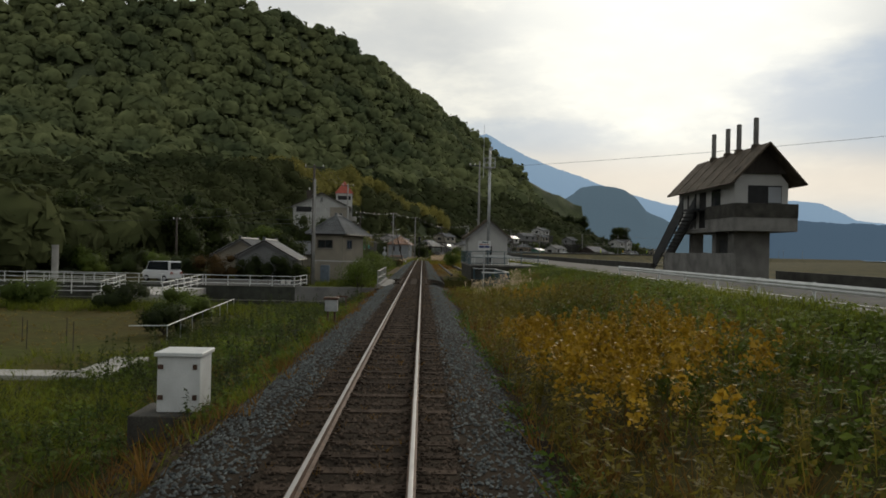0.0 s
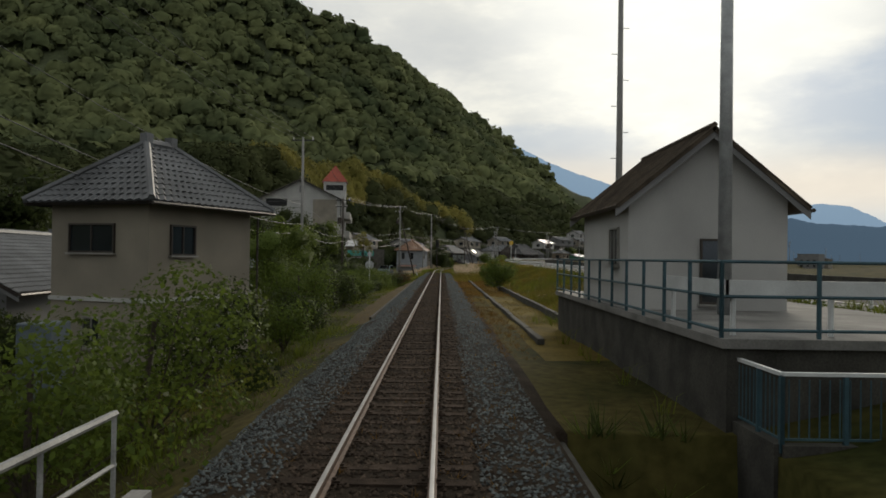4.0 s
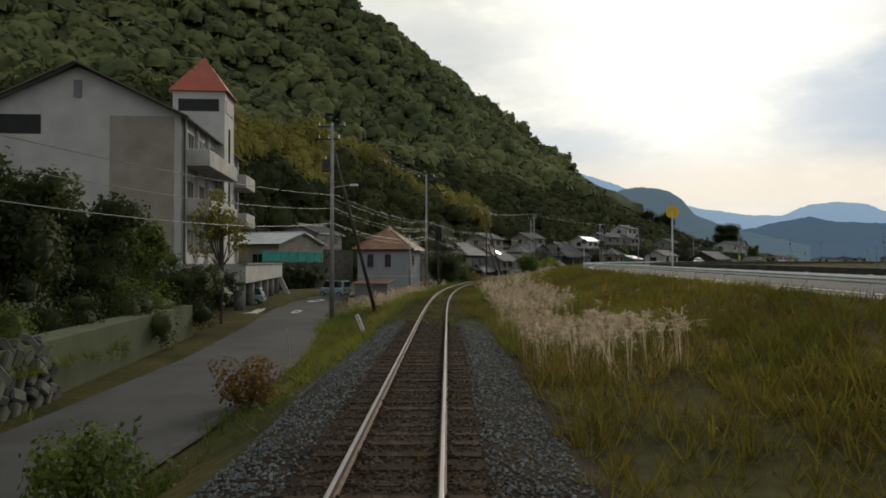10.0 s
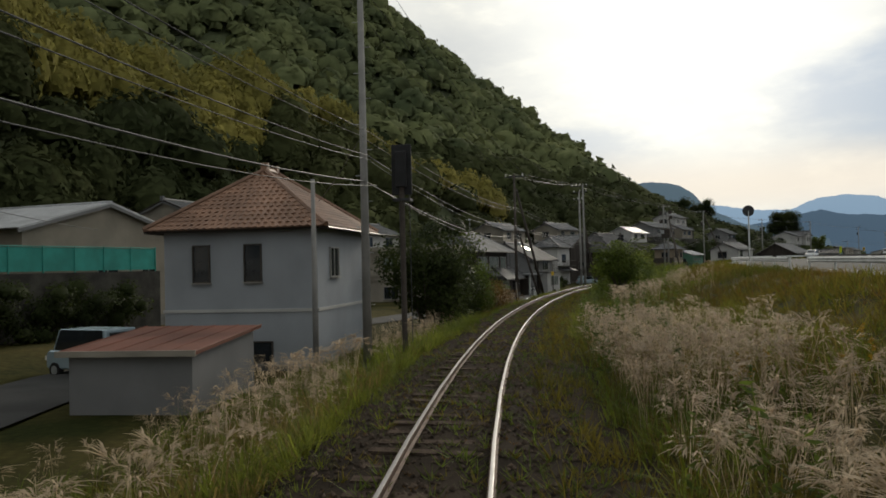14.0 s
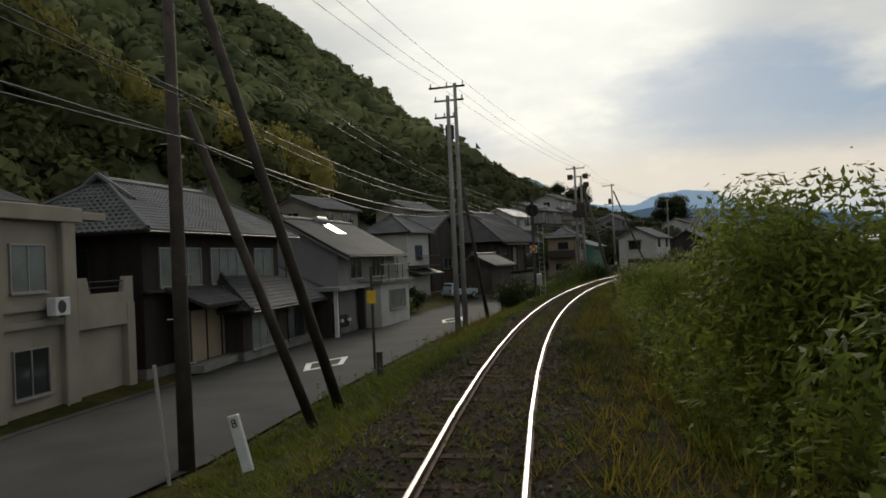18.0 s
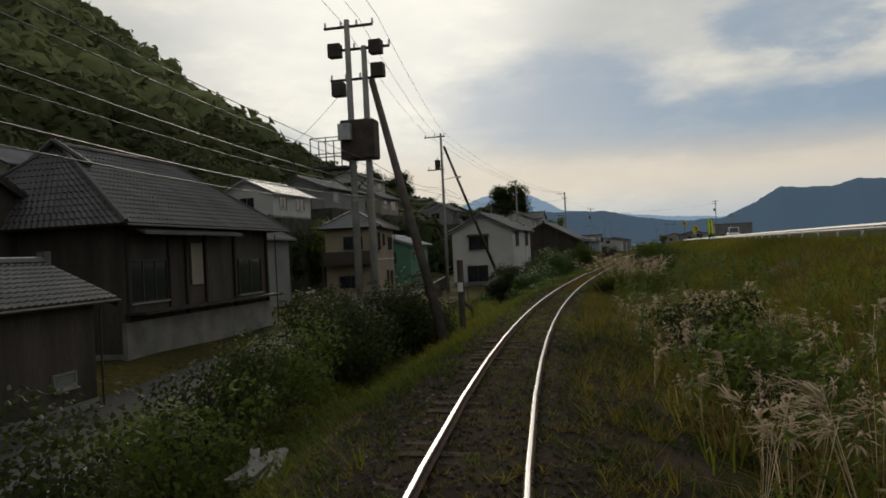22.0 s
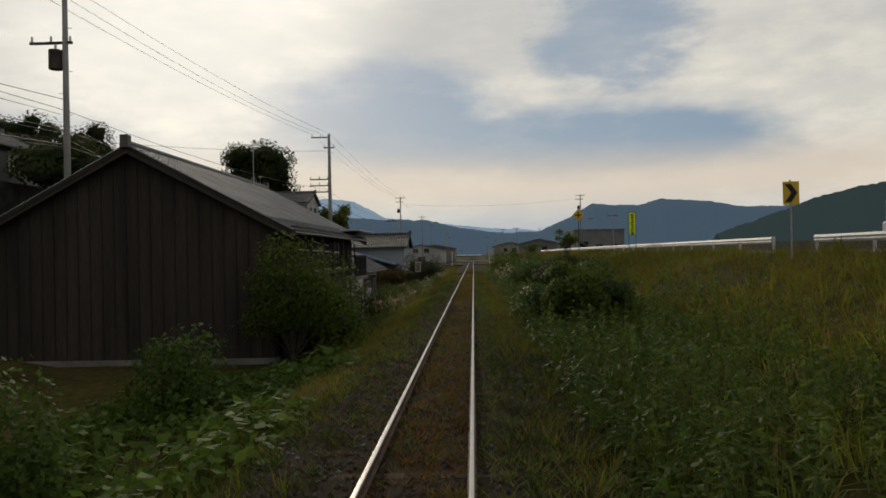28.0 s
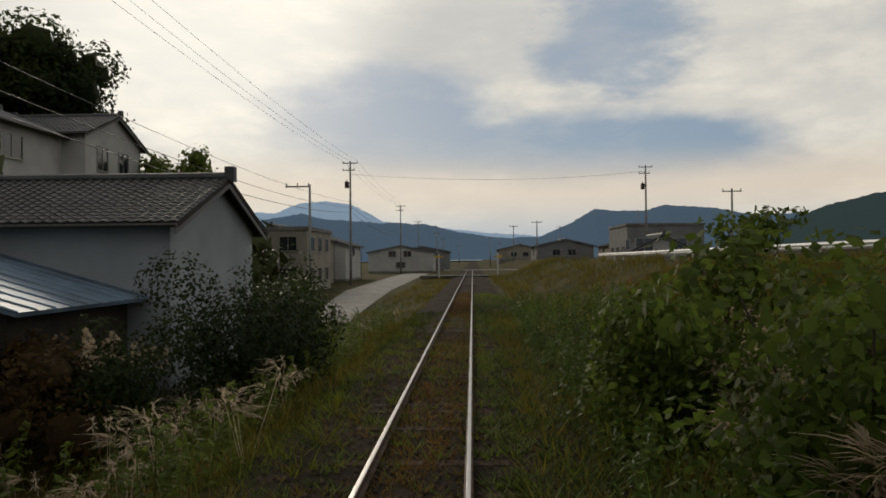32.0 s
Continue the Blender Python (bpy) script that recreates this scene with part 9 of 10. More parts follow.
# ---- ballast stones ----
def stones(name, label, mat, s0, s1, bands, density, seed, size=(0.022, 0.042)):
    g = np.random.default_rng(seed)
    bv = np.array([(1, 0, 0), (0, 1, 0), (-1, 0, 0), (0, -1, 0), (0.15, 0.1, 0.8)], float)
    bf = np.array([(0, 1, 4), (1, 2, 4), (2, 3, 4), (3, 0, 4)])
    chunks = []
    for l0, l1, d in bands:
        n = int((s1 - s0) * (l1 - l0) * density * d)
        s, l = g.uniform(s0, s1, n), g.uniform(l0, l1, n)
        ok = ~((s > 54) & (s < 64.6))
        s, l = s[ok], l[ok]
        v, f = scatter(bv * np.array([1, 0.75, 1]), bf, place_np(s, l, ground_z(s, l) + 0.008), g.uniform(0, 6.28, len(s)), g.uniform(*size, len(s)), g.uniform(0, 0.8, len(s)), g.uniform(0, 6.28, len(s)))
        chunks.append((v, f))
    v, f = join_np(chunks)
    tagged(new(name, mesh_np(name, v, f, [M[mat]])), label, "ballast", kind="stuff")


sow("verge_grass", "fresh yellow-green grass beside the lane", "short", "leaf_bright", 176, 215, -6.6, -2.4, 9.0, (0.6, 1.1), 0.25, 181)
sow("bank_grass", "rust-brown grass patch on the bank", "mid", "grass_rust", 488, 522, 7.0, 12.0, 5.0, (0.5, 0.9), 0.3, 182)
stones("ballast", "blue-grey crushed stone ballast on the shoulders", "stone_grey", 2, 182, [(-2.6, -1.15, 1.0), (1.1, 2.3, 1.0)], 150, 1)
stones("ballast", "brown crushed stone ballast between the rails", "stone_brown", 2, 182, [(-1.25, 1.25, 1.0)], 125, 2, (0.026, 0.048))
stones("ballast", "dark gravel spilling down the bank", "stone_brown", 2, 54, [(-4.6, -2.4, 1.0)], 70, 6, (0.025, 0.05))
stones("ballast", "brown dusty ballast in the bend", "stone_brown", 182, 510, [(-2.5, 1.9, 1.0)], 46, 3, (0.028, 0.056))
stones("ballast", "grey crushed stone scattered in the bend", "stone_grey", 250, 460, [(-2.6, -0.8, 1.0), (0.7, 1.6, 0.5)], 9, 4, (0.025, 0.045))


# ---- trees and shrubs ----
def tree(s, l, label, height=4.0, radius=1.6, crown_low=0.35, leaves=900, leaf=0.13, mat="leaf_mid", trunk=0.1, lobes=7, seed=0, name="tree", category="tree", z=None, squash=0.85, open_=0.0, aspect=0.62):
    g = np.random.default_rng(seed + 500)
    zg = float(ground_z(s, l)) if z is None else z
    root = thing(name, stand(s, l, zg, g.uniform(0, 360)), label, category)
    h0 = height * crown_low
    lobes = lobes + 4
    cs = [np.array([0, 0, (height + h0) / 2])] + [np.array([math.cos(a) * radius * q, math.sin(a) * radius * q, h0 + (height - h0) * u]) for a, q, u in zip(g.uniform(0, 6.28, lobes), g.uniform(0.3, 0.85, lobes), g.uniform(0.1, 0.9, lobes))]
    tr = Solid().path([(0, 0, -0.3), (g.normal() * 0.08, g.normal() * 0.08, h0 * 0.6), (g.normal() * 0.12, g.normal() * 0.12, height * 0.7)], trunk, 7)
    for c in cs[1:]:
        tr.tube((0, 0, h0 * 0.8), tuple(c), trunk * 0.5, trunk * 0.15, n=5)
    part("trunk", tr, M["bark"], root)
    vs, ns = [], []
    mid = np.array([0, 0, (height + h0) / 2])

    def rounded(p, c, r, own):
        q = (p - c) / r * 0.35 + (p - mid) / np.array([radius, radius, max(0.5, (height - h0) / 2)]) * 0.35 + own * 0.75 + np.array([0, 0, 0.3])
        return q / (np.linalg.norm(q, axis=1)[:, None] + 1e-6)

    for k, c in enumerate(cs):
        r = radius * (0.72 if k == 0 else g.uniform(0.35, 0.6)) * (1 - open_ * 0.4)
        n = int((1.3 if abs(l) > 12 else 1.8) * leaves * (0.3 if k == 0 else 0.7 / lobes))
        d = g.normal(size=(n, 3))
        d /= np.linalg.norm(d, axis=1)[:, None]
        rad = (g.uniform(0.3, 1.0, n) ** 0.5 * np.where(g.uniform(0, 1, n) < 0.12, g.uniform(1.0, 1.22, n), 1.0))[:, None]
        p = c + d * rad * r * np.array([1, 1, squash])
        nm = d + g.normal(size=d.shape) * 0.55 + np.array([0, 0, 0.35])
        nm /= np.linalg.norm(nm, axis=1)[:, None]
        v, f = leaf_quads(p, nm, (0.78 if abs(l) > 12 else 0.72) * leaf * g.uniform(0.55, 1.25, n), g, aspect)
        vs.append((v, f))
        ns.append(rounded(v, c, r, np.repeat(nm, 4, axis=0)))
        if open_ < 0.3 and abs(l) > 7:
            U, W, q = 8, 4, []
            for j in range(W + 1):
                for i in range(U):
                    a_, e_ = 6.283 * i / U, -1.35 + 2.7 * j / W
                    q.append(c + np.array([math.cos(a_) * math.cos(e_), math.sin(a_) * math.cos(e_), math.sin(e_) * squash]) * r * 0.5 * (1 + g.normal() * 0.16))
            q = np.array(q)
            vs.append((q, np.array([(j * U + i, j * U + (i + 1) % U, (j + 1) * U + (i + 1) % U, (j + 1) * U + i) for j in range(W) for i in range(U)])))
            ns.append(rounded(q, c, r, 0 * q))
    v, f = join_np(vs)
    ob = new("crown", mesh_np("crown", v, f, [M[mat]], normals=np.concatenate(ns)))
    ob.parent = root
    return root


def shrub(s, l, label, h, r, mat="leaf_mid", leaves=700, leaf=0.1, seed=0, low=0.05, z=None):
    return tree(s, l, label, h, r, low, leaves, leaf, mat, 0.05, 6, seed, "shrub", "shrub", z, 0.8)


tree(120.3, 5.3, "round leafy fruit tree on the old platform", 2.5, 1.5, 0.22, 2200, 0.1, "leaf_mid", 0.08, 9, 1)
tree(129.0, 4.9, "small fruit tree on the old platform", 1.9, 1.1, 0.25, 1300, 0.09, "leaf_mid", 0.06, 8, 2)
arch = tree(261.6, 4.6, "roadside tree with dense leaves and arching leafy branches", 3.9, 1.6, 0.12, 4200, 0.095, "leaf_mid", 0.09, 13, 3)
ga = np.random.default_rng(77)
for k in range(17):
    # branches that arch out of the crown with paired leaves
    az, h0_, ln_ = ga.uniform(0, 6.283), ga.uniform(2.6, 3.6), ga.uniform(1.0, 1.9)
    d_ = np.array([math.cos(az), math.sin(az), 0])
    pts_ = [d_ * (0.5 + ln_ * u) + np.array([0, 0, h0_ + 1.9 * u - 1.25 * u * u]) for u in np.linspace(0, 1, 15)]
    br = part("branch", Solid().path(pts_, 0.012, 4), M["bark"], arch)
    cc, nn = [], []
    for i_ in range(3, 15):
        for sg_ in (-1, 1):
            sd_ = np.array([-d_[1], d_[0], 0.15]) * sg_
            for q_ in range(3):
                cc.append(pts_[i_] + sd_ * 0.06 * (1 + q_) + d_ * 0.04 * q_ + ga.normal(size=3) * 0.015)
                nn.append(np.array([0, 0, 1.0]) + ga.normal(size=3) * 0.35)
    nn = np.array(nn)
    nn /= np.linalg.norm(nn, axis=1)[:, None]
    v_, f_ = leaf_quads(np.array(cc), nn, 0.055 * ga.uniform(0.7, 1.2, len(cc)), ga, 0.55)
    lf = new("leaves", mesh_np("leaves", v_, f_, [M["leaf_mid"]]))
    lf.parent = br
tree(255.6, -5.6, "tall dark vine-covered tree beside the track", 7.0, 1.9, 0.06, 9000, 0.1, "leaf_shade", 0.14, 14, 140)
tree(258.8, -6.2, "broadleaf shrubby tree beside the track", 4.4, 2.0, 0.05, 5200, 0.09, "leaf_dark", 0.12, 11, 4)
tree(262.0, -5.8, "yellow-green bush beside the track", 2.6, 2.0, 0.02, 4200, 0.09, "leaf_mid", 0.1, 11, 40)
tree(266.5, -4.6, "rust-brown bush beside the track", 2.5, 1.8, 0.02, 3400, 0.07, "grass_rust", 0.08, 9, 41)
tree(248.0, -5.0, "dark vine-covered tree behind the signal", 5.4, 2.7, 0.08, 5200, 0.14, "leaf_dark", 0.12, 9, 5)
tree(261.0, -6.4, "green leafy tree above the lane", 4.2, 2.4, 0.1, 4200, 0.11, "leaf_mid", 0.14, 10, 6)
tree(268.5, -5.2, "yellow-green bush beside the track", 2.6, 1.7, 0.05, 1600, 0.12, "leaf_mid", 0.06, 8, 7)
tree(268.0, 4.4, "dense green tall weeds beside the track", 2.7, 1.9, 0.02, 4600, 0.12, "leaf_bright", 0.05, 10, 8)
tree(274.5, 4.9, "dense green shrub beside the track", 2.3, 2.0, 0.02, 5600, 0.13, "leaf_mid", 0.05, 12, 9, aspect=0.34)
tree(281.0, 4.6, "tall leafy shrub beside the track", 3.4, 2.0, 0.02, 5600, 0.13, "leaf_bright", 0.05, 12, 10, aspect=0.34)
tree(285.6, 4.9, "tall leafy shrub beside the track", 3.5, 2.0, 0.02, 5200, 0.13, "leaf_bright", 0.05, 12, 110, aspect=0.34)
tree(291.0, 4.3, "leafy green shrub among pampas", 2.6, 1.6, 0.02, 6000, 0.06, "leaf_bright", 0.05, 10, 11, aspect=0.35)
tree(304.5, 4.0, "dark leafy shrub among pampas", 2.2, 1.6, 0.02, 6500, 0.06, "leaf_mid", 0.05, 10, 12, aspect=0.35)
tree(322.0, 5.2, "dark shrub on the bank", 2.0, 1.3, 0.02, 1400, 0.1, "leaf_dark", 0.05, 8, 13)
tree(398.0, 4.3, "green bush beside the track", 2.7, 1.7, 0.02, 2600, 0.11, "leaf_mid", 0.07, 9, 14)
tree(392.5, 3.9, "green bush beside the track", 2.0, 1.3, 0.02, 1600, 0.1, "leaf_gloss", 0.06, 8, 15)
tree(445.2, 3.9, "vine-smothered green bush beside the track", 2.55, 1.25, 0.0, 6000, 0.1, "leaf_mid", 0.07, 9, 16)
tree(446.6, 4.8, "vine-smothered green bush beside the track", 2.2, 1.2, 0.0, 4200, 0.1, "leaf_kudzu", 0.07, 9, 116)
tree(448.5, 3.3, "low vine mound beside the track", 1.2, 1.2, 0.0, 2800, 0.09, "leaf_kudzu", 0.05, 8, 117)
tree(457.8, 5.0, "round dark bush on the bank", 3.0, 1.7, 0.0, 5200, 0.08, "leaf_dark", 0.07, 9, 17)
tree(468.0, 4.4, "bright green vine mound beside the track", 1.9, 2.0, 0.0, 2600, 0.12, "leaf_gloss", 0.05, 9, 18)
tree(473.5, 4.8, "bright green vine mound on the bank", 1.8, 2.2, 0.0, 2400, 0.12, "leaf_gloss", 0.05, 9, 19)
tree(490.5, 3.9, "tall green bush beside the track", 2.7, 1.6, 0.0, 3200, 0.1, "leaf_mid", 0.06, 10, 120)
tree(495.0, 3.3, "tall green bush beside the track", 2.5, 1.4, 0.0, 2600, 0.1, "leaf_mid", 0.06, 10, 121)
tree(486.0, 3.7, "tall green bush beside the track", 2.5, 1.5, 0.0, 2600, 0.1, "leaf_mid", 0.06, 9, 20)
tree(496.0, 4.6, "sapling with thin leafy branches", 3.4, 1.1, 0.45, 420, 0.12, "leaf_mid", 0.035, 7, 21, open_=0.7)
tree(501.0, 6.8, "sapling with thin leafy branches", 3.3, 1.0, 0.5, 380, 0.12, "leaf_mid", 0.035, 7, 22, open_=0.7)
tree(493.5, 6.2, "leafy bush beside the track", 2.4, 1.7, 0.0, 2200, 0.1, "leaf_mid", 0.06, 9, 23)
tree(468.5, 6.6, "thin leafy sapling on the bank", 3.6, 0.8, 0.62, 620, 0.09, "leaf_mid", 0.03, 8, 24, open_=0.8)


def weeping_tree(s, l):
    g = np.random.default_rng(71)
    root = thing("weeping_tree", stand(s, l, float(ground_z(s, l)) - 0.05), "small nearly bare weeping tree arching over the lane side", "tree")
    part("trunk", Solid().path([(0, 0, -0.1), (-0.05, 0.04, 0.35), (0.02, 0.12, 0.7), (0.0, 0.26, 0.9)], 0.085, 8), M["bark"], root)
    tw, lv = Solid(), []
    for k in range(7):
        reach, side, top = g.uniform(0.5, 1.75), g.uniform(-0.7, 0.7), g.uniform(0.95, 1.3)
        if k == 6:
            reach, side, top = -0.45, 0.1, 1.15
        arc = [(side * u, 0.2 + reach * u, 0.85 + (top - 0.85) * math.sin(min(1.0, u * 1.6) * 1.57) - 0.3 * max(0, u - 0.5) ** 2) for u in np.linspace(0, 1, 7)]
        part("branch", Solid().path(arc, 0.035 - 0.003 * k, 5), M["bark"], root)
        for _ in range(11):
            q = np.array(arc[g.integers(2, 7)]) + g.normal(size=3) * 0.04
            ln = g.uniform(0.3, 0.85)
            pts = [q, q + (g.normal() * 0.05, 0.08, 0.04), q + (g.normal() * 0.08, 0.14, -ln * 0.5), q + (g.normal() * 0.1, 0.16, -ln)]
            tw.path([tuple(p) for p in pts], 0.006, 4)
            lv += [pts[2] + (pts[3] - pts[2]) * g.uniform(-0.8, 1) + g.normal(size=3) * 0.02 for _ in range(9)]
    part("twigs", tw, M["bark"], root)
    c = np.array(lv)
    nm = g.normal(size=c.shape)
    nm /= np.linalg.norm(nm, axis=1)[:, None]
    ob = new("leaves", mesh_np("leaves", *leaf_quads(c, nm, 0.035 * g.uniform(0.6, 1.3, len(c)), g, 0.3), [M["grass_olive"]]))
    ob.parent = root


weeping_tree(370.3, -5.25)
for k, (s, l, h, r) in enumerate(((97, -6.8, 1.6, 1.4), (100.5, -7.6, 1.9, 1.5), (103.5, -6.4, 1.5, 1.3), (107, -7.4, 2.0, 1.6), (110, -6.2, 1.4, 1.2), (113, -7.4, 1.9, 1.6), (116.5, -6.5, 1.5, 1.3), (120, -7.3, 1.7, 1.5), (124.5, -6.8, 1.6, 1.4), (128, -6.2, 1.5, 1.2), (131, -7.2, 1.8, 1.5), (135, -6.6, 1.7, 1.3))):
    shrub(s, l, "dense rounded garden bush beside the track", h, r, ("leaf_dark", "leaf_mid", "leaf_dark")[k % 3], 2400, 0.085, 950 + k)
tree(380.9, -5.6, "round dark bush behind the mesh fence", 2.7, 1.15, 0.0, 4200, 0.08, "leaf_shade", 0.06, 9, 141)
tree(322.4, -5.5, "dark leafy bush beside the railway signal", 2.5, 1.2, 0.0, 3600, 0.085, "leaf_dark", 0.06, 9, 142)
tree(326.5, -5.0, "dark leafy bush beside the railway signal", 1.7, 1.2, 0.0, 2600, 0.085, "leaf_dark", 0.06, 9, 143)
tree(396.0, -8.0, "round dark bush below the white house", 2.2, 1.3, 0.0, 2000, 0.09, "leaf_dark", 0.06, 8, 26)
tree(355.5, -6.4, "dark glossy bush beside the lane", 2.9, 2.1, 0.0, 3600, 0.1, "leaf_dark", 0.06, 9, 27)
tree(351.6, -5.9, "dark glossy bush beside the lane", 2.8, 2.1, 0.0, 3600, 0.1, "leaf_dark", 0.06, 8, 28)
tree(357.9, -4.9, "dark glossy bush beside the lane", 2.5, 1.8, 0.0, 3200, 0.1, "leaf_dark", 0.06, 9, 45)
tree(360.6, -5.5, "green bush beside the lane", 2.1, 1.5, 0.0, 2200, 0.1, "leaf_mid", 0.06, 8, 46)
for k, (s, l) in enumerate(((104, -32), (109, -38), (114, -31), (98, -40), (119, -37), (103, -45))):
    tree(s, l, "dark leafy tree at the foot of the hill", 8.5 + k % 3, 3.6, 0.06, 3000, 0.26, "leaf_dark", 0.18, 12, 60 + k)
tree(445.5, -5.5, "green fruit tree in front of the boarded house", 4.3, 2.0, 0.06, 5600, 0.085, "leaf_mid", 0.07, 11, 29)
tree(450.0, -5.4, "green fruit tree in front of the boarded house", 2.7, 1.2, 0.06, 2600, 0.085, "leaf_mid", 0.07, 9, 30)
tree(451.6, -4.9, "dark vine-hung bush in front of the boarded house", 2.0, 1.1, 0.0, 3000, 0.085, "leaf_dark", 0.06, 9, 139)
tree(448.2, -4.6, "dark vine-hung bush in front of the boarded house", 2.7, 1.2, 0.0, 3600, 0.085, "leaf_mid", 0.06, 9, 140)
tree(467.5, -5.4, "green shrub below the white annex", 1.5, 1.0, 0.0, 1200, 0.09, "leaf_mid", 0.05, 7, 31)
tree(498.6, -6.3, "white-flowering shrub beside the lean-to", 2.5, 1.4, 0.02, 2600, 0.08, "leaf_dark", 0.05, 9, 32)
tree(501.8, -4.6, "round dark green bush beside the shed", 3.6, 2.2, 0.02, 6200, 0.085, "leaf_shade", 0.06, 11, 43)
tree(506.5, -4.4, "small green bush beside the track", 1.8, 1.1, 0.02, 1600, 0.08, "leaf_mid", 0.05, 8, 44)
tree(511.5, -6.4, "round green garden tree", 2.9, 1.7, 0.05, 2600, 0.1, "leaf_dark", 0.08, 9, 33)
tree(517.0, -7.2, "round green garden tree", 2.4, 1.5, 0.05, 1800, 0.1, "leaf_mid", 0.08, 8, 34)
tree(544.0, -33.8, "great round evergreen tree on the hill", 15.2, 5.8, 0.42, 20000, 0.3, "leaf_dark", 0.35, 22, 35, z=5.0, squash=0.8)
tree(573.0, -77.0, "tall mixed trees on the hill behind the houses", 15.0, 6.0, 0.2, 5200, 0.34, "leaf_dark", 0.3, 14, 135, z=15.0)
tree(566.0, -84.0, "tall mixed trees on the hill behind the houses", 15.5, 6.5, 0.2, 5200, 0.34, "leaf_dark", 0.3, 14, 136, z=15.0)
tree(521.0, -36.2, "slender dark conifer on the hill", 8.6, 1.1, 0.1, 1800, 0.18, "leaf_dark", 0.12, 10, 138, z=6.5)
tree(540.0, -21.0, "feathery bamboo clump beside the hillside house", 8.0, 3.0, 0.15, 2600, 0.26, "leaf_mid", 0.1, 12, 36, z=2.5)
tree(470.0, -27.0, "broad garden pine behind the boarded house", 8.5, 3.6, 0.6, 3800, 0.22, "leaf_dark", 0.14, 10, 37, z=2.0, squash=0.5)
tree(197.5, -13.8, "slender yellow-green tree in front of the school", 8.6, 1.9, 0.5, 800, 0.2, "leaf_bamboo", 0.1, 9, 38, open_=0.5)
for k, (s, l, h, r, mt) in enumerate(((68.5, -5.0, 2.0, 1.5, "leaf_mid"), (72.5, -4.9, 2.4, 1.6, "leaf_mid"), (76.5, -5.2, 2.2, 1.4, "leaf_dark"), (85.5, -5.0, 1.9, 1.3, "leaf_mid"), (91, -5.2, 1.8, 1.4, "leaf_dark"), (96, -6.4, 2.4, 1.8, "leaf_mid"), (99.5, -8.6, 3.4, 2.0, "leaf_mid"), (103, -7.4, 2.0, 1.7, "leaf_dark"), (107, -9.0, 2.6, 1.8, "leaf_mid"), (108, -6.2, 1.6, 1.5, "leaf_dark"), (112, -8.0, 1.9, 1.6, "leaf_dark"), (114, -5.8, 1.4, 1.3, "leaf_mid"), (117.5, -8.6, 1.8, 1.5, "leaf_dark"), (121, -6.4, 1.5, 1.4, "leaf_mid"), (126, -7.6, 1.8, 1.5, "leaf_dark"), (131, -6.0, 1.5, 1.3, "leaf_mid"), (134, -8.6, 1.7, 1.4, "leaf_dark"), (139, -5.8, 1.4, 1.2, "leaf_mid"), (144, -4.8, 1.5, 1.2, "leaf_dark"), (149.6, -4.3, 1.7, 1.15, "leaf_autumn"), (154.5, -4.5, 1.6, 1.3, "leaf_dark"), (160.5, -4.6, 1.3, 1.1, "leaf_mid"), (143, -12.8, 1.9, 1.6, "leaf_mid"), (127, -11.0, 1.8, 1.5, "leaf_dark"), (81, -14.0, 2.4, 1.9, "leaf_dark"), (80.5, -17.2, 2.7, 2.1, "leaf_dark"), (80, -20.5, 2.6, 2.1, "leaf_autumn"), (81, -24, 2.8, 2.2, "leaf_dark"), (83, -27.5, 2.6, 2.2, "leaf_mid"), (85, -31.5, 3.0, 2.4, "leaf_dark"), (80, -11.9, 1.9, 1.3, "leaf_dark"), (86, -36, 3.0, 2.6, "leaf_mid"), (88, -41, 3.4, 2.8, "leaf_dark"), (36.5, -11.4, 1.7, 1.2, "leaf_dark"), (43, -12.0, 1.4, 1.2, "leaf_mid"), (47, -14.0, 1.5, 1.6, "leaf_mid"), (48.5, -18, 1.4, 1.7, "leaf_dark"), (49.5, -24, 1.5, 1.9, "leaf_mid"),
        (333.5, -5.0, 1.9, 1.5, "leaf_mid"), (336.5, -5.6, 2.2, 1.8, "leaf_dark"), (339.5, -5.3, 2.0, 1.6, "leaf_mid"), (342.5, -6.2, 2.2, 1.8, "leaf_dark"), (346, -6.4, 2.3, 1.8, "leaf_mid"), (349, -7.0, 2.0, 1.6, "leaf_dark"), (330.5, -5.2, 1.5, 1.2, "leaf_mid"), (322, -13.8, 1.6, 1.2, "leaf_mid"), (326, -14.5, 1.9, 1.4, "leaf_dark"), (392.5, -5.2, 1.3, 1.7, "leaf_kudzu"), (395.6, -5.4, 1.5, 1.9, "leaf_kudzu"), (399, -5.4, 1.9, 2.0, "leaf_kudzu"), (402.4, -6.2, 1.6, 1.8, "leaf_kudzu"), (404.6, -5.3, 2.7, 2.0, "leaf_kudzu"), (408.2, -5.4, 3.3, 2.3, "leaf_kudzu"), (413.0, -5.4, 3.2, 2.2, "leaf_kudzu"), (418, -5.2, 2.8, 2.0, "leaf_kudzu"), (423, -6.4, 2.2, 1.7, "leaf_gloss"), (430, -6.2, 2.0, 1.6, "leaf_gloss"), (437, -6.4, 1.8, 1.5, "leaf_gloss"), (401, -4.2, 1.1, 1.0, "leaf_gloss"), (394.5, -4.4, 1.0, 1.0, "leaf_gloss"), (483.5, -5.0, 1.5, 1.0, "leaf_mid"), (169, -4.5, 1.2, 0.9, "grass_rust"))):
    if 94 < s < 142 or 66 < s < 78:
        h, r = h * 1.45, r * 1.25
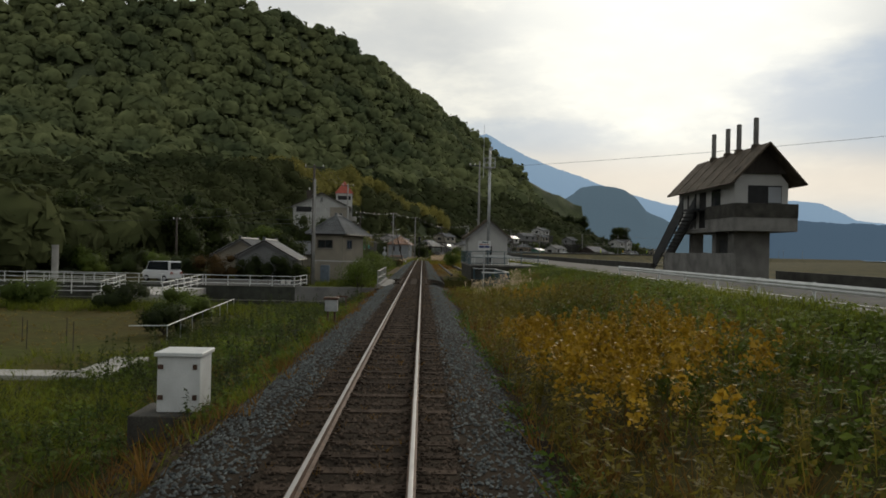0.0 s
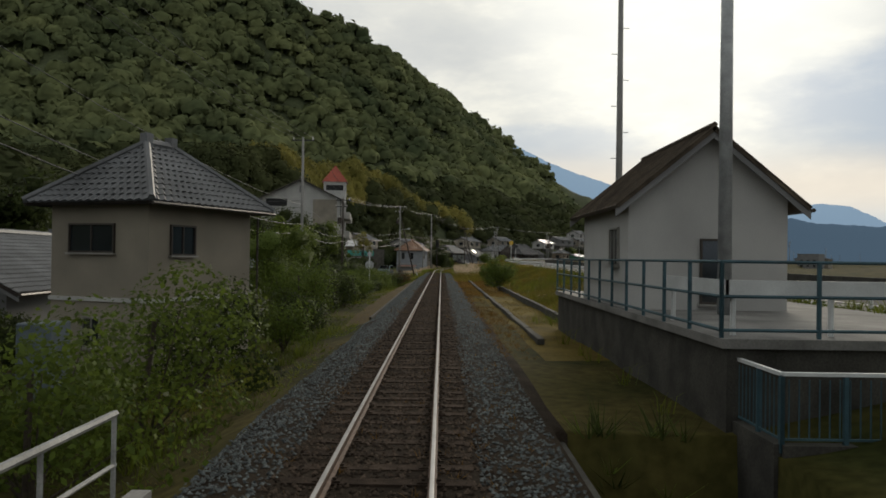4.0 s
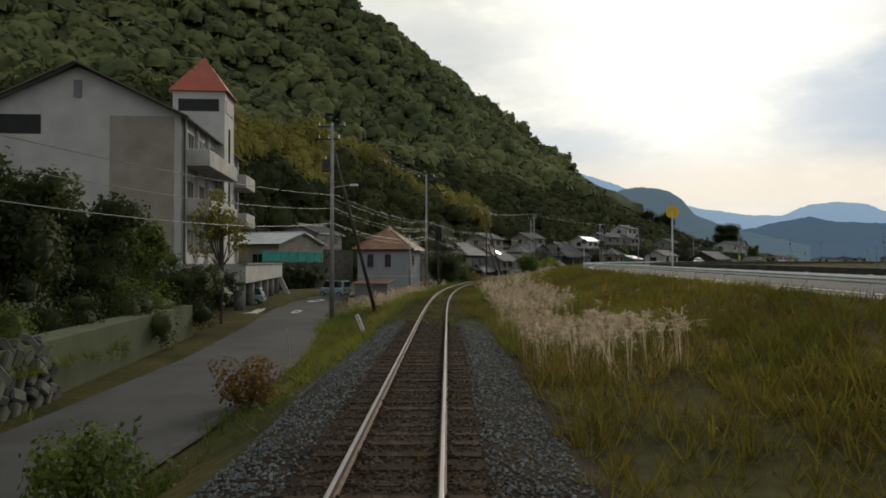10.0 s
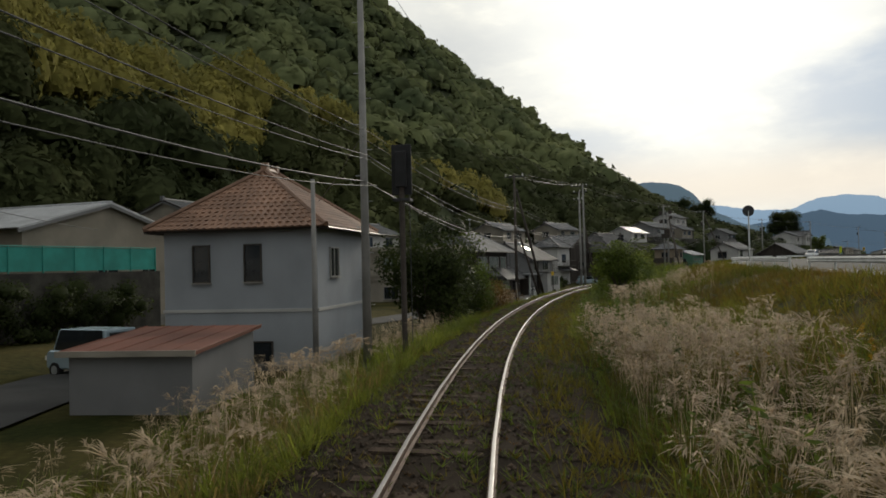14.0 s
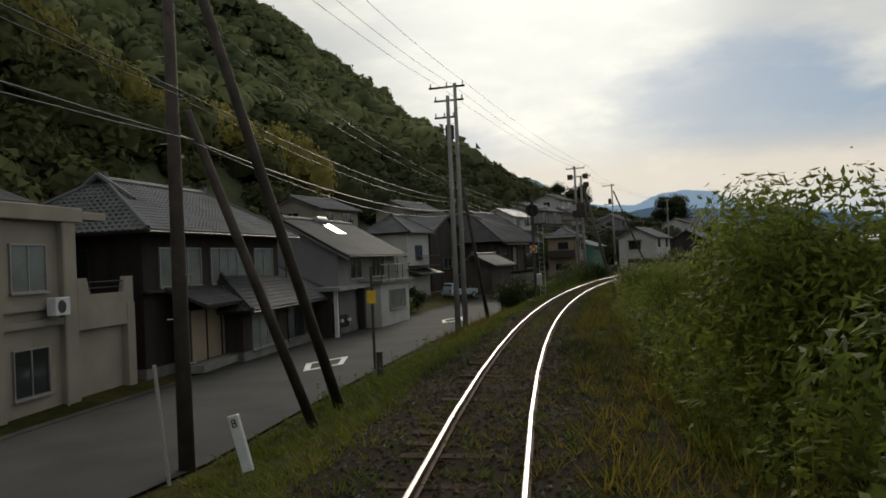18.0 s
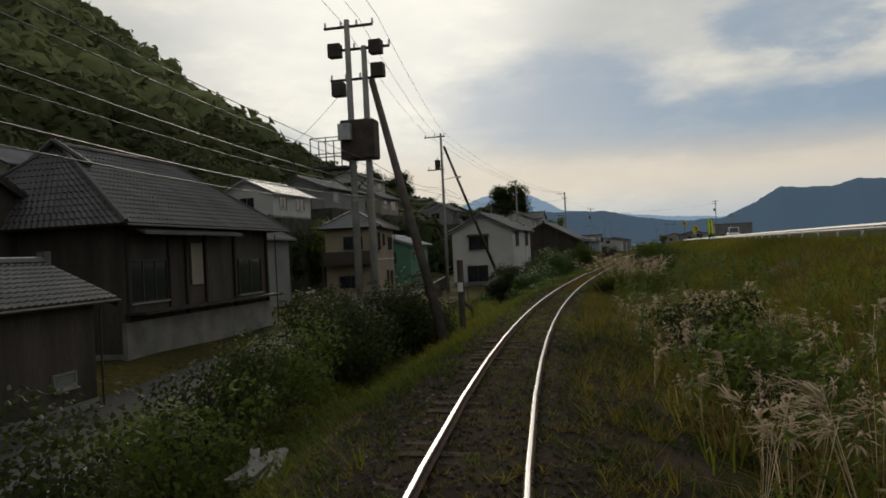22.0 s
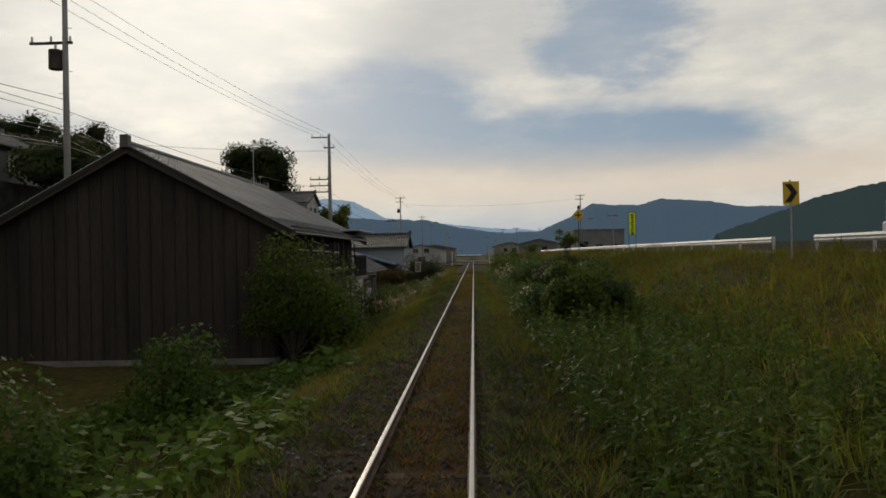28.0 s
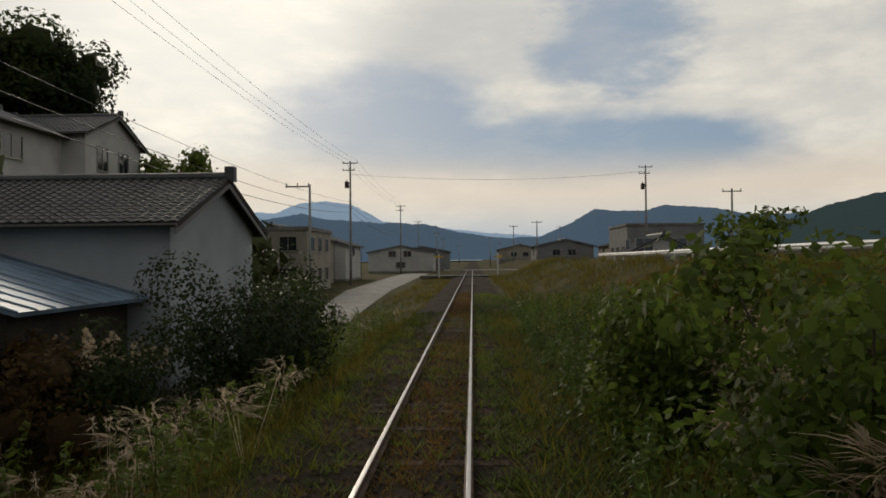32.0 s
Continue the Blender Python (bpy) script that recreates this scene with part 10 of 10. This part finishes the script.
    shrub(s, l, "heap of glossy dark green vines" if mt == "leaf_kudzu" else "dark garden shrub beside the line" if mt == "leaf_dark" else "leafy green shrub beside the line", h, r, mt, int((1100 if mt == "leaf_kudzu" else 760) * r * h ** 0.5), 0.12 if mt == "leaf_kudzu" else 0.085, 100 + k)
for k, (s, l, h, r) in enumerate(((150, -17, 7.5, 3.2), (158, -19, 9.0, 3.6), (166, -18, 8.5, 3.4), (174, -18, 8.0, 3.2), (182, -18.5, 7.5, 3.0), (190, -18.5, 6.5, 2.6), (196, -19, 6.0, 2.4), (146, -24, 9, 3.6), (140, -20, 7, 3), (112, -22, 6, 2.8), (106, -18, 5, 2.4))):
    tree(s, l, "dark leafy garden tree above the lane wall", h, r, 0.08, 5200, 0.2, "leaf_dark" if k % 3 else "leaf_mid", 0.16, 12, 300 + k)

for k, (s, l) in enumerate(shrub_later):
    shrub(s, l, "dark vines hanging over the retaining wall", 3.4, 1.6, "leaf_dark", 1900, 0.1, 840 + k, z=-1.4)
for k, (s, l, h, r) in enumerate(((388, -31.5, 7.5, 2.8), (394, -30.5, 6.5, 2.6), (400, -31.5, 8.0, 2.8), (406, -30.5, 7.5, 2.6), (412, -32.0, 8.5, 2.8), (418, -31.0, 9.0, 2.8), (424, -31.5, 9.5, 3.0), (431, -31.0, 9.0, 3.0), (438, -30.5, 8.5, 3.0), (382, -34, 7.5, 2.8), (445, -31, 8.5, 3.0), (368, -30, 6.5, 2.6), (375, -31, 7.0, 2.6), (455, -33, 9.5, 3.2))):
    tree(s, l, "dark bushy tree below the hillside houses", h, r, 0.08, 3000, 0.2, "leaf_dark" if k % 3 else "leaf_mid", 0.14, 10, 700 + k, z=-1.0)
for k, (s, l, h, r) in enumerate(((490.5, -9.6, 2.6, 1.9), (493.0, -8.2, 2.9, 2.0), (495.5, -10.0, 3.3, 2.2), (497.0, -7.4, 2.4, 1.6), (493.5, -12.0, 3.2, 2.0), (497.8, -12.6, 3.4, 2.0), (489.5, -13.5, 2.4, 1.6))):
    shrub(s, l, "heap of rust-brown autumn vines", h, r, "leaf_autumn", int(700 * r * h ** 0.5), 0.09, 400 + k)
for k, (s, l, h, r, mt) in enumerate(((389.0, 4.2, 1.9, 1.3, "leaf_dark"), (382.5, 5.0, 1.5, 1.2, "leaf_dark"), (397.5, 4.6, 2.1, 1.4, "leaf_mid"), (400.0, 6.2, 2.2, 1.5, "leaf_mid"), (402.5, 4.0, 1.9, 1.3, "leaf_mid"), (408.0, 3.8, 1.5, 1.1, "leaf_mid"), (299, 5.5, 2.2, 1.6, "leaf_bright"), (306, 4.6, 2.0, 1.4, "leaf_bright"), (322, 6.5, 2.0, 1.3, "leaf_dark"), (339, 3.8, 1.3, 1.2, "leaf_mid"), (346, 4.2, 1.4, 1.3, "leaf_dark"),
        (152, -12.5, 2.6, 1.8, "leaf_dark"), (157, -13.5, 3.2, 2.0, "leaf_mid"), (162, -13.0, 2.8, 1.9, "leaf_dark"), (167, -13.6, 3.2, 2.1, "leaf_dark"), (172, -13.4, 2.8, 1.9, "leaf_mid"), (177, -14.0, 3.0, 2.0, "leaf_dark"), (182, -13.2, 3.4, 2.0, "leaf_dark"), (186, -13.6, 3.6, 2.2, "leaf_mid"), (190, -14.0, 3.4, 2.1, "leaf_dark"), (194, -14.6, 3.4, 2.1, "leaf_dark"), (198, -15.2, 3.2, 2.0, "leaf_shade"), (202, -15.8, 3.0, 1.8, "leaf_shade"), (188, -17, 4.2, 2.4, "leaf_dark"), (196, -18, 4.2, 2.4, "leaf_mid"), (148, -12.0, 2.2, 1.6, "leaf_mid"), (200.5, -15.6, 2.0, 1.3, "leaf_shade"))):
    shrub(s, l, "deep green leafy bush" if mt == "leaf_shade" else "bushy green shrub with uneven outline", h, r, mt, int(760 * r * h ** 0.5), 0.085, 500 + k)


def pampas_clump(s, l, sc, tufts, heads, wide, mat, seed, head_size=1.0):
    """Arching leaves from one foot, with feathery heads at the tips."""
    g = np.random.default_rng(seed)
    cl = thing("pampas_clump", stand(s, l, float(ground_z(s, l)) - 0.03), "clump of pampas grass with pale plumes", "grass")
    for name, kind, n, m, grow in (("leaf_tuft", "tall", tufts, mat, sc), ("plume_head", "plume", heads, "plume", sc * head_size)):
        ps = np.stack([g.normal(size=n) * wide, g.normal(size=n) * wide, np.zeros(n)], -1)
        out = np.arctan2(ps[:, 1], ps[:, 0])
        tl = np.clip(np.hypot(ps[:, 0], ps[:, 1]) / max(wide, 0.05) * 0.26 + np.abs(g.normal(size=n)) * 0.1, 0, 0.62 if kind == "plume" else 0.8)
        v, f = scatter(*SHAPES[kind][seed % 3], ps, g.uniform(0, 6.283, n), grow * g.uniform(0.75, 1.1, n), tl, out + g.normal(size=n) * 0.3)
        ob = new(name, mesh_np(name, v, f, [M[m]]))
        ob.parent = cl


# one great clump, then smaller ones standing out singly
pampas_clump(369.6, 3.5, 1.85, 150, 13, 0.5, "grass_green", 800, 0.72)
pampas_clump(370.9, 4.4, 1.75, 110, 10, 0.45, "leaf_dark", 801, 0.74)
pampas_clump(369.0, 2.9, 1.4, 70, 5, 0.35, "leaf_dark", 803, 0.8)
for k in range(41):
    gg = np.random.default_rng(805 + k)
    s, l = (gg.uniform(386, 412), gg.uniform(3.0, 6.0)) if k < 8 else (gg.uniform(474, 502), gg.uniform(3.0, 6.5)) if k < 27 else (gg.uniform(308, 324), gg.uniform(3.6, 6.0))
    pampas_clump(s, l, gg.uniform(0.75, 1.15), 9, 5, 0.25, "grass_olive" if k % 2 else "grass_green", 805 + k)

for k, (s, l, h, r) in enumerate(((500, -23.5, 8.0, 3.0), (506, -26.5, 9.5, 3.6), (512, -23.0, 7.5, 2.8), (497, -29.5, 10.5, 3.8), (503, -33.0, 12.0, 4.2), (511, -31.0, 11.0, 3.8), (489, -31.0, 10.0, 3.8), (484, -27.0, 8.0, 3.2), (518, -36, 13.5, 4.4))):
    tree(s, l, "dark evergreen tree on the slope behind the houses", h, r, 0.12, 3800, 0.22, "leaf_shade" if k % 2 else "leaf_dark", 0.18, 12, 600 + k)

# ---- dry stone wall ----
def stone_wall():
    root = thing("stone_wall", stand(132, -9.6, -1.55), "mossy dry stone retaining wall along the lane", "wall", kind="structure")
    inv = root.matrix_basis.inverted()
    g = random.Random(5)
    forms = []
    for k in range(6):
        so = Solid()
        gg = random.Random(k)
        pts = [(x * (0.29 + gg.uniform(-0.05, 0.03)), y * (0.17 + gg.uniform(-0.03, 0.03)), z * (0.155 + gg.uniform(-0.035, 0.02))) for z in (-1, 1) for y in (-1, 1) for x in (-1, 1)]
        so.add(pts, [(0, 2, 3, 1), (4, 5, 7, 6), (0, 1, 5, 4), (2, 6, 7, 3), (0, 4, 6, 2), (1, 3, 7, 5)])
        forms.append(so.data("stone", M["drystone"], 0.05))
    n = 0
    for row in range(6):
        s = 133.0 + 0.3 * (row % 2)
        while s < 171 and n < 390:
            l = np.interp(s, [130, 148, 170, 190], [-9.3, -9.6, -10.3, -12.6]) - 0.06 * row
            ob = new("stone", forms[g.randrange(6)])
            ob.parent = root
            ob.matrix_basis = inv @ stand(s, l, -1.4 + row * 0.3 + g.uniform(-0.05, 0.05)) @ pose(0, g.uniform(-0.08, 0.08), 0, g.uniform(-14, 14), (38 if row % 2 else -38) + g.uniform(-22, 22), g.uniform(-10, 10)) @ Matrix.Scale(g.uniform(0.8, 1.18), 4)
            s += 0.6
            n += 1
    so = Solid()
    for a in np.arange(129, 189, 3.0):
        la, lb = np.interp((a, a + 3), [130, 148, 170, 190], [-9.45, -9.75, -10.45, -12.75])
        so.add([inv @ place(p, q, z) for z in (-1.9, 0.12) for p, q in ((a, la), (a + 3, lb), (a + 3, lb - 1.2), (a, la - 1.2))], [(0, 1, 5, 4), (4, 5, 6, 7), (3, 2, 1, 0), (2, 3, 7, 6), (0, 4, 7, 3), (1, 2, 6, 5)])
    part("earth_backing", so, M["forest_floor"], root)


stone_wall()


# ---- forest on the hill ----
def crown_form(seed, leaves, size):
    """One broad tree top: several overlapping lobes of leaf sprays round a small dark heart."""
    g = np.random.default_rng(seed)
    U, W, V = (12, 6, []) if leaves > 100 else (9, 4, [])
    ph, kf = g.uniform(0, 6.28, 3), (2, 3, 5)
    for j in range(W + 1):
        for i in range(U):
            a, e = 6.283 * i / U, -0.5 + 2.0 * j / W
            r = (0.72 if leaves > 100 else 0.84) * (1 + sum(w * math.sin(k * a + p + 1.7 * e) for w, k, p in zip((0.11, 0.09, 0.06), kf, ph)) * math.cos(e) + g.normal() * 0.035)
            V.append((math.cos(a) * math.cos(e) * r, math.sin(a) * math.cos(e) * r, math.sin(e) * r * 0.9))
    F = [t for j in range(W) for i in range(U) for t in ((j * U + i, j * U + (i + 1) % U, (j + 1) * U + (i + 1) % U), (j * U + i, (j + 1) * U + (i + 1) % U, (j + 1) * U + i))]
    out = [(np.array(V), np.array(F))]
    n = leaves
    d = g.normal(size=(n, 3))
    d[:, 2] = d[:, 2] * 0.9 + 0.25
    d /= np.linalg.norm(d, axis=1)[:, None]
    az = np.arctan2(d[:, 1], d[:, 0])
    el = np.arcsin(d[:, 2])
    rr = 0.84 * (1 + sum(w * np.sin(k * az + p + 1.7 * el) for w, k, p in zip((0.11, 0.09, 0.06), kf, ph)) * np.cos(el))
    c = d * (rr * g.uniform(0.9, 1.2, n))[:, None] * np.array([1, 1, 0.92])
    nm = d + g.normal(size=d.shape) * 0.3 + np.array([0, 0, 0.15])
    nm /= np.linalg.norm(nm, axis=1)[:, None]
    v, f = leaf_quads(c, nm, size * g.uniform(0.5, 1.4, n), g, 0.9)
    out.append((v, np.concatenate([f[: n // 2][:, [0, 1, 3]], f[n // 2:][:, [1, 2, 3]]])))
    return join_np(out)


def forest():
    g = np.random.default_rng(11)
    # the foot of the slope in strips along the line, the rest of the hill over the plan
    sn, dn = g.uniform(-30, 640, 10500), g.uniform(1, 95, 10500)
    pn = place_np(sn, np.interp(sn, *HILL_FOOT) - dn, 0 * sn)
    x, y = np.concatenate([pn[:, 0], g.uniform(-560, 300, 44000)]), np.concatenate([pn[:, 1], g.uniform(-40, 900, 44000)])
    n = len(x)
    first = np.arange(n) < 10500
    z, df = hill_z(x, y)
    dr, side, hh = ridge_info(x, y)
    s, l = line_coords(x, y)
    near = first
    vis = (df > 1.5) & (first | (df > 88)) & ((side <= 0) | (dr < 25)) & (z > -1)
    vis &= ~((s < -30) & (df > 260))
    prob = np.where(near, 1.0, 0.62)
    vis &= g.uniform(0, 1, n) < prob
    # clearings round the hillside houses
    for a, b, r in ((405, -36, 9), (424, -38, 11), (440, -37, 8), (376, -40, 9), (452, -44, 8), (470, -34, 8), (350, -38, 7), (527, -28, 13), (534, -26, 12), (250, -31, 10), (222, -30, 16), (210, -30, 14), (232, -30, 14)):
        vis &= ~((np.abs(s - a) < r) & (np.abs(l - b) < r * 0.85))
    vis &= ~((s > 340) & (s < 560) & (df < 26) & (g.uniform(0, 1, n) < np.where(s > 465, 0.2, 0.6)))
    bam = np.zeros(n, bool)
    edge = 5 * wave(x / 7, y / 7, 1)
    bam |= (s > 272 + edge) & (s < 374 + edge) & (df > 24 + edge) & (df < np.interp(s, [260, 300, 340, 374], [52, 56, 46, 34]) + edge)
    front = (s > 180) & (s < 480) & (df < 60)
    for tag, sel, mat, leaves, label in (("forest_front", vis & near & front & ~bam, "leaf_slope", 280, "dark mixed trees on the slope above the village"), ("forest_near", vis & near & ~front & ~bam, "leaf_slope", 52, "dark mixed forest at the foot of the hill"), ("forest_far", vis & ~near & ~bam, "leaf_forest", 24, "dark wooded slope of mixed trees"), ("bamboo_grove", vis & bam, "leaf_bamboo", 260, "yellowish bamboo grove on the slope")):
        i = np.nonzero(sel)[0]
        if len(i) == 0:
            continue
        chunks, normals = [], []
        which = g.integers(0, 4, len(i))
        for k in range(4):
            q = i[which == k]
            r = 1.7 + 3.2 * g.uniform(0, 1, len(q)) ** 1.8 if tag in ("forest_near", "forest_front") else (g.uniform(1.6, 2.8, len(q)) if tag == "bamboo_grove" else 2.9 + 4.0 * g.uniform(0, 1, len(q)) ** 2)
            lift = r * (0.75 if tag != "bamboo_grove" else 1.3)
            bv, bf = crown_form(70 + k, leaves, 0.14 if leaves > 115 else 0.28 if leaves > 35 else 0.38)
            mid = np.stack([x[q], y[q], z[q] + lift], -1)
            chunks.append(scatter(bv, bf, mid, g.uniform(0, 6.28, len(q)), r, zscale=r * g.uniform(0.8, 1.25, len(q)) * (1.5 if tag == "bamboo_grove" else 1)))
            nm = chunks[-1][0] - np.repeat(mid - np.array([0, 0, 0.4]), len(bv), axis=0)
            nm = nm / (np.linalg.norm(nm, axis=1)[:, None] + 1e-6) * 0.6 + np.array([0.12, -0.08, 0.62]) + g.normal(size=nm.shape) * 0.15
            normals.append(nm / np.linalg.norm(nm, axis=1)[:, None])
        v, f = join_np(chunks)
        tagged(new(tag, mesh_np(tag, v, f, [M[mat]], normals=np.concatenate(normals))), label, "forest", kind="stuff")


forest()
